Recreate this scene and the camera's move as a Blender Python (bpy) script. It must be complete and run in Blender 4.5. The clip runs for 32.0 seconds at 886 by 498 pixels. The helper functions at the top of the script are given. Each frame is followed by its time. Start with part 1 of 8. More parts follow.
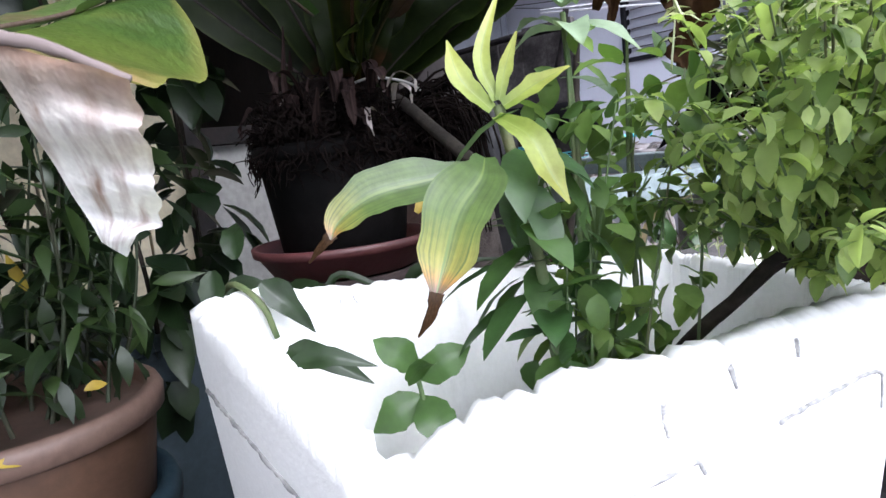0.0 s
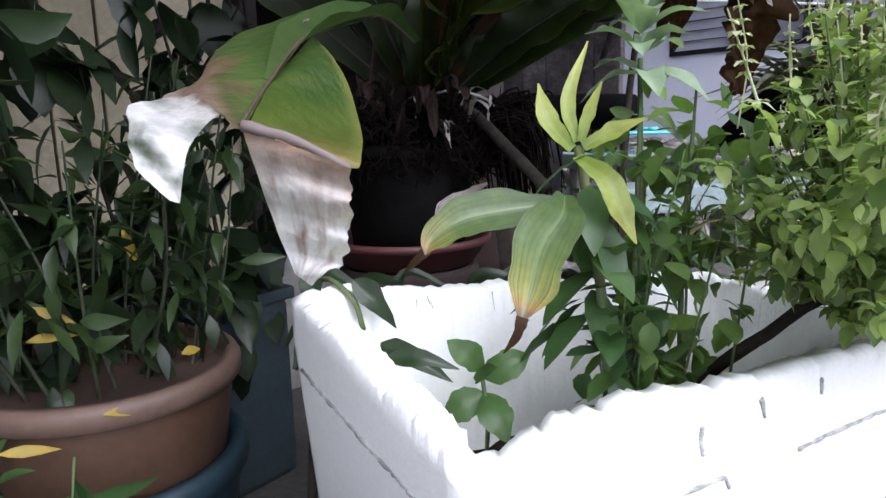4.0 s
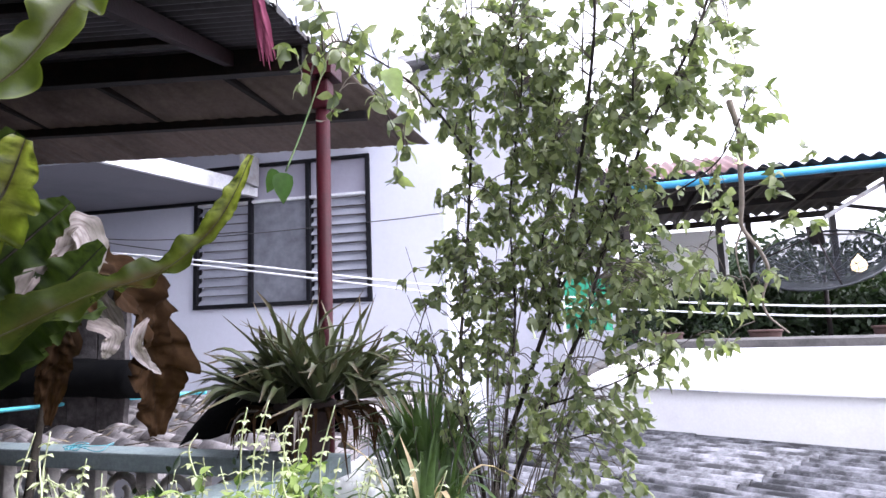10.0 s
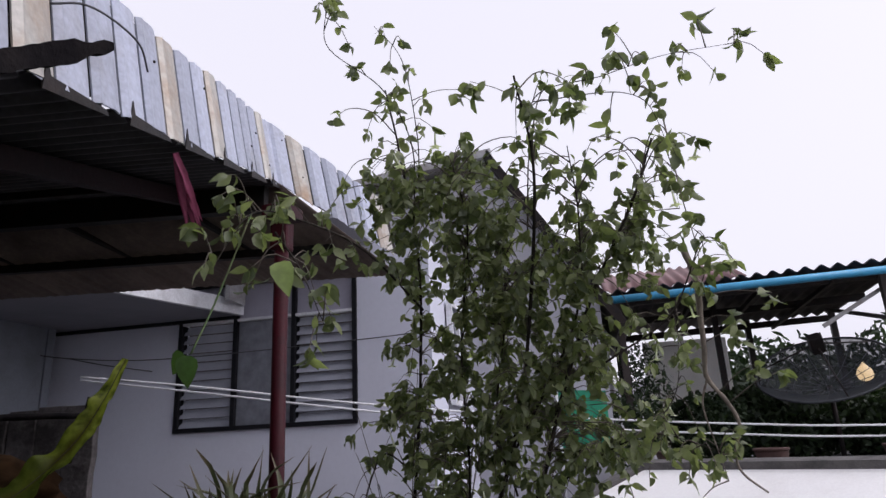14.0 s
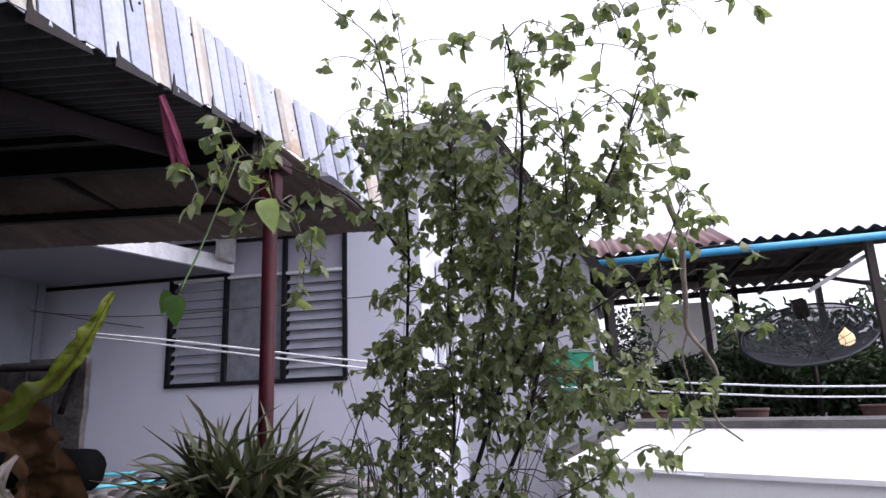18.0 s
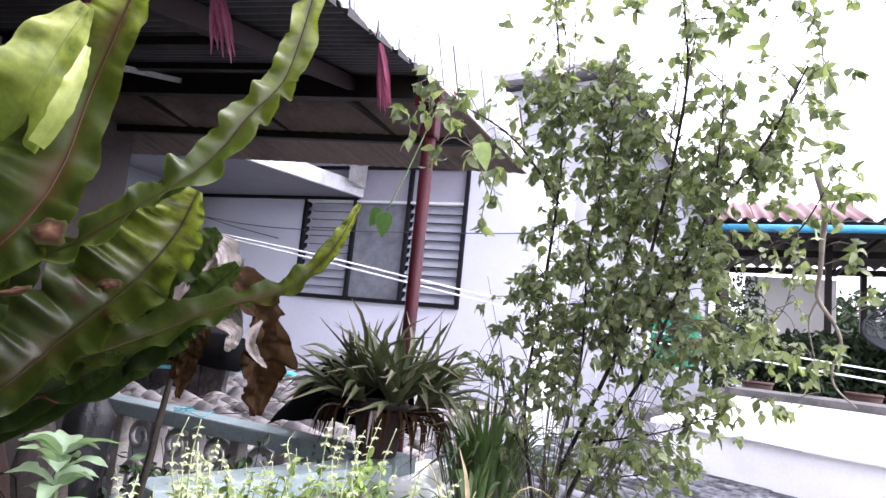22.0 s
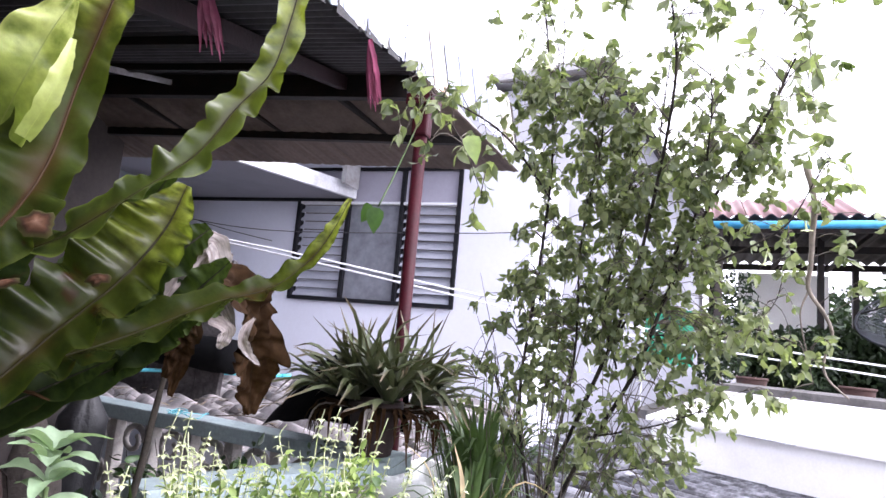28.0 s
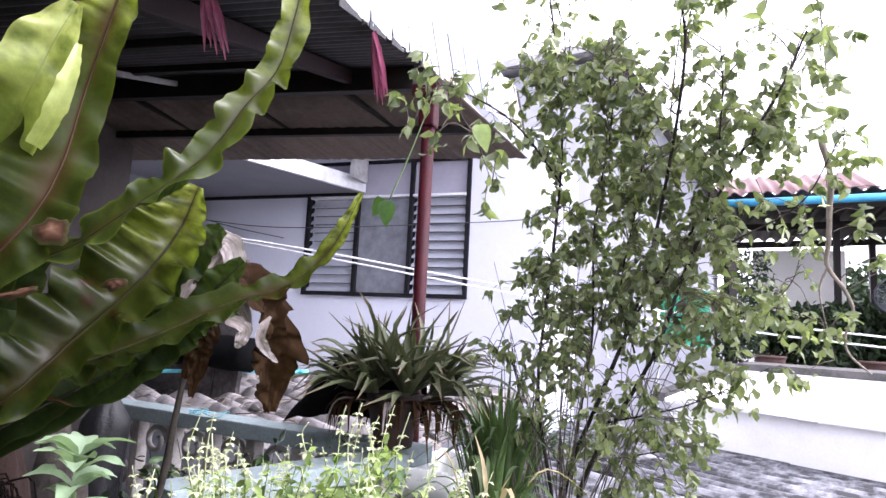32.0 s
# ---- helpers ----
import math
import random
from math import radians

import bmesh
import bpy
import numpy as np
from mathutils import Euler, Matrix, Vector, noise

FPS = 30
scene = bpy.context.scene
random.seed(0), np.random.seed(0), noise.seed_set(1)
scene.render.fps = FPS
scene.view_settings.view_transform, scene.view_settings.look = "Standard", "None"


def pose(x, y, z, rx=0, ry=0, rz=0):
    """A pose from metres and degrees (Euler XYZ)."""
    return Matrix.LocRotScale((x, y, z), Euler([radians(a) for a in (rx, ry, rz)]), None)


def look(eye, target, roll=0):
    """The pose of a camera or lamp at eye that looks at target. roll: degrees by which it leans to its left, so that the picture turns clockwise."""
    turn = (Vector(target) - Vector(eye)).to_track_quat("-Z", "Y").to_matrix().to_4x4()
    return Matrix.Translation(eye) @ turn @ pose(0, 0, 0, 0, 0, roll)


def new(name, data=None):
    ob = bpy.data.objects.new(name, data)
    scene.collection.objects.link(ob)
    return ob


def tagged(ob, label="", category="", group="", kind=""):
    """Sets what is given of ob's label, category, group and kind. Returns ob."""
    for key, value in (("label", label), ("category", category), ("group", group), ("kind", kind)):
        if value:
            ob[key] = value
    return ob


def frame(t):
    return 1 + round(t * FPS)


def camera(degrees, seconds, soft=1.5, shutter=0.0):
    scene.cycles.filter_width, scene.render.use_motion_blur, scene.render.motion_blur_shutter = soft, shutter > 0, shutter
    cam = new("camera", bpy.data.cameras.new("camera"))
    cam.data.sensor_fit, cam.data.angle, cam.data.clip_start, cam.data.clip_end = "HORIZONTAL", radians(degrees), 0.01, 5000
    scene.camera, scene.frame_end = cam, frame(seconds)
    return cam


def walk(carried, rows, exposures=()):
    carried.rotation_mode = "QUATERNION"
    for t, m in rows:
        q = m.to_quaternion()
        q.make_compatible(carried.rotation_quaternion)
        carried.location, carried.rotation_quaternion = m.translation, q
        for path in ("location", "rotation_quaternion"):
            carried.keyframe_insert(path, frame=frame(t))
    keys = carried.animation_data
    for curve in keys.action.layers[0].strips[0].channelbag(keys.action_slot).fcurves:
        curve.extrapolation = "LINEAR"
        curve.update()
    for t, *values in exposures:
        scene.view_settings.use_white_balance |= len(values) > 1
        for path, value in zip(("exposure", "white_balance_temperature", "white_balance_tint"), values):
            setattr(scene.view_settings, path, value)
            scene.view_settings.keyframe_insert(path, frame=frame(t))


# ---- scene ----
cam = camera(68.6, 32.0)
PATH = [
    (0, (0.032, 0.181, 1.393), (-1.422, 1.522, 1.098), -6.3),
    (0.5, (0.071, 0.165, 1.418), (-1.434, 1.464, 1.196), -4.5),
    (1, (0.114, 0.135, 1.434), (-1.318, 1.505, 1.165), -5.1),
    (1.5, (0.122, 0.089, 1.434), (-1.29, 1.436, 0.998), -2.4),
    (1.9, (0.126, 0.072, 1.44), (-1.303, 1.408, 1.023), -1.3),
    (2.5, (0.135, 0.07, 1.44), (-1.255, 1.443, 1.011), -2.0),
    (4.5, (0.032, 0.111, 1.455), (-1.48, 1.377, 1.117), -0.6),
    (5, (0.038, 0.114, 1.505), (-1.405, 1.471, 1.231), 1.8),
    (5.5, (0.043, 0.118, 1.531), (-1.344, 1.534, 1.266), 3.8),
    (6, (0.05, 0.119, 1.543), (-1.326, 1.555, 1.329), 2.6),
    (6.5, (0.064, 0.13, 1.563), (-1.235, 1.641, 1.385), 3.3),
    (7, (0.079, 0.139, 1.579), (-1.137, 1.722, 1.46), 3.0),
    (7.5, (0.111, 0.151, 1.594), (-1.002, 1.81, 1.494), 2.4),
    (8, (0.15, 0.175, 1.604), (-0.816, 1.926, 1.546), 0.8),
    (8.5, (0.19, 0.199, 1.625), (-0.61, 2.032, 1.623), -0.5),
    (9, (0.237, 0.225, 1.642), (-0.418, 2.114, 1.696), -0.8),
    (9.5, (0.272, 0.222, 1.666), (-0.251, 2.147, 1.809), -2.2),
    (10, (0.308, 0.226, 1.698), (-0.088, 2.168, 1.967), -2.2),
    (10.5, (0.361, 0.18, 1.733), (0.031, 2.112, 2.131), -2.3),
    (11, (0.387, 0.179, 1.746), (0.103, 2.109, 2.185), -0.7),
    (11.5, (0.402, 0.17, 1.762), (0.131, 2.088, 2.26), -0.7),
    (12, (0.393, 0.27, 1.83), (0.118, 2.185, 2.339), -0.5),
    (12.5, (0.431, 0.287, 1.831), (0.104, 2.182, 2.38), -0.1),
    (13, (0.431, 0.306, 1.874), (0.066, 2.169, 2.504), -1.1),
    (14, (0.471, 0.307, 1.856), (0.087, 2.185, 2.427), -2.9),
    (14.5, (0.445, 0.318, 1.845), (0.034, 2.199, 2.385), -2.2),
    (16.5, (0.484, 0.306, 1.815), (0.111, 2.208, 2.308), -1.7),
    (17, (0.475, 0.318, 1.811), (0.099, 2.224, 2.287), -1.9),
    (17.5, (0.488, 0.292, 1.795), (0.118, 2.196, 2.285), -1.9),
    (18, (0.483, 0.304, 1.814), (0.113, 2.214, 2.278), -2.3),
    (18.5, (0.492, 0.251, 1.766), (0.106, 2.182, 2.118), -0.9),
    (19, (0.48, 0.181, 1.758), (0.017, 2.108, 2.024), -0.6),
    (19.5, (0.485, 0.179, 1.749), (0.058, 2.114, 2.023), 0.5),
    (20, (0.479, 0.16, 1.757), (0.022, 2.079, 2.082), 0.6),
    (20.5, (0.468, 0.14, 1.759), (-0.029, 2.054, 2.057), 0.6),
    (21, (0.444, 0.084, 1.744), (-0.147, 1.982, 1.966), 3.4),
    (21.5, (0.425, 0.04, 1.755), (-0.221, 1.912, 2.038), 5.0),
    (22, (0.396, 0.045, 1.753), (-0.281, 1.906, 2.029), 5.8),
    (22.5, (0.391, 0.05, 1.748), (-0.286, 1.913, 2.014), 6.3),
    (23, (0.375, 0.039, 1.76), (-0.33, 1.884, 2.071), 8.1),
    (23.5, (0.392, 0.043, 1.752), (-0.27, 1.91, 2.028), 6.4),
    (24, (0.397, 0.032, 1.757), (-0.289, 1.888, 2.051), 5.9),
    (24.5, (0.396, 0.035, 1.752), (-0.282, 1.895, 2.04), 6.2),
    (25, (0.396, 0.036, 1.751), (-0.281, 1.897, 2.035), 6.0),
    (25.5, (0.398, 0.034, 1.747), (-0.283, 1.894, 2.028), 6.2),
    (27.5, (0.398, 0.041, 1.742), (-0.279, 1.901, 2.031), 5.6),
    (28, (0.403, 0.048, 1.738), (-0.258, 1.914, 2.021), 5.0),
    (28.5, (0.409, 0.041, 1.744), (-0.27, 1.901, 2.031), 4.7),
    (29, (0.401, 0.043, 1.749), (-0.305, 1.893, 2.033), 3.8),
    (29.5, (0.388, 0.045, 1.744), (-0.33, 1.891, 2.022), 4.3),
    (30, (0.383, 0.043, 1.743), (-0.33, 1.892, 2.019), 4.4),
    (30.5, (0.377, 0.046, 1.742), (-0.336, 1.895, 2.011), 3.8),
    (31, (0.371, 0.044, 1.744), (-0.358, 1.885, 2.027), 3.8),
    (31.5, (0.373, 0.049, 1.737), (-0.334, 1.902, 2.001), 4.2),
    (32, (0.395, 0.053, 1.74), (-0.297, 1.912, 1.991), 2.8),
]
walk(cam, [(t, look(eye, target, roll)) for t, eye, target, roll in PATH], exposures=[(0, 1.5, 5800, 16), (2, 1.44, 5800, 16), (5, 0.85, 5800, 16), (6.5, 0.85, 5800, 18), (8, 1.50, 5800, 20), (10, 1.60, 5850, 20), (11, 0.9, 5720, 20), (12, 0.26, 5720, 20), (12.9, -0.32, 6050, 20), (14.5, -0.35, 6120, 20), (17, 0.35, 5960, 21), (18.2, 0.55, 5980, 22), (19, 1.35, 5950, 22), (22, 1.70, 5950, 22), (32, 1.75, 5940, 22)])

# ---------- world, sun ----------
SUN_EL, SUN_AZ = 44, 94
world = bpy.data.worlds.new("sky")
scene.world = world
world.use_nodes = True
wn = world.node_tree.nodes
wl = world.node_tree.links
sky = wn.new("ShaderNodeTexSky")
sky.sky_type = "NISHITA"
sky.sun_disc = False
sky.sun_elevation = radians(SUN_EL)
sky.sun_rotation = radians(SUN_AZ)
sky.dust_density = 8.0
hsv = wn.new("ShaderNodeHueSaturation")
hsv.inputs["Saturation"].default_value = 0.18
wl.new(sky.outputs[0], hsv.inputs["Color"])
veil = wn.new("ShaderNodeMix")     # even cloud cover over the clear sky
veil.data_type = "RGBA"
veil.inputs[0].default_value = 0.65
veil.inputs[7].default_value = (10.4, 10.35, 10.5, 1)
wl.new(hsv.outputs[0], veil.inputs[6])
wl.new(veil.outputs[2], wn["Background"].inputs[0])
wn["Background"].inputs[1].default_value = 0.15
sun_data = bpy.data.lights.new("sun", "SUN")
sun_data.energy = 1.1
sun_data.angle = radians(40)
sun_data.color = (1.0, 0.97, 0.92)
sun = new("sun", sun_data)
sun.matrix_world = look((0, 0, 20), Vector((0, 0, 20)) - Vector((math.sin(radians(SUN_AZ)) * math.cos(radians(SUN_EL)), math.cos(radians(SUN_AZ)) * math.cos(radians(SUN_EL)), math.sin(radians(SUN_EL)))))


# ---------- materials ----------
def nodes_of(name):
    m = bpy.data.materials.new(name)
    m.use_nodes = True
    nt = m.node_tree
    return m, nt.nodes, nt.links, nt.nodes["Principled BSDF"]


def noise_node(n, l, scale, detail=6, rough=0.6, coord="Object"):
    tc = n.new("ShaderNodeTexCoord")
    t = n.new("ShaderNodeTexNoise")
    t.inputs["Scale"].default_value = scale
    t.inputs["Detail"].default_value = detail
    t.inputs["Roughness"].default_value = rough
    l.new(tc.outputs[coord], t.inputs["Vector"])
    return t


def ramp_node(n, stops):
    r = n.new("ShaderNodeValToRGB")
    e = r.color_ramp.elements
    while len(e) < len(stops):
        e.new(0.5)
    for el, (p, c) in zip(e, stops):
        el.position = p
        el.color = (*c, 1)
    return r


def mix_node(n, l, fac, a, b, mode="MIX"):
    m = n.new("ShaderNodeMix")
    m.data_type = "RGBA"
    m.blend_type = mode
    for key, val in ((0, fac), (6, a), (7, b)):
        if isinstance(val, (int, float)):
            m.inputs[key].default_value = val
        elif isinstance(val, tuple):
            m.inputs[key].default_value = (*val, 1)
        else:
            l.new(val, m.inputs[key])
    return m.outputs[2]


def surface(name, base, dirt=None, scale=3.0, fine=60.0, rough=0.7, bump=0.15, spread=(0.45, 0.7), metal=0.0, vary=0.0, dist=0.01, grain=(0.82, 1.1)):
    """A worn surface: a base colour, larger stains of a second colour, and fine relief."""
    m, n, l, p = nodes_of(name)
    dirt = dirt or tuple(c * 0.75 for c in base)
    big = noise_node(n, l, scale, 8, 0.65)
    r = ramp_node(n, [(spread[0], (0, 0, 0)), (spread[1], (1, 1, 1))])
    l.new(big.outputs[0], r.inputs[0])
    col = mix_node(n, l, r.outputs[0], base, dirt)
    small = noise_node(n, l, fine, 5, 0.6)
    r2 = ramp_node(n, [(0.3, (grain[0],) * 3), (0.7, (grain[1],) * 3)])
    l.new(small.outputs[0], r2.inputs[0])
    col = mix_node(n, l, 1.0, col, r2.outputs[0], "MULTIPLY")
    if vary:
        oi = n.new("ShaderNodeObjectInfo")
        r3 = ramp_node(n, [(0, (1 - vary,) * 3), (1, (1 + vary * 0.5,) * 3)])
        l.new(oi.outputs["Random"], r3.inputs[0])
        col = mix_node(n, l, 1.0, col, r3.outputs[0], "MULTIPLY")
    l.new(col, p.inputs["Base Color"])
    p.inputs["Roughness"].default_value = rough
    p.inputs["Metallic"].default_value = metal
    b = n.new("ShaderNodeBump")
    b.inputs["Strength"].default_value = bump
    b.inputs["Distance"].default_value = dist
    l.new(small.outputs[0], b.inputs["Height"])
    l.new(b.outputs[0], p.inputs["Normal"])
    return m


def foliage(name, dark, light, rough=0.45, trans=0.35, vein=0.3, scale=40.0):
    """Leaves: the colour differs from leaf to leaf, light passes through."""
    m, n, l, p = nodes_of(name)
    g = n.new("ShaderNodeNewGeometry")
    r = ramp_node(n, [(0.0, dark), (0.55, tuple((a + b) / 2 for a, b in zip(dark, light))), (1.0, light)])
    l.new(g.outputs["Random Per Island"], r.inputs[0])
    t = noise_node(n, l, scale, 3)
    r2 = ramp_node(n, [(0.3, (0.75,) * 3), (0.7, (1.15,) * 3)])
    l.new(t.outputs[0], r2.inputs[0])
    col = mix_node(n, l, 1.0, r.outputs[0], r2.outputs[0], "MULTIPLY")
    l.new(col, p.inputs["Base Color"])
    p.inputs["Roughness"].default_value = rough
    b = n.new("ShaderNodeBump")
    b.inputs["Strength"].default_value = vein
    b.inputs["Distance"].default_value = 0.004
    l.new(t.outputs[0], b.inputs["Height"])
    l.new(b.outputs[0], p.inputs["Normal"])
    tr = n.new("ShaderNodeBsdfTranslucent")
    l.new(mix_node(n, l, 1.0, col, (1.35, 1.5, 0.8), "MULTIPLY"), tr.inputs["Color"])
    ms = n.new("ShaderNodeMixShader")
    ms.inputs[0].default_value = trans
    l.new(p.outputs[0], ms.inputs[1])
    l.new(tr.outputs[0], ms.inputs[2])
    l.new(ms.outputs[0], n["Material Output"].inputs[0])
    return m


def blade(name, stops, rib=(0.03, 0.02, 0.012), rough=0.35, trans=0.3, rib_width=0.05, patch=None, streak=None, streak_scale=(2.4, 1.0), margin=None, band=None, fray=0.22, wrinkle=0.25):
    """A long leaf coloured along its length by the attribute 'along', with a darker rib by 'across'."""
    m, n, l, p = nodes_of(name)
    a = n.new("ShaderNodeAttribute")
    a.attribute_name = "along"
    c = n.new("ShaderNodeAttribute")
    c.attribute_name = "across"
    t = noise_node(n, l, 18, 5, 0.6)
    ma = n.new("ShaderNodeMath")
    ma.operation = "MULTIPLY_ADD"
    l.new(t.outputs[0], ma.inputs[0])
    ma.inputs[1].default_value = fray
    ad = n.new("ShaderNodeMath")
    ad.operation = "SUBTRACT"
    l.new(a.outputs["Fac"], ad.inputs[0])
    ad.inputs[1].default_value = fray / 2
    l.new(ad.outputs[0], ma.inputs[2])
    r = ramp_node(n, stops)
    l.new(ma.outputs[0], r.inputs[0])
    col = r.outputs[0]
    if patch:
        t3 = noise_node(n, l, 9, 4, 0.5)
        r3 = ramp_node(n, [(0.60, (0, 0, 0)), (0.64, (1, 1, 1))])
        l.new(t3.outputs[0], r3.inputs[0])
        col = mix_node(n, l, r3.outputs[0], col, patch)
    if streak:
        cx = n.new("ShaderNodeCombineXYZ")
        for key, att, mul in ((0, c, streak_scale[0]), (1, a, streak_scale[1])):
            mm = n.new("ShaderNodeMath")
            mm.operation = "MULTIPLY"
            l.new(att.outputs["Fac"], mm.inputs[0])
            mm.inputs[1].default_value = mul
            l.new(mm.outputs[0], cx.inputs[key])
        ts = n.new("ShaderNodeTexNoise")
        ts.inputs["Scale"].default_value = 1.0
        ts.inputs["Detail"].default_value = 5
        l.new(cx.outputs[0], ts.inputs["Vector"])
        rs_ = ramp_node(n, [(0.45, (0, 0, 0)), (0.7, (1, 1, 1))])
        l.new(ts.outputs[0], rs_.inputs[0])
        col = mix_node(n, l, rs_.outputs[0], col, streak)
    t2 = noise_node(n, l, 70, 3)
    r2 = ramp_node(n, [(0.3, (0.8,) * 3), (0.7, (1.12,) * 3)])
    l.new(t2.outputs[0], r2.inputs[0])
    col = mix_node(n, l, 1.0, col, r2.outputs[0], "MULTIPLY")
    ab = n.new("ShaderNodeMath")
    ab.operation = "ABSOLUTE"
    l.new(c.outputs["Fac"], ab.inputs[0])
    if band:
        rb_ = ramp_node(n, [(0.08, (0.8, 0.8, 0.8)), (0.55, (0, 0, 0))])
        l.new(ab.outputs[0], rb_.inputs[0])
        tb = noise_node(n, l, 14, 4, 0.5)
        rbn = ramp_node(n, [(0.38, (0, 0, 0)), (0.62, (1, 1, 1))])
        l.new(tb.outputs[0], rbn.inputs[0])
        col = mix_node(n, l, mix_node(n, l, 1.0, rb_.outputs[0], rbn.outputs[0], "MULTIPLY"), col, band)
    if margin:
        rm = ramp_node(n, [(0.86, (0, 0, 0)), (1.0, (0.7, 0.7, 0.7))])
        l.new(ab.outputs[0], rm.inputs[0])
        col = mix_node(n, l, rm.outputs[0], col, margin)
    rr = ramp_node(n, [(rib_width * 0.6, (1, 1, 1)), (rib_width * 1.6, (0, 0, 0))])
    l.new(ab.outputs[0], rr.inputs[0])
    col = mix_node(n, l, rr.outputs[0], col, rib)
    l.new(col, p.inputs["Base Color"])
    p.inputs["Roughness"].default_value = rough
    b = n.new("ShaderNodeBump")
    b.inputs["Strength"].default_value = wrinkle
    b.inputs["Distance"].default_value = 0.003
    l.new(t2.outputs[0], b.inputs["Height"])
    l.new(b.outputs[0], p.inputs["Normal"])
    tr = n.new("ShaderNodeBsdfTranslucent")
    l.new(mix_node(n, l, 1.0, col, (1.3, 1.4, 0.8), "MULTIPLY"), tr.inputs["Color"])
    ms = n.new("ShaderNodeMixShader")
    ms.inputs[0].default_value = trans
    l.new(p.outputs[0], ms.inputs[1])
    l.new(tr.outputs[0], ms.inputs[2])
    l.new(ms.outputs[0], n["Material Output"].inputs[0])
    return m


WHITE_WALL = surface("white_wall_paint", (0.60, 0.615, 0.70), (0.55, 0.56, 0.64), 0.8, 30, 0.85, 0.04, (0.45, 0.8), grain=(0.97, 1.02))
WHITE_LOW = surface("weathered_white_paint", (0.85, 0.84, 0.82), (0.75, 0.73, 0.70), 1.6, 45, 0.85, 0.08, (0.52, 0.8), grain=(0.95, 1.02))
# kept dark so the unseen south wall bounces little onto the facade
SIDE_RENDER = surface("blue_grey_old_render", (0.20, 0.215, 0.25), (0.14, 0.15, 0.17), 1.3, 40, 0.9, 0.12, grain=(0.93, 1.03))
GREY_WALL = surface("grey_render", (0.42, 0.42, 0.46), (0.36, 0.36, 0.39), 1.0, 40, 0.9, 0.08, grain=(0.95, 1.02))
SOFFIT = surface("soffit_shade_grey", (0.22, 0.22, 0.25), (0.18, 0.18, 0.20), 1.0, 40, 0.9, 0.08, grain=(0.95, 1.02))
FOAM = surface("styrofoam", (0.92, 0.925, 0.905), (0.82, 0.83, 0.78), 4.0, 160, 0.8, 0.3, (0.55, 0.8), dist=0.003, grain=(0.95, 1.01))
FOAM_DIRT = surface("dirty_styrofoam", (0.66, 0.67, 0.62), (0.34, 0.34, 0.27), 7.0, 150, 0.85, 0.4, (0.45, 0.75), dist=0.004)
MARK = surface("groove_shade_grey", (0.27, 0.27, 0.265), (0.58, 0.58, 0.56), 30, 120, 0.9, 0.1, (0.4, 0.65))
CEMENT_ROOF = surface("mossy_cement_sheet", (0.27, 0.27, 0.295), (0.03, 0.03, 0.034), 5.5, 70, 0.85, 0.5, (0.36, 0.58), vary=0.15)
TILE_ROOF = surface("old_cement_tile", (0.30, 0.275, 0.275), (0.055, 0.047, 0.048), 5.0, 60, 0.9, 0.5, (0.50, 0.72), vary=0.35)
# zinc coloured throughout in the dark tone of a shaded underside
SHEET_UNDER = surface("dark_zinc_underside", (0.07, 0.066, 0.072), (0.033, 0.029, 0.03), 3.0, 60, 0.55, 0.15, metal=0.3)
SHEET_WHITE = surface("galvanised_sheet", (0.45, 0.48, 0.58), (0.33, 0.33, 0.36), 3.2, 60, 0.7, 0.15, (0.52, 0.75), metal=0.0, vary=0.16)
SHEET_RUST = surface("rust_tinted_sheet", (0.44, 0.42, 0.38), (0.34, 0.24, 0.16), 5, 60, 0.5, 0.15, (0.45, 0.7), metal=0.2)
PALE_PANEL = surface("brown_eave_panel", (0.17, 0.13, 0.11), (0.085, 0.065, 0.055), 3.0, 50, 0.8, 0.15, vary=0.2)
# STEEL_RED's darker copy, shade under the roof put into the colour
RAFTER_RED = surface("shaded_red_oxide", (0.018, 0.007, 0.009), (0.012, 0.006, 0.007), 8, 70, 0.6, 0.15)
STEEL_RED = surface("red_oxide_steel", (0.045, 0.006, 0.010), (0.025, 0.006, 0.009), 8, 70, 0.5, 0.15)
STEEL_DARK = surface("dark_steel", (0.016, 0.014, 0.014), (0.03, 0.02, 0.017), 8, 70, 0.5, 0.15)
STEEL_PALE = surface("pale_steel_tube", (0.42, 0.42, 0.43), (0.25, 0.22, 0.2), 8, 70, 0.45, 0.1)
FRAME_BLACK = surface("dark_window_frame", (0.009, 0.009, 0.012), (0.016, 0.016, 0.018), 6, 60, 0.6, 0.1)
SLAT_MAT = surface("grey_louvre_blade", (0.30, 0.31, 0.36), (0.25, 0.26, 0.30), 4, 50, 0.45, 0.05, grain=(0.94, 1.03))
PANEL_GREY = surface("lavender_grey_panel", (0.36, 0.35, 0.42), (0.31, 0.30, 0.36), 2.0, 50, 0.6, 0.05, grain=(0.96, 1.02))
FRAME_WHITE = surface("white_window_trim", (0.72, 0.73, 0.76), (0.55, 0.55, 0.57), 6, 60, 0.6, 0.1)
RAIL_GREEN = surface("pale_green_concrete", (0.29, 0.355, 0.36), (0.17, 0.205, 0.205), 4, 60, 0.85, 0.25, (0.5, 0.75))
BALUSTER = surface("cream_moulded_concrete", (0.46, 0.43, 0.40), (0.20, 0.18, 0.165), 6, 70, 0.9, 0.3)
CONCRETE = surface("stained_concrete", (0.11, 0.105, 0.10), (0.05, 0.048, 0.045), 3, 50, 0.95, 0.4)
COPING = surface("mossy_dark_coping", (0.12, 0.112, 0.108), (0.045, 0.045, 0.042), 5, 60, 0.95, 0.4)
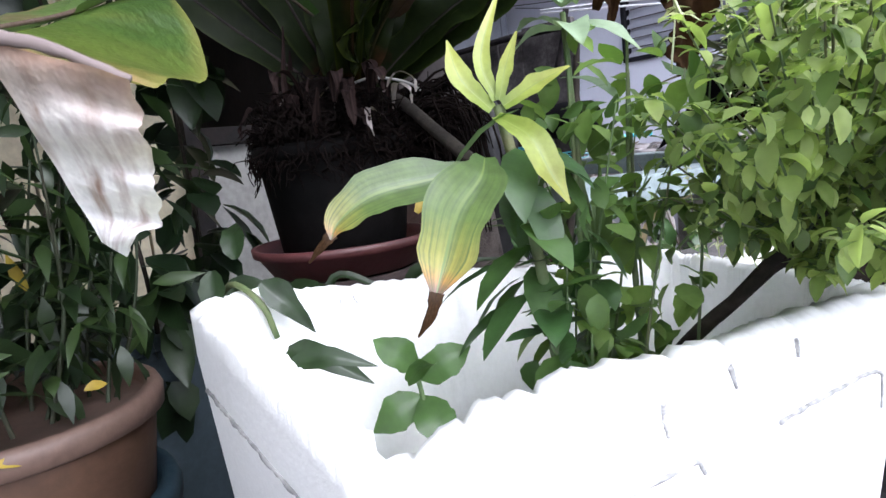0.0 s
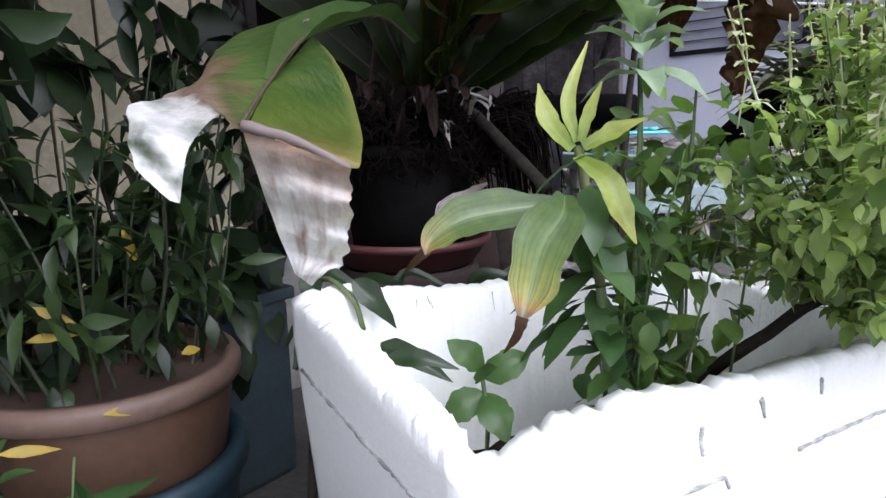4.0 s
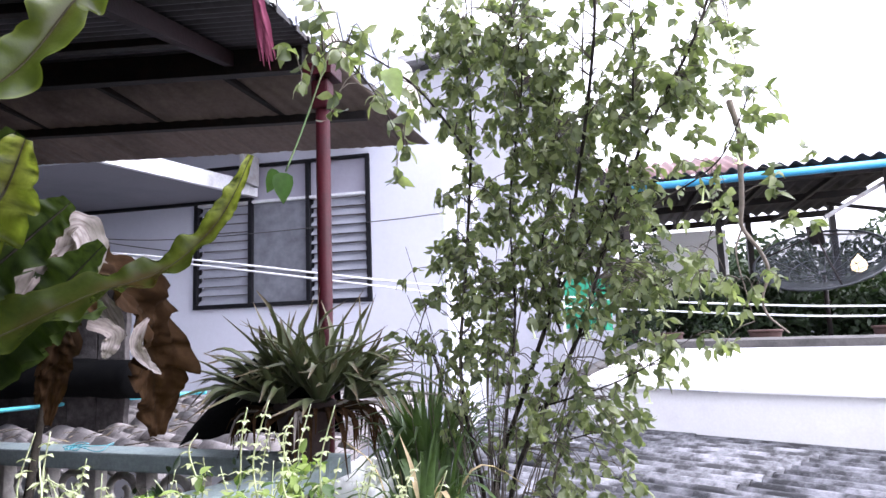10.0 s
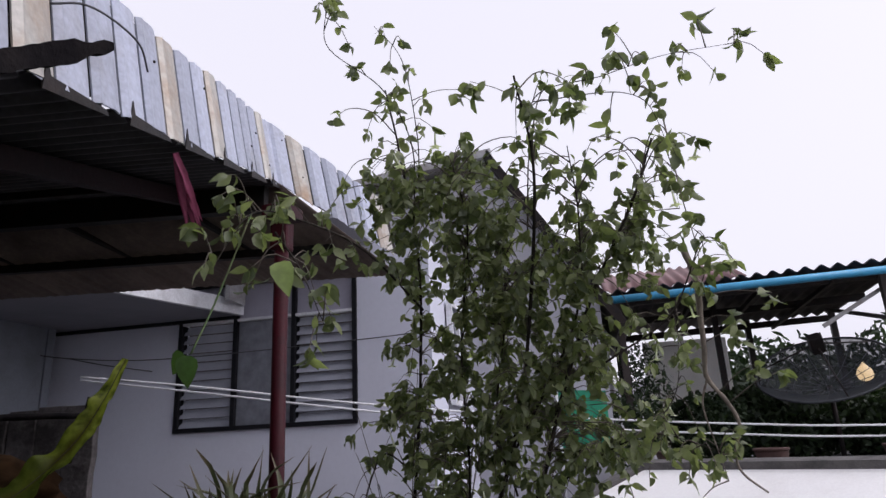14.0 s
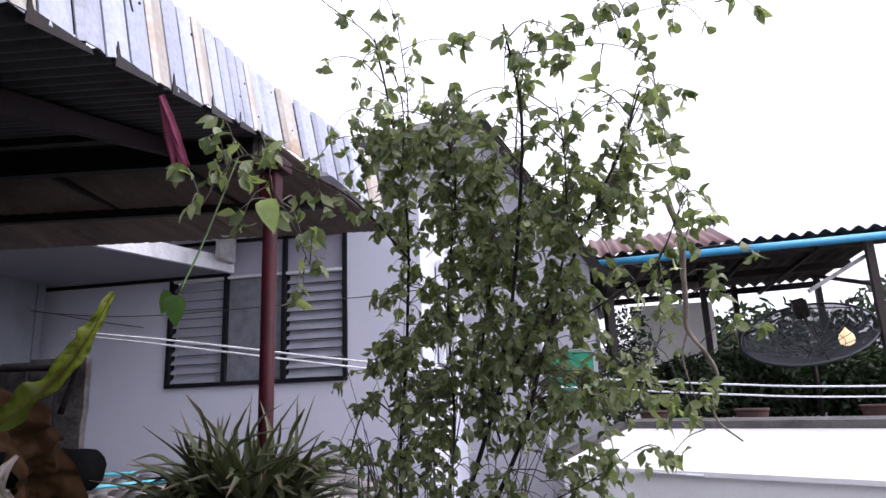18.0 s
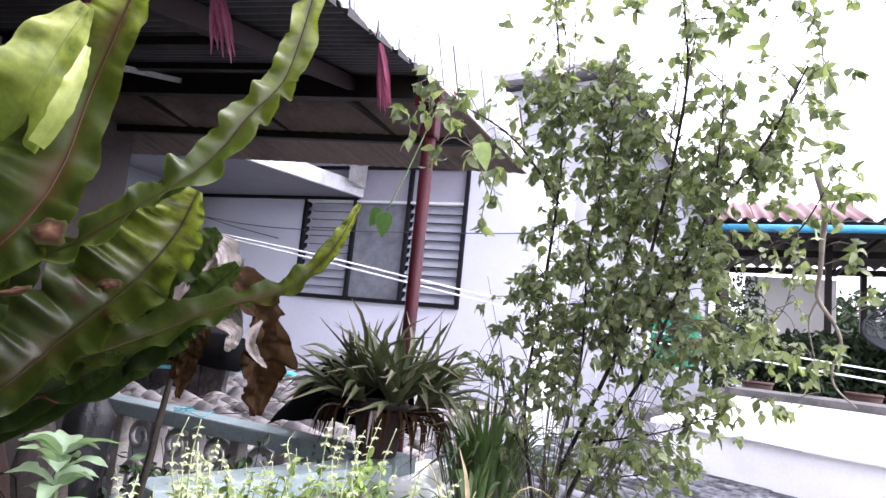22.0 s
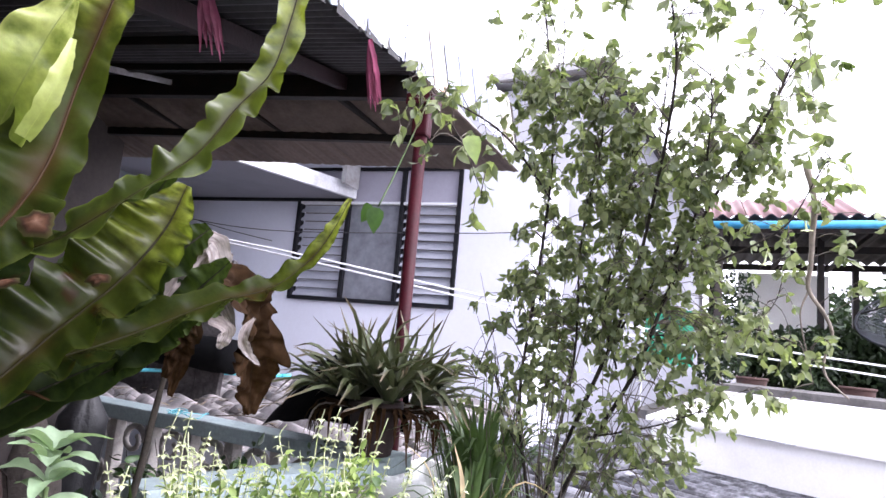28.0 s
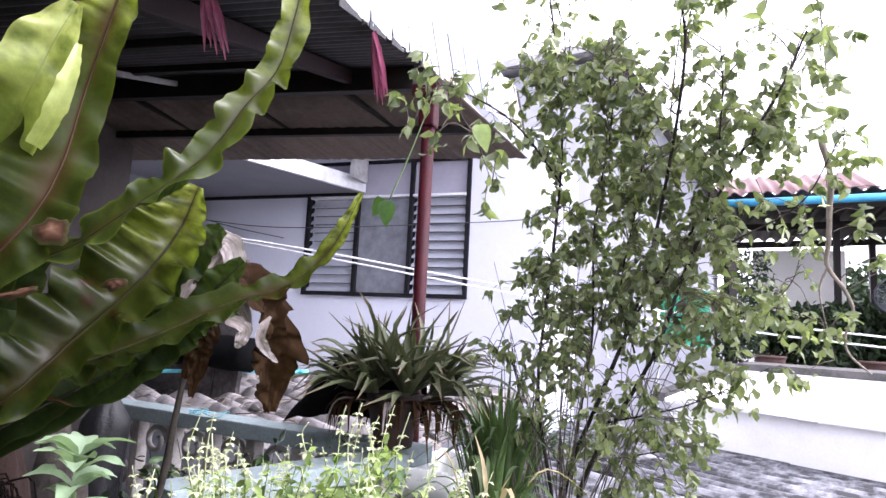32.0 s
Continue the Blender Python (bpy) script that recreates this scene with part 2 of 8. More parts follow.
# soil and terracotta lowered, the shade on the stacked pots is in them
SOIL = surface("dark_soil", (0.018, 0.014, 0.012), (0.04, 0.03, 0.024), 25, 140, 0.95, 0.9, dist=0.01)
TERRACOTTA = surface("terracotta_plastic", (0.076, 0.041, 0.025), (0.056, 0.030, 0.019), 6, 80, 0.5, 0.08)
TERRA_RIM = surface("faded_terracotta_rim", (0.125, 0.079, 0.060), (0.096, 0.060, 0.046), 6, 80, 0.55, 0.08)
BLUE_POT = surface("blue_plastic_pot", (0.016, 0.034, 0.047), (0.011, 0.024, 0.035), 6, 80, 0.45, 0.08)
BLACK_POT = surface("black_nursery_plastic", (0.004, 0.004, 0.004), (0.009, 0.008, 0.008), 8, 80, 0.65, 0.1)
CRATE_MAT = surface("blue_grey_crate_plastic", (0.045, 0.066, 0.08), (0.03, 0.046, 0.056), 6, 80, 0.6, 0.1)
RED_TRAY = surface("dull_red_plastic", (0.09, 0.028, 0.028), (0.06, 0.021, 0.021), 8, 80, 0.5, 0.08)
# a darker version of CLAY_POT
OLD_CLAY = surface("dark_clay_pot", (0.042, 0.026, 0.024), (0.02, 0.014, 0.014), 7, 70, 0.9, 0.25)
CLAY_POT = surface("old_clay_pot", (0.075, 0.038, 0.032), (0.04, 0.025, 0.022), 7, 70, 0.85, 0.2)
BLUE_BAG = surface("blue_plastic_film", (0.02, 0.15, 0.42), (0.015, 0.10, 0.30), 12, 60, 0.3, 0.3)
BLUE_PIPE = surface("blue_pvc_pipe", (0.06, 0.36, 0.62), (0.05, 0.27, 0.47), 5, 60, 0.4, 0.05)
TEAL_PIPE = surface("turquoise_pvc_pipe", (0.10, 0.52, 0.62), (0.08, 0.4, 0.48), 5, 60, 0.4, 0.05)
CABLE = surface("white_cable", (0.75, 0.76, 0.78), (0.6, 0.6, 0.6), 10, 60, 0.6, 0.05)
WIRE_DARK = surface("dark_cable", (0.05, 0.05, 0.055), None, 10, 60, 0.6, 0.05)
CREAM = surface("cream_metal_sheet", (0.66, 0.59, 0.42), (0.52, 0.45, 0.31), 2.5, 50, 0.6, 0.1)
PALE_BOARD = surface("pale_grey_board", (0.36, 0.355, 0.335), (0.27, 0.265, 0.25), 3, 50, 0.8, 0.15)
BARK = surface("grey_brown_bark", (0.085, 0.07, 0.055), (0.16, 0.14, 0.115), 14, 90, 0.95, 0.6, dist=0.006)
BARK_PALE = surface("pale_dry_bark", (0.25, 0.21, 0.17), (0.14, 0.12, 0.10), 14, 90, 0.9, 0.5, dist=0.005)
STEM_GREEN = surface("green_stem", (0.08, 0.13, 0.045), (0.12, 0.10, 0.05), 12, 80, 0.7, 0.2)
RIB_BROWN = surface("dull_brown_rib", (0.040, 0.021, 0.009), (0.022, 0.014, 0.006), 14, 90, 0.7, 0.2)
RIB_OLIVE = surface("olive_brown_rib", (0.024, 0.021, 0.007), (0.014, 0.010, 0.004), 14, 90, 0.6, 0.2)
STEM_DIM = surface("dull_green_stem", (0.022, 0.034, 0.014), (0.035, 0.03, 0.016), 12, 80, 0.7, 0.2)
STEM_BLACK = surface("dark_woody_stem", (0.022, 0.019, 0.016), (0.06, 0.05, 0.04), 14, 90, 0.9, 0.5, dist=0.005)
FIBRE = surface("fern_root_fibre", (0.006, 0.0045, 0.004), (0.013, 0.009, 0.008), 20, 120, 0.95, 0.8, dist=0.01)
RED_ROOF = surface("red_roof_sheet", (0.21, 0.12, 0.12), (0.16, 0.10, 0.10), 3, 50, 0.7, 0.2)
BRICK_RED = surface("orange_tile_wall", (0.48, 0.17, 0.09), (0.36, 0.13, 0.08), 3, 50, 0.8, 0.2)
GREEN_NET = surface("green_shade_net", (0.015, 0.26, 0.14), (0.012, 0.18, 0.10), 8, 120, 0.7, 0.2)
DARK_NET = surface("dark_mesh_dish", (0.05, 0.055, 0.065), (0.03, 0.03, 0.035), 8, 120, 0.6, 0.2)
BLACK_BAG = surface("black_sack_plastic", (0.008, 0.008, 0.010), (0.016, 0.015, 0.017), 14, 90, 0.5, 0.3)
RAG_BROWN = surface("dark_brown_rag", (0.030, 0.013, 0.009), (0.012, 0.008, 0.006), 16, 150, 0.95, 0.5)
RAG_GREY = surface("grey_brown_rag", (0.075, 0.062, 0.055), (0.025, 0.018, 0.015), 22, 150, 0.95, 0.5)
RIBBON = surface("faded_pink_ribbon", (0.25, 0.05, 0.105), (0.17, 0.035, 0.075), 8, 80, 0.6, 0.1)
BLACK_SHEET = surface("black_plastic_sheet", (0.003, 0.003, 0.0035), (0.006, 0.006, 0.006), 6, 60, 0.85, 0.2)
GROUND_MAT = surface("ground_earth", (0.12, 0.10, 0.08), (0.06, 0.07, 0.04), 0.6, 12, 0.95, 0.4)
FLOOR_MAT = surface("terrace_screed", (0.12, 0.115, 0.11), (0.07, 0.067, 0.063), 2, 40, 0.9, 0.3)
# brown wall with the shade of its place mixed into the colour
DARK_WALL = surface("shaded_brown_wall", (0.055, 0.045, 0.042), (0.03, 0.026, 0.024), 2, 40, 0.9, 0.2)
OLD_TIMBER = surface("old_mossy_timber", (0.085, 0.075, 0.075), (0.022, 0.018, 0.018), 4.5, 35, 0.95, 0.6, (0.36, 0.6), vary=0.3, grain=(0.55, 1.3))
ROT_WOOD = surface("rotten_dark_wood", (0.010, 0.009, 0.010), (0.022, 0.019, 0.019), 10, 60, 0.95, 0.6)

LEAF_BASIL = foliage("basil_leaf", (0.055, 0.108, 0.026), (0.38, 0.47, 0.155), 0.5, 0.46)
LEAF_HERB = foliage("herb_leaf", (0.06, 0.12, 0.03), (0.19, 0.29, 0.07), 0.48, 0.38)
SPIKE_MAT = foliage("basil_flower", (0.36, 0.39, 0.23), (0.60, 0.61, 0.44), 0.7, 0.35)
LEAF_TREE = foliage("shrub_leaf", (0.08, 0.105, 0.046), (0.26, 0.29, 0.148), 0.42, 0.42)
LEAF_DARK = foliage("dark_leaf", (0.008, 0.019, 0.007), (0.026, 0.048, 0.016), 0.42, 0.2)
LEAF_MID = foliage("mid_green_leaf", (0.035, 0.085, 0.025), (0.09, 0.165, 0.045), 0.4, 0.3)
LEAF_POT = foliage("potted_leaf", (0.006, 0.015, 0.005), (0.036, 0.065, 0.016), 0.45, 0.26)
LEAF_PALE = foliage("pale_variegated_leaf", (0.17, 0.25, 0.145), (0.33, 0.42, 0.28), 0.55, 0.3)
LEAF_STRAP = foliage("strap_leaf", (0.022, 0.052, 0.015), (0.08, 0.125, 0.034), 0.45, 0.3)
LEAF_DRY = foliage("dry_leaf", (0.30, 0.22, 0.12), (0.52, 0.42, 0.26), 0.8, 0.3)
LEAF_LITTER = foliage("brown_leaf_litter", (0.06, 0.04, 0.025), (0.22, 0.17, 0.11), 0.85, 0.1)
LEAF_YELLOW = foliage("yellow_leaf", (0.34, 0.23, 0.025), (0.44, 0.33, 0.05), 0.5, 0.35)
LEAF_FAR = foliage("far_foliage", (0.009, 0.020, 0.008), (0.036, 0.064, 0.021), 0.6, 0.2)
PETAL = foliage("white_petal", (0.72, 0.74, 0.66), (0.85, 0.85, 0.80), 0.6, 0.4)
ALOE_MAT = blade("aloe_blade", [(0.0, (0.055, 0.072, 0.034)), (0.65, (0.095, 0.112, 0.05)), (0.97, (0.15, 0.095, 0.055))], (0.075, 0.09, 0.042), 0.42, 0.10, streak=(0.07, 0.062, 0.034), streak_scale=(1.5, 3.0))
FROND_MAT = blade("fern_frond", [(0.0, (0.010, 0.015, 0.004)), (0.32, (0.018, 0.026, 0.006)), (0.55, (0.036, 0.050, 0.008)), (0.80, (0.09, 0.11, 0.013)), (1.0, (0.22, 0.255, 0.032))], (0.05, 0.05, 0.010), 0.30, 0.34, 0.03, streak=(0.05, 0.068, 0.010), streak_scale=(1.0, 40.0), margin=(0.10, 0.125, 0.018), band=(0.040, 0.036, 0.009))
FROND_BROAD = blade("broad_fern_frond", [(0.0, (0.012, 0.017, 0.005)), (0.40, (0.026, 0.037, 0.007)), (0.62, (0.036, 0.048, 0.008)), (0.74, (0.060, 0.074, 0.011)), (0.82, (0.180, 0.216, 0.029)), (1.0, (0.264, 0.300, 0.048))], (0.045, 0.022, 0.008), 0.42, 0.48, 0.05, patch=(0.042, 0.020, 0.008), streak=(0.038, 0.052, 0.009), streak_scale=(1.0, 34.0), margin=(0.05, 0.062, 0.010), band=(0.050, 0.026, 0.009))
FROND_OLIVE = blade("olive_fern_frond", [(0.0, (0.008, 0.012, 0.004)), (0.45, (0.019, 0.028, 0.006)), (0.68, (0.038, 0.050, 0.008)), (0.78, (0.108, 0.132, 0.018)), (1.0, (0.240, 0.276, 0.042))], (0.016, 0.012, 0.005), 0.26, 0.46, 0.03, patch=(0.040, 0.022, 0.008), streak=(0.030, 0.040, 0.007), streak_scale=(1.0, 34.0), margin=(0.04, 0.05, 0.009), band=(0.036, 0.026, 0.008))
# stops pale towards the tip to paint the glare on the upper blade
FROND_PALE = blade("glare_tipped_frond", [(0.0, (0.02, 0.035, 0.008)), (0.38, (0.045, 0.07, 0.012)), (0.58, (0.10, 0.14, 0.022)), (0.74, (0.24, 0.29, 0.055)), (1.0, (0.42, 0.46, 0.14))], (0.17, 0.20, 0.045), 0.26, 0.38, 0.015, streak=(0.13, 0.175, 0.028), streak_scale=(1.2, 16.0), margin=(0.36, 0.40, 0.11))
# darker copy for inner fronds, the crown's shade is in the colour
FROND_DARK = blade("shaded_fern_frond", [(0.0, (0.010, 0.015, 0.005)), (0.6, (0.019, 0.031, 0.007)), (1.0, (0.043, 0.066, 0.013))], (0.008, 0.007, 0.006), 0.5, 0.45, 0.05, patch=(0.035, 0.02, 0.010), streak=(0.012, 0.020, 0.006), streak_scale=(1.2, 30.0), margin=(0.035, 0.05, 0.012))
# pale tone paints the light caught by the folded edge
FOLD_MAT = blade("folded_frond_margin", [(0.0, (0.40, 0.44, 0.14)), (1.0, (0.27, 0.32, 0.08))], (0.33, 0.38, 0.10), 0.35, 0.35, 0.02)
WITHER_MAT = blade("withered_spot", [(0.0, (0.095, 0.055, 0.036)), (0.45, (0.06, 0.028, 0.015)), (0.7, (0.022, 0.011, 0.006)), (1.0, (0.03, 0.030, 0.008))], (0.1, 0.06, 0.04), 0.85, 0.1, 0.02)
TORN_MAT = blade("torn_fern_frond", [(0.0, (0.008, 0.013, 0.004)), (0.5, (0.024, 0.04, 0.009)), (0.92, (0.05, 0.08, 0.014)), (0.97, (0.16, 0.10, 0.05))], (0.02, 0.015, 0.008), 0.4, 0.3, 0.06, patch=(0.07, 0.035, 0.018))
DYING_MAT = blade("dying_frond", [(0.0, (0.03, 0.06, 0.016)), (0.22, (0.055, 0.10, 0.024)), (0.33, (0.075, 0.12, 0.028)), (0.38, (0.16, 0.11, 0.06)), (0.44, (0.25, 0.17, 0.13)), (0.52, (0.22, 0.14, 0.11)), (0.57, (0.60, 0.57, 0.56)), (0.75, (0.74, 0.73, 0.74))], (0.05, 0.035, 0.022), 0.42, 0.3, 0.02, streak=(0.045, 0.08, 0.02), streak_scale=(1.0, 7.0), fray=0.36, wrinkle=0.8)
DYING_HALF = blade("yellowing_frond", [(0.0, (0.025, 0.055, 0.012)), (0.42, (0.045, 0.085, 0.014)), (0.66, (0.085, 0.115, 0.018)), (0.80, (0.17, 0.14, 0.04)), (0.90, (0.26, 0.16, 0.09)), (1.0, (0.30, 0.19, 0.14))], (0.05, 0.035, 0.022), 0.38, 0.3, 0.02, streak=(0.075, 0.10, 0.018), streak_scale=(1.0, 9.0), margin=(0.20, 0.20, 0.05), patch=(0.10, 0.12, 0.02), fray=0.36, wrinkle=0.8)
DYING_NECK = blade("furled_neck", [(0.0, (0.02, 0.045, 0.012)), (1.0, (0.06, 0.10, 0.024))], (0.03, 0.03, 0.012), 0.4, 0.3, 0.04)
RIB_PALE = surface("brown_rib", (0.07, 0.045, 0.03), (0.035, 0.03, 0.016), 20, 90, 0.6, 0.2)
FLAP_MAT = blade("papery_flap", [(0.0, (0.34, 0.22, 0.16)), (0.14, (0.50, 0.42, 0.38)), (0.34, (0.70, 0.67, 0.66)), (1.0, (0.74, 0.73, 0.74))], (0.60, 0.55, 0.52), 0.6, 0.25, 0.02, streak=(0.26, 0.17, 0.13), streak_scale=(5.0, 2.2), fray=0.36, wrinkle=0.8)
DEAD_MAT = blade("dead_frond", [(0.0, (0.05, 0.034, 0.024)), (0.35, (0.024, 0.012, 0.005)), (1.0, (0.034, 0.017, 0.007))], (0.03, 0.018, 0.010), 0.85, 0.22, 0.03, streak=(0.055, 0.030, 0.014), streak_scale=(3.0, 9.0), margin=(0.022, 0.012, 0.006))
SHEATH_MAT = blade("dark_leaf_sheath", [(0.0, (0.006, 0.004, 0.004)), (1.0, (0.018, 0.012, 0.011))], (0.008, 0.006, 0.005), 0.9, 0.05, 0.05, streak=(0.035, 0.022, 0.02))
PALE_DEAD = blade("bleached_dead_frond", [(0.0, (0.21, 0.175, 0.165)), (1.0, (0.36, 0.325, 0.315))], (0.2, 0.16, 0.15), 0.8, 0.25, 0.03, streak=(0.11, 0.085, 0.075), streak_scale=(5.0, 6.0))
DRAC_YELLOW = blade("yellowing_leaf", [(0.0, (0.17, 0.24, 0.04)), (0.5, (0.30, 0.35, 0.07)), (1.0, (0.36, 0.37, 0.08))], (0.24, 0.30, 0.07), 0.4, 0.35)
DRAC_GREEN = blade("browning_leaf", [(0.0, (0.05, 0.095, 0.025)), (0.55, (0.10, 0.15, 0.04)), (0.78, (0.26, 0.24, 0.05)), (0.87, (0.36, 0.19, 0.05)), (0.96, (0.16, 0.09, 0.07))], (0.12, 0.17, 0.05), 0.4, 0.3, streak=(0.055, 0.09, 0.028), streak_scale=(9.0, 0.7))

for dull in (BLACK_POT, FIBRE, SOIL, STEM_BLACK, ROT_WOOD, STEEL_DARK, STEEL_RED, RAFTER_RED, FRAME_BLACK, SHEET_UNDER, FROND_DARK, RIB_OLIVE, RIB_BROWN):
    dull.node_tree.nodes["Principled BSDF"].inputs["Specular IOR Level"].default_value = 0.15
for satin, amount in ((FROND_OLIVE, 0.22), (FROND_BROAD, 0.08), (DEAD_MAT, 0.1), (WITHER_MAT, 0.1)):
    satin.node_tree.nodes["Principled BSDF"].inputs["Specular IOR Level"].default_value = amount
for matt in (BLACK_SHEET, FIBRE, BLACK_POT, SOIL, ROT_WOOD, SHEATH_MAT):
    matt.node_tree.nodes["Principled BSDF"].inputs["Specular IOR Level"].default_value = 0.04

glass_mat, gn, gl, gp = nodes_of("dusty_louvre_glass")
gp.inputs["Base Color"].default_value = (0.10, 0.11, 0.13, 1)
gp.inputs["Roughness"].default_value = 0.25
gp.inputs["Specular IOR Level"].default_value = 0.6
tg = noise_node(gn, gl, 9, 5)
rg = ramp_node(gn, [(0.3, (0.13, 0.135, 0.155)), (0.7, (0.21, 0.22, 0.25))])
gl.new(tg.outputs[0], rg.inputs[0])
gl.new(rg.outputs[0], gp.inputs["Base Color"])
GLASS = glass_mat
WIRE_MESH, mn_, ml_, mp_ = nodes_of("fine_wire_mesh")
mp_.inputs["Base Color"].default_value = (0.05, 0.055, 0.065, 1)
mp_.inputs["Roughness"].default_value = 0.6
mp_.inputs["Alpha"].default_value = 0.72
lamp_mat, ln_, ll_, lp_ = nodes_of("lit_lamp_globe")
lp_.inputs["Base Color"].default_value = (0.9, 0.8, 0.6, 1)
lp_.inputs["Emission Color"].default_value = (1.0, 0.72, 0.36, 1)
lp_.inputs["Emission Strength"].default_value = 3.0
LAMP_LIT = lamp_mat


# ---------- building helpers ----------
def thing(name, at=(0, 0, 0), label="", category="", group="", kind=""):
    ob = new(name)
    ob.location = at
    ob.empty_display_size = 0.05
    return tagged(ob, label, category, group, kind)


def part(name, bm, material, parent=None, label="", smooth=False):
    """Links a bmesh, made in world coordinates, as one mesh under a thing or a part."""
    me = bpy.data.meshes.new(name)
    bm.to_mesh(me)
    bm.free()
    return link_mesh(name, me, material, parent, label, smooth)


def link_mesh(name, me, material, parent=None, label="", smooth=False):
    for m in material if isinstance(material, (list, tuple)) else (material,):
        me.materials.append(m)
    if smooth:
        me.polygons.foreach_set("use_smooth", [True] * len(me.polygons))
    ob = new(name, me)
    if parent:
        ob.parent = parent
        ob.matrix_parent_inverse = base_of(parent).inverted()
    return tagged(ob, label)


def base_of(ob):
    m = Matrix.LocRotScale(ob.location, ob.rotation_euler, ob.scale)
    if ob.parent:
        m = base_of(ob.parent) @ ob.matrix_parent_inverse @ m
    return m


def raw(name, verts, faces, material, parent=None, label="", smooth=True, attrs=None):
    me = bpy.data.meshes.new(name)
    me.from_pydata([tuple(v) for v in verts], [], faces)
    for key, vals in (attrs or {}).items():
        me.attributes.new(key, "FLOAT", "POINT").data.foreach_set("value", vals)
    me.update()
    return link_mesh(name, me, material, parent, label, smooth)


def add_box(bm, centre, size, rot=None, bevel=0.0):
    m = Matrix.Translation(centre) @ (rot.to_4x4() if rot else Matrix()) @ Matrix.Diagonal((*size, 1))
    got = bmesh.ops.create_cube(bm, size=1.0, matrix=m)
    if bevel:
        edges = list({e for v in got["verts"] for e in v.link_edges})
        bmesh.ops.bevel(bm, geom=edges, offset=bevel, segments=2, affect="EDGES", profile=0.6)
    return bm


def boxed(centre, size, rot=None, bevel=0.0):
    return add_box(bmesh.new(), centre, size, rot, bevel)


def turn(deg):
    return Matrix.Rotation(radians(deg), 3, "Z")


def curve_through(pts, n):
    """n points of a smooth curve through the given points."""
    p = [Vector(q) for q in pts]
    p = [p[0] * 2 - p[1]] + p + [p[-1] * 2 - p[-2]]
    out = []
    segs = len(p) - 3
    for i in range(n):
        u = i / (n - 1) * segs
        k = min(int(u), segs - 1)
        t = u - k
        a, b, c, d = p[k:k + 4]
        out.append(0.5 * ((2 * b) + (c - a) * t + (2 * a - 5 * b + 4 * c - d) * t * t + (3 * b - a - 3 * c + d) * t ** 3))
    return out


def tube_data(pts, r0, r1, seg=8, verts=None, faces=None, wobble=0.0, rng=None):
    verts = [] if verts is None else verts
    faces = [] if faces is None else faces
    start = len(verts)
    n = len(pts)
    ref = Vector((0.31, 0.17, 0.93)).normalized()
    for i, q in enumerate(pts):
        d = (pts[min(i + 1, n - 1)] - pts[max(i - 1, 0)]).normalized()
        s = d.cross(ref)
        if s.length < 0.05:
            s = d.cross(Vector((1, 0, 0)))
        s.normalize()
        t = s.cross(d)
        r = r0 + (r1 - r0) * i / max(n - 1, 1)
        for k in range(seg):
            a = 2 * math.pi * k / seg
            w = 1 + (rng.uniform(-wobble, wobble) if rng else 0)
            verts.append(q + (s * math.cos(a) + t * math.sin(a)) * r * w)
    for i in range(n - 1):
        for k in range(seg):
            a, b = start + i * seg + k, start + i * seg + (k + 1) % seg
            faces.append((a, b, b + seg, a + seg))
    faces.append(tuple(start + k for k in reversed(range(seg))))
    faces.append(tuple(start + (n - 1) * seg + k for k in range(seg)))
    return verts, faces


def tube(name, pts, r0, material, parent=None, r1=None, seg=8, n=None, label="", wobble=0.0, seed=0):
    p = curve_through(pts, n) if n else [Vector(q) for q in pts]
    v, f = tube_data(p, r0, r0 if r1 is None else r1, seg, wobble=wobble, rng=random.Random(seed))
    return raw(name, v, f, material, parent, label)


def turned(name, centre, profile, material, parent=None, seg=40, label="", wobble=0.0, seed=0):
    """A round body from (radius, height) pairs."""
    rng = random.Random(seed)
    ph = [rng.uniform(0, 6.28) for _ in range(3)]
    v, f = [], []
    for r, z in profile:
        for k in range(seg):
            a = 2 * math.pi * k / seg
            rr = r * (1 + wobble * (math.sin(2 * a + ph[0]) + 0.6 * math.sin(3 * a + ph[1])))
            v.append((centre[0] + rr * math.cos(a), centre[1] + rr * math.sin(a), centre[2] + z))
    for i in range(len(profile) - 1):
        for k in range(seg):
            a, b = i * seg + k, i * seg + (k + 1) % seg
            f.append((a, b, b + seg, a + seg))
    if profile[0][0] > 0.002:
        f.append(tuple(reversed(range(seg))))
    if profile[-1][0] > 0.002:
        f.append(tuple(range((len(profile) - 1) * seg, len(profile) * seg)))
    return raw(name, v, f, material, parent, label)


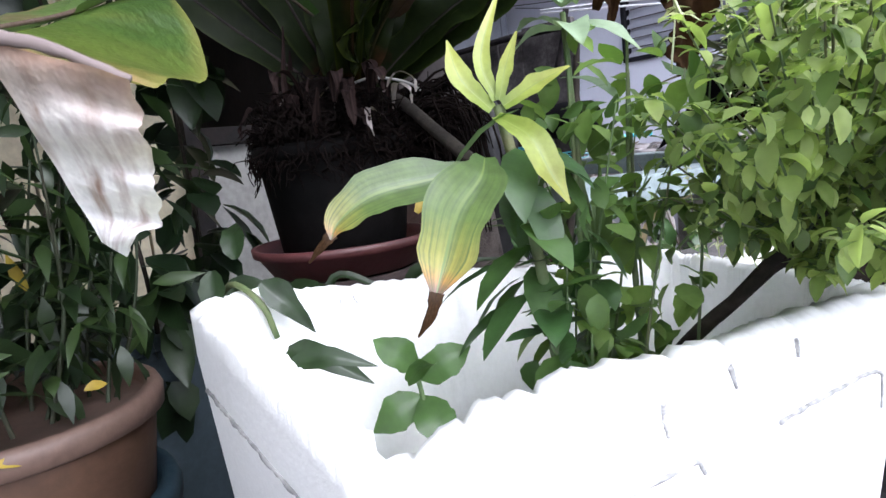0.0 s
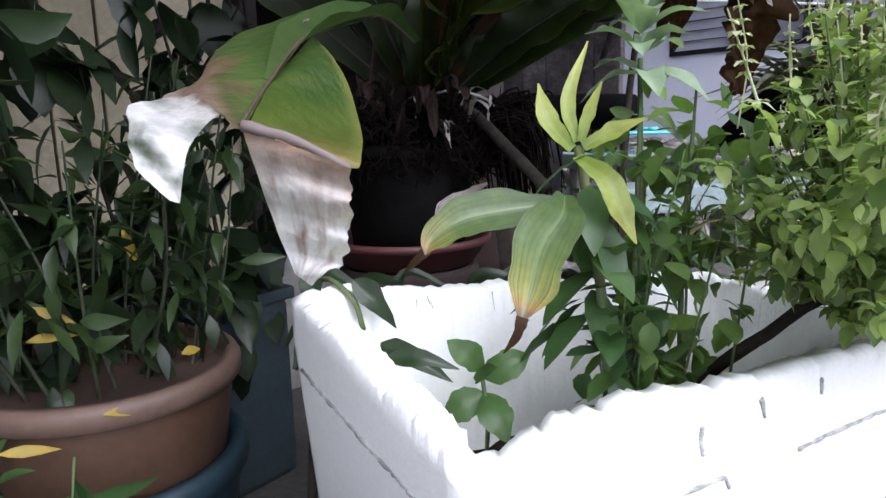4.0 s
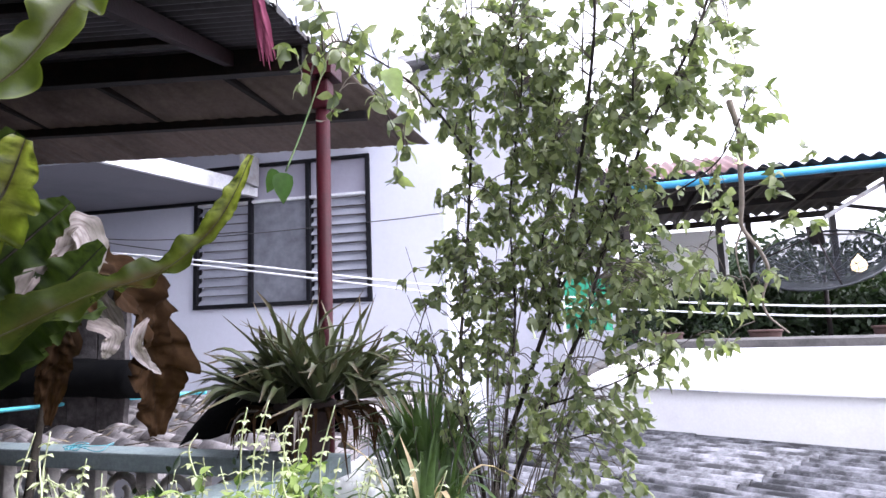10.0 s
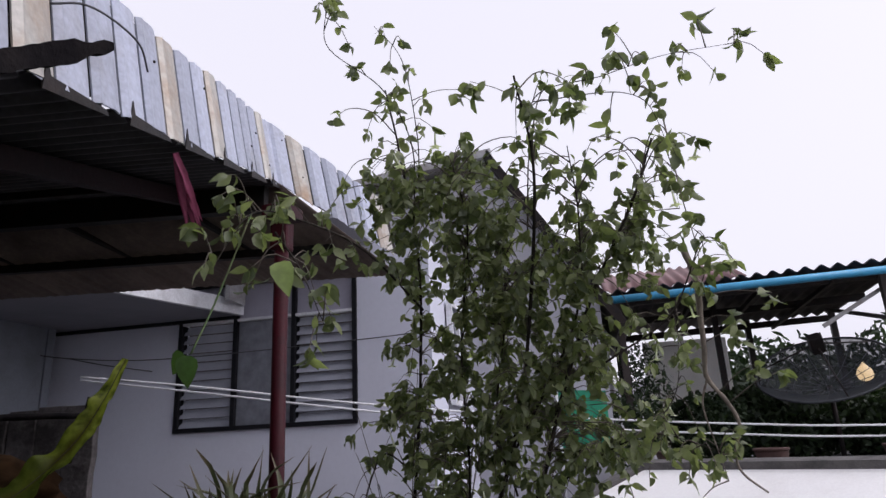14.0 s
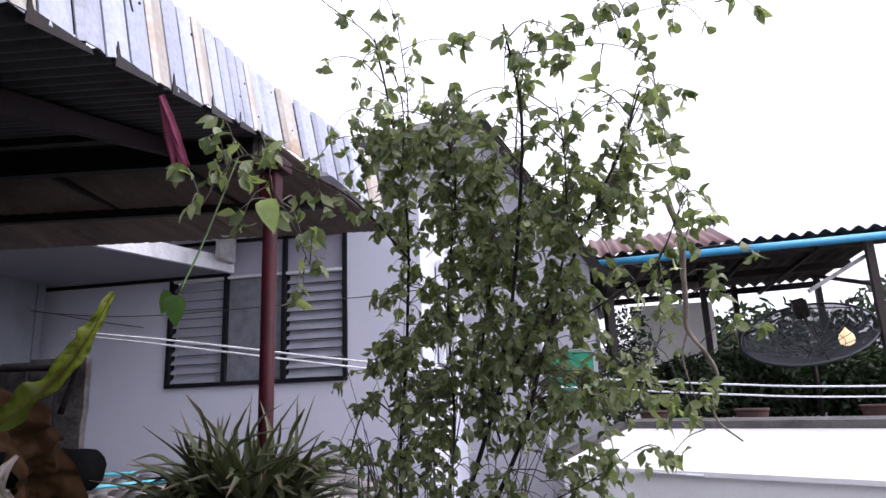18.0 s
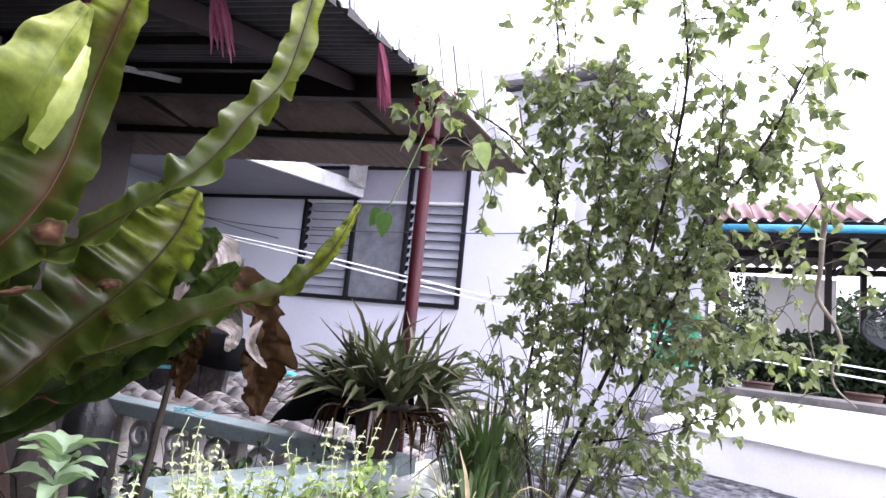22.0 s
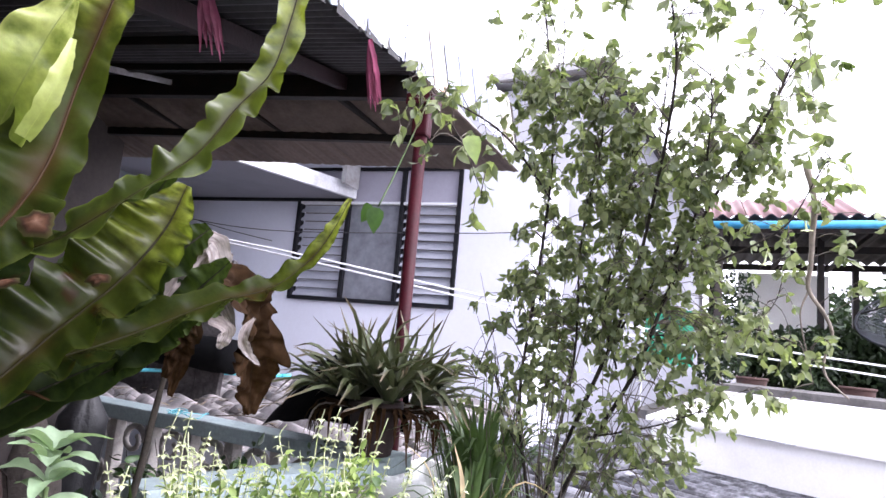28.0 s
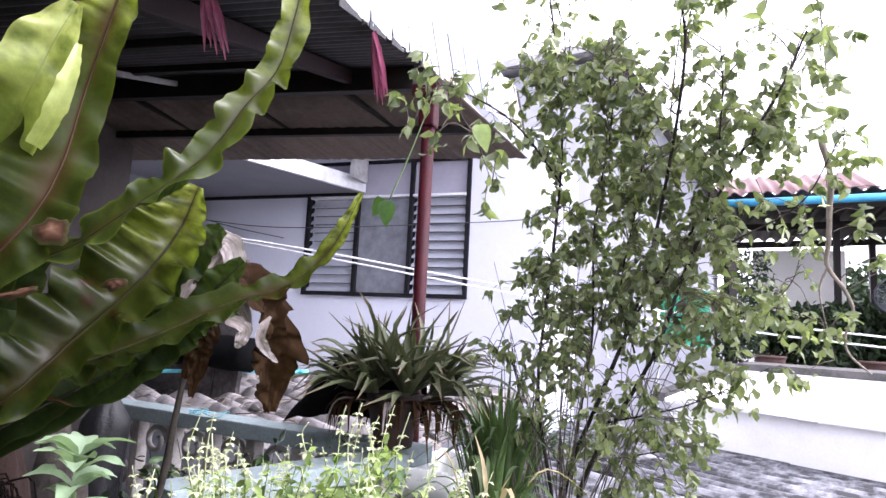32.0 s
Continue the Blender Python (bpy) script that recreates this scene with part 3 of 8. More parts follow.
def wavy_sheet(origin, along, across, length, width, pitch, amp, thick=0.006, steps=8, ends=2, skew=None, jag=0.0, seed=0):
    """A corrugated sheet: ribs run along, waves stack across. Returns vertices and faces of a closed thin body."""
    rng = random.Random(seed)
    along, across = Vector(along).normalized(), Vector(across).normalized()
    up = along.cross(across)
    if up.z < 0:
        up = -up
    n = max(2, int(round(width / pitch * steps)))
    v, f = [], []
    for side in (0, 1):
        for j in range(ends + 1):
            for i in range(n + 1):
                w = width * i / n
                h = amp * math.sin(2 * math.pi * w / pitch)
                extra = rng.uniform(-jag, jag) if jag and j == ends else 0
                v.append(Vector(origin) + along * (length * j / ends + extra) + across * w + up * (h - side * thick))
    row = n + 1
    lay = row * (ends + 1)
    for j in range(ends):
        for i in range(n):
            a = j * row + i
            f.append((a, a + 1, a + 1 + row, a + row))
            f.append((lay + a, lay + a + row, lay + a + 1 + row, lay + a + 1))
    for i in range(n):
        f.append((i, lay + i, lay + i + 1, i + 1))
        a = ends * row + i
        f.append((a, a + 1, lay + a + 1, lay + a))
    for j in range(ends):
        a, b = j * row, j * row + n
        f.append((a, a + row, lay + a + row, lay + a))
        f.append((b, lay + b, lay + b + row, b + row))
    return v, f


LEAF_SHAPES = {
    "oval": [(0.0, 0.06), (0.18, 0.72), (0.42, 1.0), (0.7, 0.8), (0.9, 0.32), (1.0, 0.02)],
    "lance": [(0.0, 0.08), (0.2, 0.7), (0.4, 1.0), (0.65, 0.72), (0.88, 0.25), (1.0, 0.02)],
    "heart": [(0.0, 0.35), (0.1, 0.9), (0.3, 1.0), (0.6, 0.72), (0.85, 0.28), (1.0, 0.02)],
    "spoon": [(0.0, 0.08), (0.3, 0.45), (0.6, 0.95), (0.8, 1.0), (0.95, 0.5), (1.0, 0.05)],
    "small": [(0.0, 0.1), (0.4, 1.0), (1.0, 0.05)],
}


def leaf_into(verts, faces, base, heading, up, length, width, shape="oval", curl=0.25, fold=0.25, twist=0.0):
    """One leaf: a folded, drooping blade of two rows of quads."""
    h = Vector(heading).normalized()
    s = h.cross(Vector(up))
    if s.length < 1e-3:
        s = h.cross(Vector((0.3, 1, 0.2)))
    s.normalize()
    u = s.cross(h)
    start = len(verts)
    pos = Vector(base)
    prev = 0.0
    for t, w in LEAF_SHAPES[shape]:
        step = (t - prev) * length
        prev = t
        ang = -curl * t * 1.6
        d = h * math.cos(ang) + u * math.sin(ang)
        pos = pos + d * step
        nrm = u * math.cos(ang) - h * math.sin(ang)
        ss = s * math.cos(twist * t) + nrm * math.sin(twist * t)
        verts.append(pos + (ss * w + nrm * (fold * w)) * width * 0.5)
        verts.append(pos)
        verts.append(pos + (-ss * w + nrm * (fold * w)) * width * 0.5)
    n = len(LEAF_SHAPES[shape])
    for i in range(n - 1):
        a = start + 3 * i
        faces.append((a, a + 1, a + 4, a + 3))
        faces.append((a + 1, a + 2, a + 5, a + 4))


def rand_dir(rng, up=0.0):
    while True:
        v = Vector((rng.uniform(-1, 1), rng.uniform(-1, 1), rng.uniform(-1, 1)))
        if 0.05 < v.length < 1:
            v.normalize()
            v.z += up
            return v.normalized()


def frond_data(pts, widths, n=44, wave=0.18, waves=9, vee=0.35, seed=0, lean=(0, 0, 1), cols=12, pleat=0.0, teeth=0.0, sides=(1.0, 1.0), crumple=0.0):
    """A strap frond along a curve: wavy margins, a shallow V, attributes along and across; teeth hooks its lobes."""
    rng = random.Random(seed)
    lobes = []
    for side in (0, 1):
        row, at = [], 0.0
        while at < 1.0:
            step = rng.uniform(0.55, 1.55) / waves
            row.append((at, at + step, rng.choice((-1, 1, 1)) * rng.uniform(0.25, 1.35), rng.uniform(0.2, 1.3), rng.uniform(0.55, 0.85)))
            at += step
        lobes.append(row)
    line = curve_through(pts, n)
    verts, faces, al, ac = [], [], [], []
    ph1, ph2 = rng.uniform(0, 6), rng.uniform(0, 6)
    ref = Vector(lean).normalized()
    for i, q in enumerate(line):
        t = i / (n - 1)
        d = (line[min(i + 1, n - 1)] - line[max(i - 1, 0)]).normalized()
        s = d.cross(ref)
        if s.length < 0.05:
            s = d.cross(Vector((0.5, -0.7, 0.2)))
        s.normalize()
        u = s.cross(d)
        if u.dot(ref) < 0:
            u = -u
        k = t * (len(widths) - 1)
        j = min(int(k), len(widths) - 2)
        w = widths[j] + (widths[j + 1] - widths[j]) * (k - j)
        for c in range(cols + 1):
            x = 2 * c / cols - 1
            ph = ph1 if x > 0 else ph2
            edge = abs(x)
            drift = 2.0 * noise.noise((t * 6.0, ph, seed * 0.37))
            swell = 0.75 + 0.9 * noise.noise((t * 3.5, ph + 7.0, seed * 0.53))
            ruf = 1.25 * wave * w * edge ** 1.7 * swell * (math.sin(2 * math.pi * waves * t + ph + drift) + 0.35 * math.sin(2 * math.pi * waves * 1.7 * t + ph * 2 - drift))
            cut = 1 + edge ** 3 * (0.06 * math.sin(2 * math.pi * waves * 1.1 * t + ph + drift) + 0.12 * noise.noise((t * waves * 1.5, ph, 3.3)) + 0.10 * noise.noise((t * waves * 5.0, ph, 5.1)))
            pl = pleat * w * math.sin(2 * math.pi * waves * 1.1 * t + 1.6 * edge + drift)
            if teeth:
                lo, hi, lift, hook, peak = next(r for r in lobes[x > 0] if r[0] <= t <= r[1])
                p = (t - lo) / (hi - lo)
                saw = (p / peak) ** 1.3 if p < peak else ((1 - p) / (1 - peak)) ** 0.7
                cut = 1 + edge ** 2.5 * (teeth * hook * (saw - 0.4) + 0.07 * noise.noise((t * waves * 4.0, ph, 5.1)))
                ruf = 1.5 * wave * w * edge ** 1.6 * lift * (math.sin(2 * math.pi * p) + 0.3 * math.sin(4 * math.pi * p))
                pl += 0.22 * pleat * w * math.sin(2 * math.pi * waves * 2.3 * t + 2.6 * edge - 2 * drift)
            if crumple:
                ruf += crumple * w * (noise.noise((t * 16, x * 2.2, seed)) + 0.6 * noise.noise((t * 40, x * 5.0, seed + 3)))
            x *= sides[x > 0]
            verts.append(q + s * (x * w * cut) + u * (vee * w * edge + ruf + pl * edge))
            al.append(t)
            ac.append(2 * c / cols - 1)
    row = cols + 1
    for i in range(n - 1):
        for c in range(cols):
            a = i * row + c
            faces.append((a, a + 1, a + 1 + row, a + row))
    return verts, faces, {"along": al, "across": ac}, line


def frond(name, pts, widths, material, parent, label="", rib=None, rib_r=0.005, **kw):
    v, f, at, line = frond_data(pts, widths, **kw)
    ob = raw(name, v, f, material, parent, label, True, at)
    if rib:
        rv, rf = tube_data([q - Vector((0, 0, rib_r * 0.3)) for q in line[::3]], rib_r, rib_r * 0.35, 6)
        raw("midrib", rv, rf, rib, ob)
    return ob


# ---------- ground, terrace, roofs ----------
U = Vector((0.81, -0.585, 0)).normalized()      # along the ribs of the low roof
N = Vector((0.585, 0.81, 0)).normalized()       # across them, away from the terrace
CORNER = Vector((0.277, 7.315, 0))              # foot of the low white wall's corner
FACADE_Y = 6.215
CORNER_X = -0.89


def on_roof(u, n, up=0.0):
    p = CORNER + U * u + N * n
    return Vector((p.x, p.y, 0.715 - 0.026 * n + up))


tagged(part("ground", boxed((0, 40, -3.1), (400, 400, 0.2)), GROUND_MAT), "bare brown earth far below the roofs", "ground", kind="structure")
tagged(part("floor", boxed((-0.6, -0.65, -0.1), (4.4, 5.3, 0.2)), FLOOR_MAT), "grey cement screed floor of the terrace", "floor", kind="structure")

# ledge along the terrace's edge, on which boxes and pots stand
LED = turn(-9.8)
# ledge, plinth and floor colours also carry the shadow between box and pots
tagged(part("ledge", boxed((-0.34, 0.60, 0.46), (0.30, 0.74, 0.92), LED, 0.012), COPING), "stained concrete ledge along the terrace edge, darkened for shade", "ledge", kind="structure")
tagged(part("ledge", boxed((-0.49, 1.66, 0.56), (0.30, 1.36, 1.12), LED, 0.012), COPING), "stained concrete ledge along the terrace edge, darkened for shade", "ledge", kind="structure")
tagged(part("plinth", boxed((-1.05, 0.55, 0.40), (0.66, 1.5, 0.80), None, 0.012), CONCRETE), "low concrete plinth carrying plant pots", "plinth", kind="structure")

roof = thing("corrugated_roof", on_roof(2, -3), "weathered grey corrugated cement roof with black moss", "roof", kind="structure")
PITCH = 0.172
row = 0
n0 = -6.4
while n0 < -0.02:
    wdt = PITCH * 5
    nm = n0 + wdt * 0.5
    u0 = (0.3245 - 0.445 * nm) / 0.911
    if 7.315 - 0.585 * u0 + 0.81 * nm > 2.6:
        u0 = (-1.177 - 0.585 * nm) / 0.81
    u0 = max(u0, -1.45)
    first = 1.0 if row % 2 else 1.6
    col = 0
    while u0 < 6.5:
        ln = first if col == 0 else 1.6
        rg2 = random.Random(row * 31 + col)
        o = on_roof(u0, n0, 0.012 * (col % 2) + rg2.uniform(-0.004, 0.004))
        w = wdt + 0.03 if n0 + wdt < -0.05 else -n0 + 0.0
        across = (on_roof(0, 1) - on_roof(0, 0)).normalized()
        v, f = wavy_sheet(o, U, across, ln + 0.08, w, PITCH, 0.026, 0.007, 8, 2, jag=0.006, seed=row * 31 + col)
        raw("sheet", v, f, CEMENT_ROOF, roof)
        u0 += ln
        col += 1
    n0 += wdt
    row += 1

# low white building behind the roof: wall, sloping white slab, mossy coping
low = thing("low_building", CORNER + Vector((0, 0, 0.5)), "low white painted wall with a sloping slab and mossy coping", "wall", kind="structure")


def prism(quad_bottom, quad_top):
    v = list(quad_bottom) + list(quad_top)
    return v, [(3, 2, 1, 0), (4, 5, 6, 7), (0, 1, 5, 4), (1, 2, 6, 5), (2, 3, 7, 6), (3, 0, 4, 7)]


def lowpt(u, n, z):
    p = CORNER + U * u + N * n
    return Vector((p.x, p.y, z))


v, f = prism([lowpt(0, 0, 0.3), lowpt(6.5, 0, 0.3), lowpt(6.5, 0.6, 0.3), lowpt(0, 0.6, 0.3)],
             [lowpt(0, 0, 1.13), lowpt(6.5, 0, 1.13), lowpt(6.5, 0.6, 1.13), lowpt(0, 0.6, 1.13)])
raw("wall", v, f, WHITE_LOW, low, smooth=False)
v, f = prism([lowpt(-0.03, -0.05, 1.13), lowpt(6.5, -0.05, 1.13), lowpt(6.5, 0.62, 1.40), lowpt(0.42, 0.62, 1.40)],
             [lowpt(-0.03, -0.05, 1.17), lowpt(6.5, -0.05, 1.17), lowpt(6.5, 0.62, 1.50), lowpt(0.42, 0.62, 1.50)])
raw("slab", v, f, WHITE_LOW, low, smooth=False)
v, f = prism([lowpt(0.38, 0.60, 1.40), lowpt(6.5, 0.60, 1.40), lowpt(6.5, 0.86, 1.40), lowpt(0.38, 0.86, 1.40)],
             [lowpt(0.38, 0.60, 1.56), lowpt(6.5, 0.60, 1.56), lowpt(6.5, 0.86, 1.58), lowpt(0.38, 0.86, 1.58)])
raw("coping", v, f, COPING, low, "dark mossy concrete coping", smooth=False)
v, f = prism([lowpt(-0.20, -0.02, 1.13), lowpt(-0.03, -0.04, 1.13), lowpt(0.42, 0.64, 1.42), lowpt(0.2, 0.8, 1.42)],
             [lowpt(-0.20, -0.02, 1.22), lowpt(-0.03, -0.04, 1.22), lowpt(0.42, 0.64, 1.55), lowpt(0.2, 0.8, 1.55)])
raw("hip_coping", v, f, COPING, low, "dark mossy concrete coping", smooth=False)
tube("trim", [lowpt(0.9, -0.055, 1.145), lowpt(1.5, -0.055, 1.14)], 0.012, FRAME_WHITE, low, seg=6)
# a second low roof behind its coping with plants
tagged(part("roof_terrace", boxed(lowpt(3.6, 3.6, 1.3), (7.2, 5.6, 0.3), turn(-35.8)), CONCRETE), "grey concrete roof terrace behind the low wall", "terrace", kind="structure")

# tiled roof between the balustrade and the white house
tile_roof = thing("tiled_roof", (-2.4, 4.3, 1.1), "old brown cement tile roof with lichen", "roof", kind="structure")
PT = 0.225
TA, TB = Vector((0.848, -0.530, -0.035)), Vector((0.530, 0.848, 0.0))     # along the ribs, across them
for r_ in range(-2, 13):
    for c_ in range(-3, 15):
        mid = Vector((-4.6, 4.4, 0)) + TA * (0.36 * c_ + (0.18 if r_ % 2 else 0.0)) + TB * (0.45 * (r_ - 4))
        if not (-4.85 < mid.x < -0.98 and 2.98 < mid.y < 6.0):
            continue
        rg2 = random.Random(r_ * 17 + c_)
        o = mid - TA * 0.20 - TB * 0.235
        o.z = 1.135 + (mid.y - 2.75) * 0.035 + (0.012 if c_ % 2 else 0.0) + rg2.uniform(-0.006, 0.006)
        v, f = wavy_sheet(o, TA + Vector((0, 0, rg2.uniform(-0.02, 0.01))), TB + Vector((0, 0, 0.025 + rg2.uniform(-0.01, 0.01))), 0.40, 0.46, PT, 0.040, 0.014, 10, 1, jag=0.012, seed=r_ * 17 + c_)
        raw("tile", v, f, TILE_ROOF, tile_roof)

# ---------- white house ----------
house = thing("white_house", (-3.0, FACADE_Y, 0.0), "white rendered house with a dark louvred window", "house")
WX0, WX1, WZ0, WZ1, WTOP = -3.525, -1.621, 2.066, 3.138, 3.50
T = 0.16
Y = FACADE_Y + T / 2
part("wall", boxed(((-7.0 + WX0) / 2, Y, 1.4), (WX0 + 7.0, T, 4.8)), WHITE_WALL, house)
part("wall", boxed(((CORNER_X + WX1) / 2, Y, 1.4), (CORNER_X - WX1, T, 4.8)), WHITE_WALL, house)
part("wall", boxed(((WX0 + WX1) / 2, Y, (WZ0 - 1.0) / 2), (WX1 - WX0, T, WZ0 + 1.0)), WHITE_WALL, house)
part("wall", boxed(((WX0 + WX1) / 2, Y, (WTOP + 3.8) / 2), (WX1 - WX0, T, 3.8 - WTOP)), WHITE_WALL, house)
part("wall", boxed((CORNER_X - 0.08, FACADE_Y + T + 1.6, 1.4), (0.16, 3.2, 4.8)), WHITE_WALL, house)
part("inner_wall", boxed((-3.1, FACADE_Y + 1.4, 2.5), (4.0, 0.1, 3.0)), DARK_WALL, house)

window = thing("window", (0, 0, 0))
window.parent = house
window.matrix_parent_inverse = base_of(house).inverted()
window.name = "window"
FW = 0.042


def bar(name, x0, x1, z0, z1, mat, parent, y=FACADE_Y, depth=0.09, label=""):
    return part(name, boxed(((x0 + x1) / 2, y + depth / 2 - 0.03, (z0 + z1) / 2), (x1 - x0, depth, z1 - z0), None, 0.003), mat, parent, label)


M1, M2 = -2.896, -2.271
bar("sill", WX0, WX1, WZ0, WZ0 + FW, FRAME_BLACK, window)
for x in (WX0, M1 - FW / 2, M2 - FW / 2, WX1 - FW):
    bar("mullion", x, x + FW, WZ0 + FW, WTOP, FRAME_BLACK, window)
bar("head", WX0, WX1, WTOP, WTOP + 0.03, FRAME_BLACK, window)
for a, b in ((WX0 + FW, M1 - FW / 2), (M1 + FW / 2, M2 - FW / 2), (M2 + FW / 2, WX1 - FW)):
    bar("transom", a, b, WZ1 - 0.015, WZ1 + 0.012, FRAME_WHITE, window, depth=0.07, label="white painted transom strip")
    bar("fixed_pane", a, b, WZ1 + 0.012, WTOP, PANEL_GREY, window, y=FACADE_Y + 0.045, depth=0.012)
for a, b in ((WX0 + FW, M1 - FW / 2), (M2 + FW / 2, WX1 - FW)):
    k = 11
    for i in range(k):
        z = WZ0 + FW + (WZ1 - WZ0 - FW - 0.02) * (i + 0.5) / k
        part("slat", boxed(((a + b) / 2, FACADE_Y + 0.028, z), (b - a - 0.01, 0.104, 0.007), Matrix.Rotation(radians(57), 3, "X")), SLAT_MAT, window)
    for x in (a + 0.012, b - 0.012):
        bar("clip_rail", x - 0.009, x + 0.009, WZ0 + FW, WZ1 - 0.02, FRAME_BLACK, window, y=FACADE_Y + 0.05, depth=0.02)
bar("centre_pane", M1 + FW / 2, M2 - FW / 2, WZ0 + FW, WZ1 - 0.015, GLASS, window, y=FACADE_Y + 0.045, depth=0.012)

# hidden eave added to shade the facade, and the small awning beside the window
awning_out = Vector((-0.30, -0.954, 0)).normalized()
A0, A1 = Vector((-2.86, FACADE_Y + 0.005, 3.18)), Vector((-7.3, FACADE_Y + 0.005, 3.18))
UPW = Vector((0, 0, 0.10))
# grey slab and white edge put its shaded and daylit sides into colour
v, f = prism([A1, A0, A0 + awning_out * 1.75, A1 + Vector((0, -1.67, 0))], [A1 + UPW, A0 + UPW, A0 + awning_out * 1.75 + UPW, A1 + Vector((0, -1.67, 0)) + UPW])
raw("awning_slab", v, f, SOFFIT, house, "concrete awning slab coloured grey for its shaded underside", smooth=False)
v, f = prism([A0 + Vector((0.004, -0.03, 0.0)), A0 + Vector((0.05, -0.03, 0.0)), A0 + awning_out * 1.75 + Vector((0.05, 0, 0.0)), A0 + awning_out * 1.75 + Vector((0.004, 0, 0.0))],
             [A0 + Vector((0.004, -0.03, 0.15)), A0 + Vector((0.05, -0.03, 0.15)), A0 + awning_out * 1.75 + Vector((0.05, 0, 0.15)), A0 + awning_out * 1.75 + Vector((0.004, 0, 0.15))])
raw("awning_fascia", v, f, FRAME_WHITE, house, "white edge of the awning slab, coloured as its daylit side", smooth=False)
# black beading that also draws the shadow gap under the slab
part("awning_edge", boxed((-5.24, FACADE_Y - 0.03, 3.162), (4.70, 0.05, 0.03)), FRAME_BLACK, house)
part("bracket_post", boxed((-2.80, 6.0, 3.42), (0.05, 0.3, 0.3)), STEEL_PALE, house)
part("eave", boxed((-4.2, FACADE_Y - 0.42, 3.82), (5.5, 0.86, 0.07), None, 0.004), GREY_WALL, house, "unseen grey concrete eave slab added to shade the facade")
# side window beyond the corner
sw = boxed((CORNER_X + 0.02, 7.25, 2.75), (0.05, 0.7, 0.95), None, 0.004)
part("side_window", sw, GLASS, house, "blue-grey side window")
for y_ in (6.88, 7.25, 7.62):
    part("side_frame", boxed((CORNER_X + 0.05, y_, 2.75), (0.06, 0.05, 1.02)), FRAME_WHITE, house)
for z_ in (2.24, 2.75, 3.26):
    part("side_frame", boxed((CORNER_X + 0.05, 7.25, z_), (0.058, 0.78, 0.05)), FRAME_WHITE, house)

# rear volume with a gable, its shadow put in as grey colour
rear = thing("gabled_house", (-0.6, 8.6, 0), "rendered gable end of the neighbouring house in shadow grey", "house")
v = [(-2.6, 8.5, -1), (0.75, 8.5, -1), (0.75, 8.5, 3.5), (-0.45, 8.5, 5.45), (-2.6, 8.5, 5.2)]
v += [(a, b + 3.0, c) for a, b, c in v]
raw("wall", v, [(0, 1, 2, 3, 4), (9, 8, 7, 6, 5), (0, 5, 6, 1), (1, 6, 7, 2), (2, 7, 8, 3), (3, 8, 9, 4), (4, 9, 5, 0)], GREY_WALL, rear, smooth=False)
v, f = prism([(-0.55, 8.3, 5.50), (0.95, 8.3, 3.10), (0.95, 11.7, 3.10), (-0.55, 11.7, 5.50)], [(-0.50, 8.3, 5.62), (1.05, 8.3, 3.14), (1.05, 11.7, 3.14), (-0.50, 11.7, 5.62)])
raw("roof", v, f, STEEL_DARK, rear, smooth=False)
v, f = prism([(-2.8, 8.3, 5.28), (-0.45, 8.3, 5.52), (-0.45, 11.7, 5.52), (-2.8, 11.7, 5.28)], [(-2.8, 8.3, 5.38), (-0.45, 8.3, 5.63), (-0.45, 11.7, 5.63), (-2.8, 11.7, 5.38)])
raw("roof", v, f, STEEL_PALE, rear, "pale galvanised roof sheet", smooth=False)
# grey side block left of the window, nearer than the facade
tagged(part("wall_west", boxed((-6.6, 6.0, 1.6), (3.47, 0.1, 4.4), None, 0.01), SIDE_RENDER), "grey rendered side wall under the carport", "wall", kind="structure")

# hidden above the terrace roof, added only to shade the left facade
tagged(part("shade_roof_west", boxed((-3.8, 4.85, 4.0), (2.3, 2.6, 0.08), None, 0.01), SHEET_UNDER), "unseen dark sheet roof added to shade the left facade", "roof", kind="structure")
# added return, carried high to cut sky light from the west
tagged(part("wall_west_return", boxed((-4.92, 4.2, 3.2), (0.1, 3.48, 7.6), None, 0.01), SIDE_RENDER), "grey rendered return wall added to block western sky", "wall", kind="structure")

# ---------- terrace roof ----------
canopy = thing("terrace_roof", (-1.4, 1.9, 2.7), "dark corrugated metal terrace roof with jagged edge", "roof", kind="structure")
E0 = Vector((-0.235, 0.56, 2.30))
ED = Vector((-0.2136, 0.9351, 0.2827))
E1 = E0 + ED * 2.22
LEFT = Vector((-1, -0.10, 0.015)).normalized()
strip = ED.normalized()
wid = 0.74
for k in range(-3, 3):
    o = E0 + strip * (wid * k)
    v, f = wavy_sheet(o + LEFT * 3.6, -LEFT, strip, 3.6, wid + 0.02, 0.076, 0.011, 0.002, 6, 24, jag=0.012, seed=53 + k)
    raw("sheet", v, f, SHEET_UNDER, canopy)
# far pitch, dropping towards the house
D0 = E1.copy()
down = Vector((0.32, 0.67, -0.20))
for k in range(4):
    o = D0 + LEFT * (0.9 * k)
    drop = down + Vector((0, 0, -0.065))
    v, f = wavy_sheet(o + LEFT * 0.9, drop, -LEFT, drop.length, 0.92, 0.076, 0.0022, 0.002, 6, 2, jag=0.006, seed=70 + k)
    raw("sheet", v, f, PALE_PANEL, canopy)


def beam(name, a, b, w, h, mat, parent):
    a, b = Vector(a), Vector(b)
    d = b - a
    rot = d.to_track_quat("X", "Z").to_matrix()
    return part(name, boxed((a + b) / 2, (d.length, w, h), rot, 0.003), mat, parent)


POLE = Vector((-0.629, 2.551, 0))
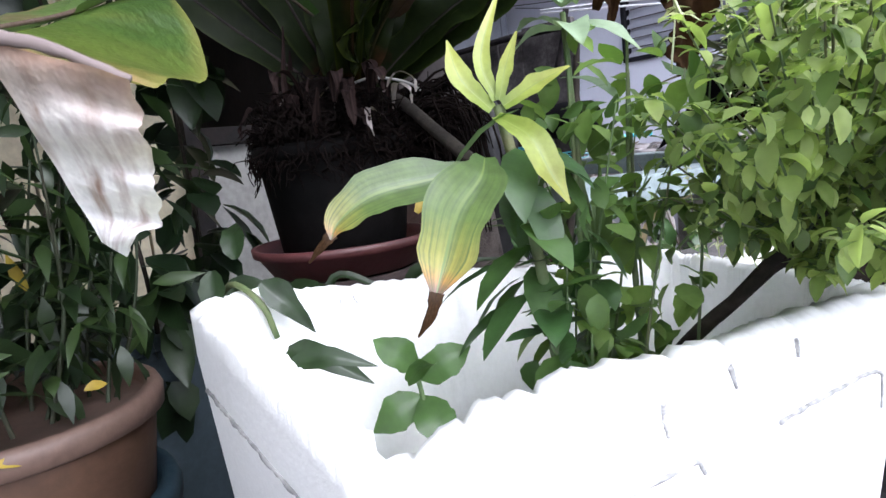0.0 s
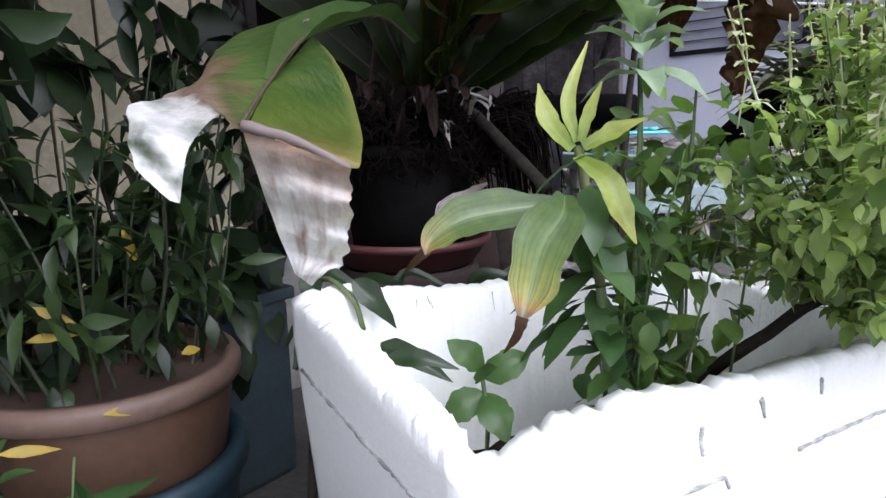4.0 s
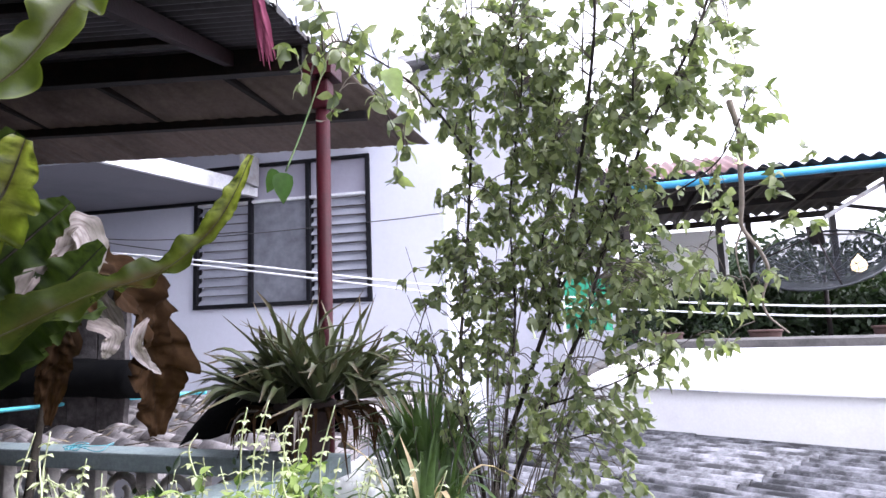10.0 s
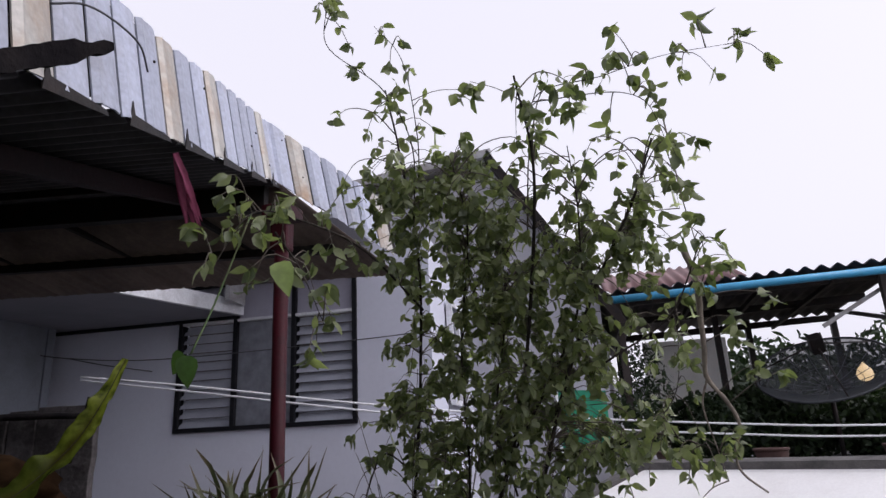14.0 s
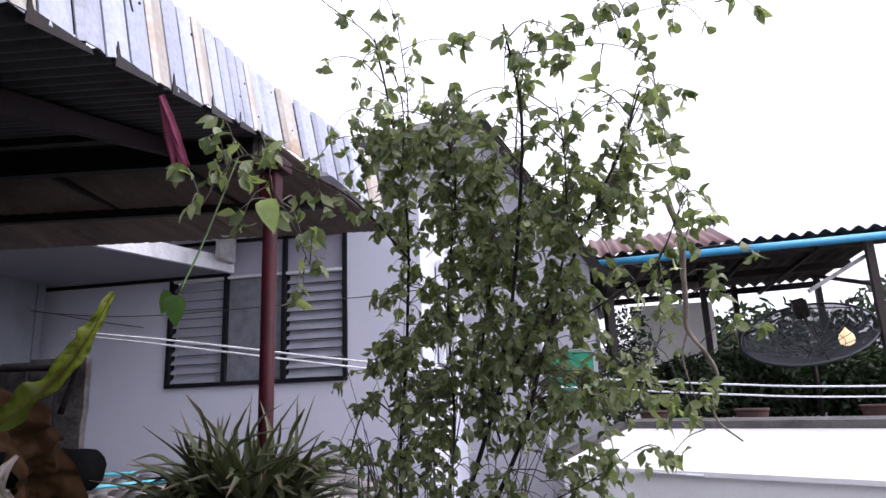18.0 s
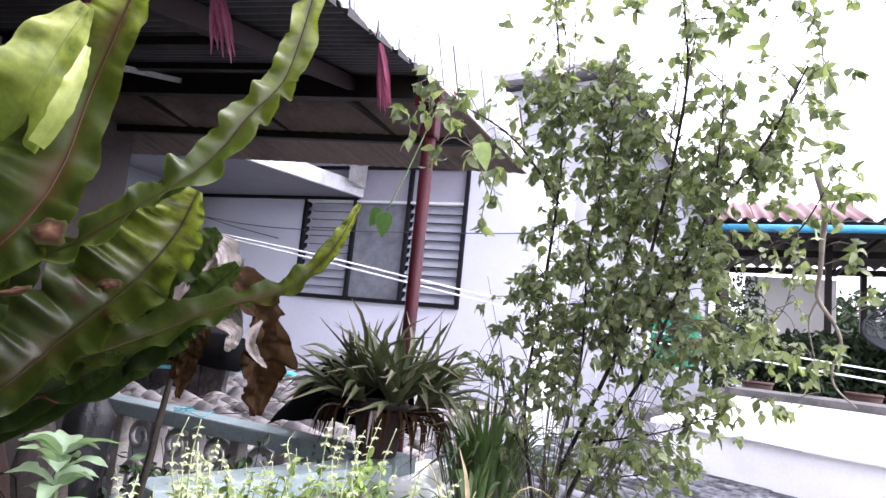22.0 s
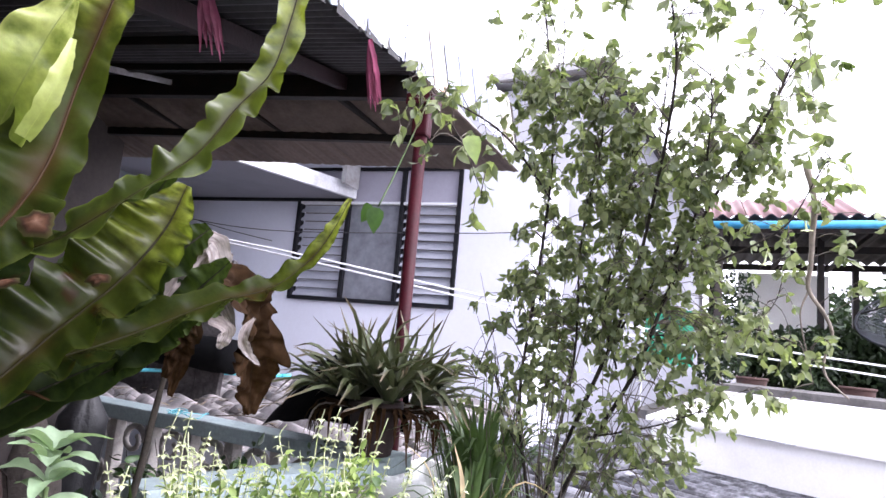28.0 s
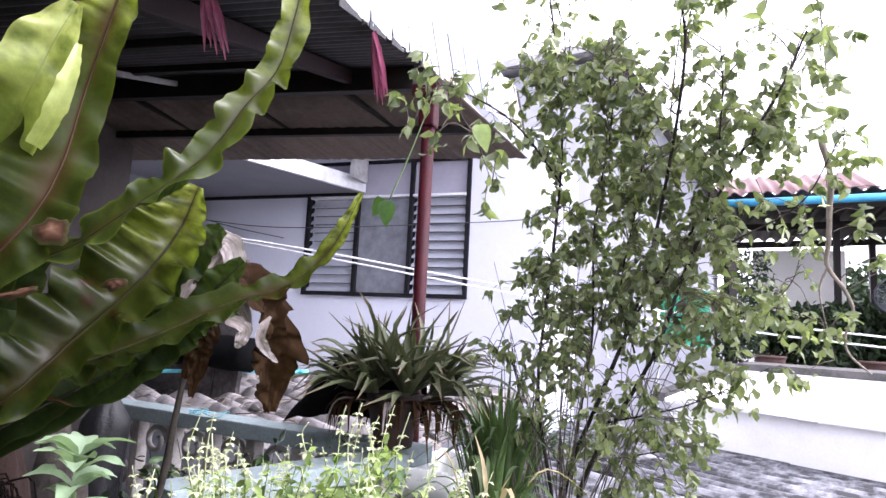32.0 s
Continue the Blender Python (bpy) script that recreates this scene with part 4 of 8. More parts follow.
beam("ridge_beam", E1 + Vector((-0.02, -0.03, -0.075)), E1 + LEFT * 3.5 + Vector((0, -0.03, -0.075)), 0.05, 0.11, STEEL_DARK, canopy)
beam("lower_beam", D0 + down * 0.62 + Vector((-0.1, 0, -0.05)), D0 + down * 0.62 + LEFT * 3.5 + Vector((0, 0, -0.05)), 0.04, 0.05, STEEL_DARK, canopy)
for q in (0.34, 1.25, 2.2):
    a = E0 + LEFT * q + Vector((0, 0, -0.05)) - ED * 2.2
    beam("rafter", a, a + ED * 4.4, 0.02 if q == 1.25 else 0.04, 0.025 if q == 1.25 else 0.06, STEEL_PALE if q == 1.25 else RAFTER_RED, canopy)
for q in (0.5, 1.1, 1.7, 2.3):
    a = D0 + LEFT * q + Vector((0, 0, -0.02))
    beam("hanger", a, a + down * 0.95, 0.03, 0.04, STEEL_DARK, canopy)
for s_ in (-1.6, -0.8, -0.1, 0.5, 1.2, 1.8):
    a = E0 + ED * s_ + LEFT * 0.36 + Vector((0, 0, -0.03))
    beam("purlin", a, a + LEFT * 3.4, 0.03, 0.03, STEEL_DARK, canopy)
# upright galvanised fascia sheets above the jagged edge
fascia = thing("fascia", E0 + ED, "pale galvanised fascia sheets above the roof edge", "fascia", kind="structure")
LEAN = Vector((-0.06, 0.0, 0.30))
edge_pts = [E0 + ED * (-0.45), E1, E1 + down * 1.0 + Vector((0.02, 0, 0.02))]
seg0 = edge_pts[1] - edge_pts[0]
seg1 = edge_pts[2] - edge_pts[1]
k = 0
for start, run in ((edge_pts[0], seg0), (edge_pts[1], seg1)):
    way = run.normalized()
    pos = 0.0
    while pos < run.length - 0.05:
        rg2 = random.Random(900 + k)
        wq = 0.118 if run is seg0 else 0.105
        a = start + way * pos + Vector((0.012, 0, rg2.uniform(-0.012, 0.002)))
        b = a + way * (wq - 0.011)
        t_ = LEAN * rg2.uniform(0.985, 1.015)
        off = Vector((0.008, -0.002, 0))
        vs = [a, a + way * 0.018 + off * 1.4, a + way * 0.03 + off, b - way * 0.03 + off, b]
        vv = vs + [p + t_ for p in vs]
        vv += [p - Vector((0.004, 0, 0)) for p in vv]
        ff = []
        for i in range(4):
            ff += [(i, i + 1, i + 6, i + 5), (10 + i, 15 + i, 16 + i, 11 + i), (i, 10 + i, 11 + i, i + 1), (5 + i, 6 + i, 16 + i, 15 + i)]
        ff += [(0, 5, 15, 10), (4, 14, 19, 9)]
        raw("sheet", vv, ff, SHEET_RUST if k % 8 in (0, 5) else SHEET_WHITE, fascia, smooth=False)
        if rg2.random() < 0.5:
            q = a + way * wq * rg2.uniform(0.3, 0.7) + LEAN * rg2.uniform(0.2, 0.9) + Vector((0.009, 0, 0))
            add = bmesh.new()
            bmesh.ops.create_uvsphere(add, u_segments=8, v_segments=5, radius=0.004, matrix=Matrix.Translation(q))
            part("nail_hole", add, STEEL_DARK, fascia, "dark rusted nail hole")
        pos += wq
        k += 1
    a, b = start + Vector((-0.008, 0, 0.02)), start + run + Vector((-0.008, 0, 0.02))
    v, f = prism([a, b, b - Vector((0.006, 0, 0)), a - Vector((0.006, 0, 0))], [a + LEAN * 0.90, b + LEAN * 0.90, b + LEAN * 0.90 - Vector((0.006, 0, 0)), a + LEAN * 0.90 - Vector((0.006, 0, 0))])
    raw("backing", v, f, STEEL_DARK, fascia, "dark backing strip seen in the seams", smooth=False)
# torn upright corners of the roof sheets along the edge
for k in range(7):
    p = E0 + ED * (0.25 + 0.31 * k) + Vector((0.020, 0, -0.022))
    v = [p, p + strip * 0.22, p + strip * 0.205 + Vector((0, 0, 0.012)), p + strip * 0.02 + Vector((0, 0, 0.028)), p + strip * 0.004 + Vector((0, 0, 0.058))]
    v += [q - Vector((0.003, 0, 0)) for q in v]
    raw("torn_edge", v, [(0, 1, 2, 3, 4), (9, 8, 7, 6, 5), (0, 5, 6, 1), (1, 6, 7, 2), (2, 7, 8, 3), (3, 8, 9, 4), (4, 9, 5, 0)], STEEL_DARK, canopy, smooth=False)

post = thing("steel_post", (POLE.x, POLE.y, 0), "dark red painted steel post holding the terrace roof", "post")
tube("shaft", [(POLE.x, POLE.y, 0.0), (POLE.x, POLE.y, 2.78)], 0.028, STEEL_RED, post, seg=14)
part("head_plate", boxed((POLE.x, POLE.y, 2.755), (0.12, 0.12, 0.05), None, 0.004), STEEL_RED, post)
part("weld_collar", boxed((POLE.x, POLE.y, 2.66), (0.07, 0.07, 0.12), None, 0.01), STEEL_RED, post)
# walls of the terrace behind the plants
west = thing("wall_terrace", (-1.75, 0.7, 0), "cream ribbed metal sheet wall of the terrace", "wall", kind="structure")
for k in range(16):
    y_ = -0.9 + k * 0.115
    top_z = 2.24 + (y_ - 0.56) * 0.302
    part("panel", boxed((-1.72, y_, top_z / 2), (0.03, 0.109, top_z), None, 0.004), CREAM, west)
for y_ in (0.90, 1.45):
    part("frame", boxed((-1.68, y_, 1.3), (0.06, 0.045, 2.6)), STEEL_DARK, west)
part("frame", boxed((-1.68, 1.18, 1.50), (0.05, 0.52, 0.045)), STEEL_DARK, west)
part("board", boxed((-1.71, 1.18, 0.75), (0.03, 0.50, 1.45)), PALE_BOARD, west)
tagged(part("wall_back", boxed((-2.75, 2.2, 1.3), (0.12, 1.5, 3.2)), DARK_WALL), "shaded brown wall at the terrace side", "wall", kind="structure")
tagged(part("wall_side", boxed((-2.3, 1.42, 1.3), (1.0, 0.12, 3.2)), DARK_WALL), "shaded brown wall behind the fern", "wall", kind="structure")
# out of view; added to hold back the southern sky
tagged(part("wall_south", boxed((-4.6, -1.75, 4.6), (8.6, 0.2, 9.2)), SIDE_RENDER), "unseen tall grey wall behind the terrace, added to block southern sky", "wall", kind="structure")
# added to keep light from the west off the terrace
tagged(part("wall_rear_west", boxed((-3.75, 0.4, 1.3), (0.12, 5.2, 3.0)), DARK_WALL), "dark brown side wall added to close off western light", "wall", kind="structure")


# ---------- foam boxes ----------
def foam_box(name, fl, heading, length, width, z0, z1, heights, soil, label, seed, mat):
    """A broken-edged foam fish box. heights: rim offsets at its corners, in order front left, front right, back right, back left."""
    rng = random.Random(seed)
    u = Vector((math.sin(radians(heading)), math.cos(radians(heading)), 0))
    w = Vector((-u.y, u.x, 0))
    o = Vector((*fl, 0))
    th = 0.028
    box = thing(name, o + u * length / 2 + w * width / 2 + Vector((0, 0, z0)), label, "foam box", "foam boxes on the ledge")

    def ring(inset, taper, fine):
        pts = []
        a, b = inset + taper, inset + taper
        cs = [o + u * a + w * b, o + u * (length - a) + w * b, o + u * (length - a) + w * (width - b), o + u * a + w * (width - b)]
        r = 0.022 if inset == 0 else 0.012
        for i in range(4):
            p, q, pr = cs[i], cs[(i + 1) % 4], cs[i - 1]
            d0, d1 = (p - pr).normalized(), (q - p).normalized()
            for k in range(4):
                t = k / 3
                pts.append((p - d0 * r * (1 - t) ** 2 + d1 * r * t ** 2, i + 0.0))
            n = int((q - p).length / 0.008)
            for k in range(1, fine):
                t = k / fine
                pts.append((p + d1 * r + (q - p - d1 * 2 * r) * t, i + t))
        return pts

    fine = 130
    top_out, top_in = ring(0, 0, fine), ring(th, 0, fine)
    low_out, low_in = ring(0, 0.022, fine), ring(th, 0.018, fine)
    hs = []
    acc = 0.0
    for q, s in top_out:
        i = int(s) % 4
        t = s - int(s)
        base = heights[i] * (1 - t) + heights[(i + 1) % 4] * t
        amp = 0.0023 if i == 0 else 0.0010
        acc = acc * 0.93 + rng.uniform(-amp, amp)
        # crumbs broken out of the rim, a notch beside the front corner
        chip = max(0.0, noise.noise((q.x * 70, q.y * 70, seed + 0.5)) - 0.12) * (0.017 if i == 0 else 0.006)
        hs.append(z1 + base + acc + rng.uniform(-0.0007, 0.0007) - chip - (0.010 * math.exp(-(t / 0.05) ** 2) if i == 0 else 0.0))
    m = len(top_out)
    v = [Vector((q.x, q.y, z0)) for q, s in low_out]
    low_h = []
    for q, s in top_out:
        i, t = int(s) % 4, s - int(s)
        low_h.append(z1 - 0.024 + heights[i] * (1 - t) + heights[(i + 1) % 4] * t)
    v += [Vector((q.x, q.y, h - 0.02)) for (q, s), h in zip(top_out, low_h)]
    v += [Vector((q.x, q.y, h)) for (q, s), h in zip(top_out, low_h)]
    v += [Vector((q.x, q.y, h - 0.006)) for (q, s), h in zip(top_out, hs)]
    v += [Vector(((a.x * 0.7 + b.x * 0.3), (a.y * 0.7 + b.y * 0.3), h)) for (a, _), (b, _), h in zip(top_out, top_in, hs)]
    v += [Vector((q.x, q.y, h - 0.004 + rng.uniform(-0.0008, 0.0008))) for (q, s), h in zip(top_in, hs)]
    v += [Vector((q.x, q.y, soil - 0.03)) for q, s in low_in]
    f = []
    for lvl in range(6):
        for k in range(m):
            a, b = lvl * m + k, lvl * m + (k + 1) % m
            f.append((a, b, b + m, a + m))
    f.append(tuple(reversed(range(m))))
    body = raw("body", v, f, mat, box)
    # soil, lumpy
    sv, sf = [], []
    nx, ny = 26, 14
    for i in range(nx + 1):
        for j in range(ny + 1):
            q = o + u * (th + 0.012 + (length - 2 * th - 0.024) * i / nx) + w * (th + 0.012 + (width - 2 * th - 0.024) * j / ny)
            sv.append((q.x, q.y, soil + 0.012 * noise.noise((q.x * 30, q.y * 30, 1.3)) + 0.006 * noise.noise((q.x * 90, q.y * 90, 4.1))))
    for i in range(nx):
        for j in range(ny):
            a = i * (ny + 1) + j
            sf.append((a, a + 1, a + ny + 2, a + ny + 1))
    raw("soil", sv, sf, SOIL, box)
    return box, o, u, w, body


LEDGE_Z = 0.92
box1, O1, U1, W1, body1 = foam_box("foam_box", (-0.206, 0.336), 8.0, 0.622, 0.302, LEDGE_Z, 1.26, (-0.006, -0.047, -0.03, 0.034), 1.09, "white styrofoam box with broken rim planted with basil", 3, FOAM)
rng = random.Random(8)


def scratch(parent, a, b, width=0.0005, bend=0.002):
    a, b = Vector(a), Vector(b)
    pts = [a + (b - a) * (k / 8) + Vector((0, 0, rng.uniform(-bend, bend))) for k in range(9)]
    v, f = tube_data(pts, width, width * 0.4, 5)
    raw("scratch", v, f, MARK, parent)


# pressed outlines on the front and the side, crease shade drawn as grey tubes
for side, line in ((0, [(0.061, 1.196, 0.0007), (0.075, 1.185, 0.0016), (0.092, 1.175, 0.0023), (0.130, 1.164, 0.0029), (0.147, 1.167, 0.0026), (0.203, 1.162, 0.0027), (0.252, 1.159, 0.0028), (0.261, 1.153, 0.0032), (0.266, 1.145, 0.0038)]), (0, [(0.368, 1.149, 0.0031), (0.418, 1.149, 0.0028), (0.479, 1.146, 0.0027), (0.523, 1.144, 0.0027), (0.555, 1.137, 0.0031), (0.562, 1.126, 0.0041), (0.567, 1.096, 0.0067)]), (0, [(0.218, 1.215, 0.0000), (0.218, 1.204, 0.0000), (0.222, 1.190, 0.0004)]), (0, [(0.296, 1.218, 0.0000), (0.300, 1.209, 0.0000), (0.304, 1.199, 0.0000)]), (0, [(0.391, 1.214, 0.0000), (0.394, 1.198, 0.0000)]), (1, [(0.271, 1.225, 0.0014), (0.187, 1.212, 0.0016), (0.105, 1.202, 0.0016), (0.058, 1.196, 0.0016)])):
    pts = [O1 + (U1 * a + W1 * (c - 0.0006) if side == 0 else W1 * a + U1 * (c - 0.0002)) + Vector((0, 0, b)) for a, b, c in line]
    v, f = tube_data(curve_through(pts, 40), 0.0022, 0.0014, 6, wobble=0.5, rng=rng)
    raw("groove", v, f, MARK, body1)
for s0, dx_, dz_ in ((0.09, 0.004, 0.018), (0.128, -0.003, 0.03), (0.141, 0.006, 0.013), (0.225, 0.003, 0.024)):
    q = O1 + W1 * (0.302 - 0.028) + U1 * s0
    scratch(body1, q + Vector((0, 0, 1.286 - 0.106 * s0)) - W1 * 0.0005, q + U1 * dx_ + Vector((0, 0, 1.286 - dz_ - 0.106 * s0)) - W1 * 0.002, 0.0007)
box2, O2, U2, W2, body2 = foam_box("foam_box", (-0.125, 1.03), 9.8, 0.98, 0.30, 1.12, 1.185, (0.0, -0.01, 0.01, 0.0), 1.165, "dirty white styrofoam box with straggly roots", 5, FOAM_DIRT)
for k in range(9):
    q = O2 + U2 * (0.02 + k * 0.018) - W2 * 0.004
    tube("root", [q + Vector((0, 0, 1.19)), q + Vector((rng.uniform(0, 0.01), 0.004, 1.15)), q + Vector((rng.uniform(-0.01, 0.015), 0.0, 1.09 + rng.uniform(-0.02, 0.03)))], 0.002, STEM_BLACK, box2, r1=0.0008, seg=5, n=8)
box3, O3, U3, W3, body3 = foam_box("foam_box", (-0.36, 2.30), 12, 0.34, 0.26, 1.12, 1.24, (0.0, 0.01, 0.02, 0.0), 1.12, "small white foam box beside the aloe pot", 6, FOAM)


# ---------- pots ----------
def pot(name, c, r, h, mat, rim_mat, label, rim_h=0.03, taper=0.72, soil_drop=0.03, group="", wobble=0.0, soil=True, seed=1):
    t = thing(name, c, label, "pot", group)
    b = r * taper
    turned("body", c, [(b * 0.92, 0), (b, 0.004), (r * 0.985, h - rim_h), (r * 0.985, h - 0.002), (r * 0.93, h - 0.002), (r * 0.90, h - soil_drop - 0.02)], mat, t, wobble=wobble, seed=seed)
    turned("rim", (c[0], c[1], c[2] + h - rim_h), [(r * 0.99, 0.0), (r * 1.05, 0.004), (r * 1.06, rim_h * 0.7), (r * 1.03, rim_h), (r * 0.95, rim_h), (r * 0.925, rim_h * 0.5)], rim_mat, t, wobble=wobble, seed=seed)
    if soil:
        turned("soil", (c[0], c[1], c[2] + h - soil_drop), [(r * 0.925, -0.01), (r * 0.92, 0.0), (r * 0.6, 0.008), (r * 0.3, 0.003), (0.001, 0.01)], SOIL, t, wobble=0.01)
    return t


PLINTH = 0.80
pot("flower_pot", (-0.805, 0.275, PLINTH), 0.158, 0.255, BLUE_POT, BLUE_POT, "dark blue plastic pot under a terracotta one", 0.035, 0.80, 0.09, "stacked pots", 0.004)
pot("flower_pot", (-0.800, 0.280, PLINTH + 0.172), 0.150, 0.20, TERRACOTTA, TERRA_RIM, "terracotta-coloured plastic pot with a wavy faded rim", 0.03, 0.82, 0.04, "stacked pots", 0.012)
pot("pot_stand", (-0.681, 0.664, PLINTH), 0.095, 0.454, OLD_CLAY, OLD_CLAY, "old clay pot carrying the red bowl", 0.03, 0.9, 0.01, soil=False)
tray = thing("plant_bowl", (-0.681, 0.664, 1.254), "dull red shallow plastic bowl holding the fern pot", "bowl")
turned("dish", (-0.681, 0.664, 1.254), [(0.085, 0), (0.095, 0.004), (0.112, 0.03), (0.118, 0.032), (0.119, 0.042), (0.113, 0.042), (0.108, 0.034), (0.092, 0.012), (0.001, 0.010)], RED_TRAY, tray)
pot("flower_pot", (-0.681, 0.666, 1.266), 0.098, 0.156, BLACK_POT, BLACK_POT, "black plastic pot of the bird's nest fern", 0.02, 0.80, 0.015)
cane0 = thing("garden_cane", (-0.60, 0.705, 1.40), "dark dry cane sticking out of the fern pot", "cane")
tube("cane", [(-0.64, 0.70, 1.37), (-0.60, 0.70, 1.45), (-0.575, 0.697, 1.458), (-0.50, 0.683, 1.415), (-0.431, 0.67, 1.374)], 0.0075, STEM_BLACK, cane0, n=14, wobble=0.08)
part_box = thing("plastic_crate", (-1.06, 0.47, PLINTH), "blue-grey plastic crate behind the pots", "crate")
part("body", boxed((-1.08, 0.47, PLINTH + 0.17), (0.20, 0.30, 0.34), turn(12), 0.012), CRATE_MAT, part_box)
part("lid", boxed((-1.08, 0.47, PLINTH + 0.352), (0.22, 0.32, 0.024), turn(12), 0.006), CRATE_MAT, part_box)

# ---------- bird's nest fern ----------
fern = thing("birds_nest_fern", (-0.665, 0.665, 1.39), "large bird's nest fern with glossy wavy fronds", "fern")
HUB = Vector((-0.675, 0.70, 1.46))
POTC = Vector((-0.681, 0.666, 1.27))
v, f = [], []
rr = random.Random(21)
for k in range(1500):
    a = rr.uniform(0, 6.283)
    r = 0.096 * math.sqrt(rr.random()) + 0.006
    p = Vector((POTC.x + r * math.cos(a), POTC.y + r * math.sin(a), 1.482 - 0.55 * r + rr.uniform(-0.03, 0.02)))
    pts = [p]
    d = rand_dir(rr)
    for j in range(4):
        d = (d + rand_dir(rr) * 0.9 + Vector((0, 0, -0.10 - 40.0 * max(0, r - 0.08)))).normalized()
        pts.append(pts[-1] + d * rr.uniform(0.006, 0.013))
    tube_data(pts, rr.uniform(0.0008, 0.0024), 0.0005, 4, v, f)
for k in range(1100):
    # matted roots that bulge over the pot's rim
    a, b = rr.uniform(-2.7, 1.6), rr.uniform(-0.75, 1.3)
    p = Vector((-0.668, 0.682, 1.425)) + Vector((math.cos(a) * math.cos(b) * 0.112, math.sin(a) * math.cos(b) * 0.112, math.sin(b) * 0.06)) * rr.uniform(0.75, 1.06)
    pts = [p]
    d = (rand_dir(rr) + Vector((0, 0, -0.35))).normalized()
    for j in range(4):
        d = (d + rand_dir(rr) * 0.8 + Vector((0, 0, -0.12))).normalized()
        pts.append(pts[-1] + d * rr.uniform(0.006, 0.015))
    tube_data(pts, rr.uniform(0.0009, 0.0026), 0.0005, 4, v, f)
for k in range(150):
    p = Vector((-0.605, 0.735, 1.44)) + rand_dir(rr) * 0.03
    q = p + Vector((rr.uniform(0.01, 0.055), rr.uniform(0.01, 0.06), rr.uniform(-0.02, 0.03)))
    tube_data(curve_through([p, q, q + Vector((rr.uniform(0, 0.02), rr.uniform(0, 0.02), -rr.uniform(0.04, 0.13)))], 7), rr.uniform(0.0014, 0.0035), 0.0008, 4, v, f)
tagged(raw("root_mass", v, f, FIBRE, fern), kind="stuff")
turned("crown_base", (HUB.x, HUB.y - 0.03, 1.385), [(0.085, 0), (0.09, 0.03), (0.07, 0.075), (0.045, 0.11), (0.001, 0.12)], FIBRE, fern, wobble=0.08)
for k in range(14):
    # dark leaf bases that rise from the pot between the fronds
    a = 6.283 * k / 14 + rr.uniform(-0.2, 0.2)
    d = Vector((math.cos(a), math.sin(a), 0))
    p = HUB + d * 0.05 + Vector((0.01, -0.02, -0.06))
    tip = p + d * rr.uniform(0.01, 0.08) + rand_dir(rr) * 0.02 + Vector((0, 0, rr.uniform(0.03, 0.17)))
    frond("leaf_base", [p, (p + tip) / 2 + d * 0.012 + rand_dir(rr) * 0.008, tip], [0.006, rr.uniform(0.004, 0.009), 0.001], SHEATH_MAT, fern, n=12, waves=2, wave=0.1, seed=k, cols=4, vee=0.5, lean=(0.7, -0.6, 0.2))
for k in range(26):
    # curled dry scraps at the foot of the crown
    a = rr.uniform(-2.6, 0.9)
    d = Vector((math.cos(a), math.sin(a), 0))
    p = HUB + d * rr.uniform(0.05, 0.10) + Vector((0.01, -0.03, rr.uniform(-0.02, 0.03)))
    side = rand_dir(rr) * rr.uniform(0.012, 0.03)
    frond("dead_scale", [p, p + side + Vector((0, 0, 0.014)), p + side * 1.6 + d * 0.012, p + side * 1.5 + d * 0.016 - Vector((0, 0, 0.016))], [0.002, 0.004, 0.003, 0.001] if k % 4 == 0 else [0.003, 0.008, 0.006, 0.001], PALE_DEAD if k % 4 == 0 else SHEATH_MAT, fern, n=14, waves=2, seed=k, cols=4)
tube("hoop", [(-0.655, 0.655, 1.475), (-0.61, 0.68, 1.49), (-0.585, 0.725, 1.48), (-0.58, 0.76, 1.45)], 0.0017, PALE_BOARD, fern, n=14, label="pale dry hoop of leaf rib")

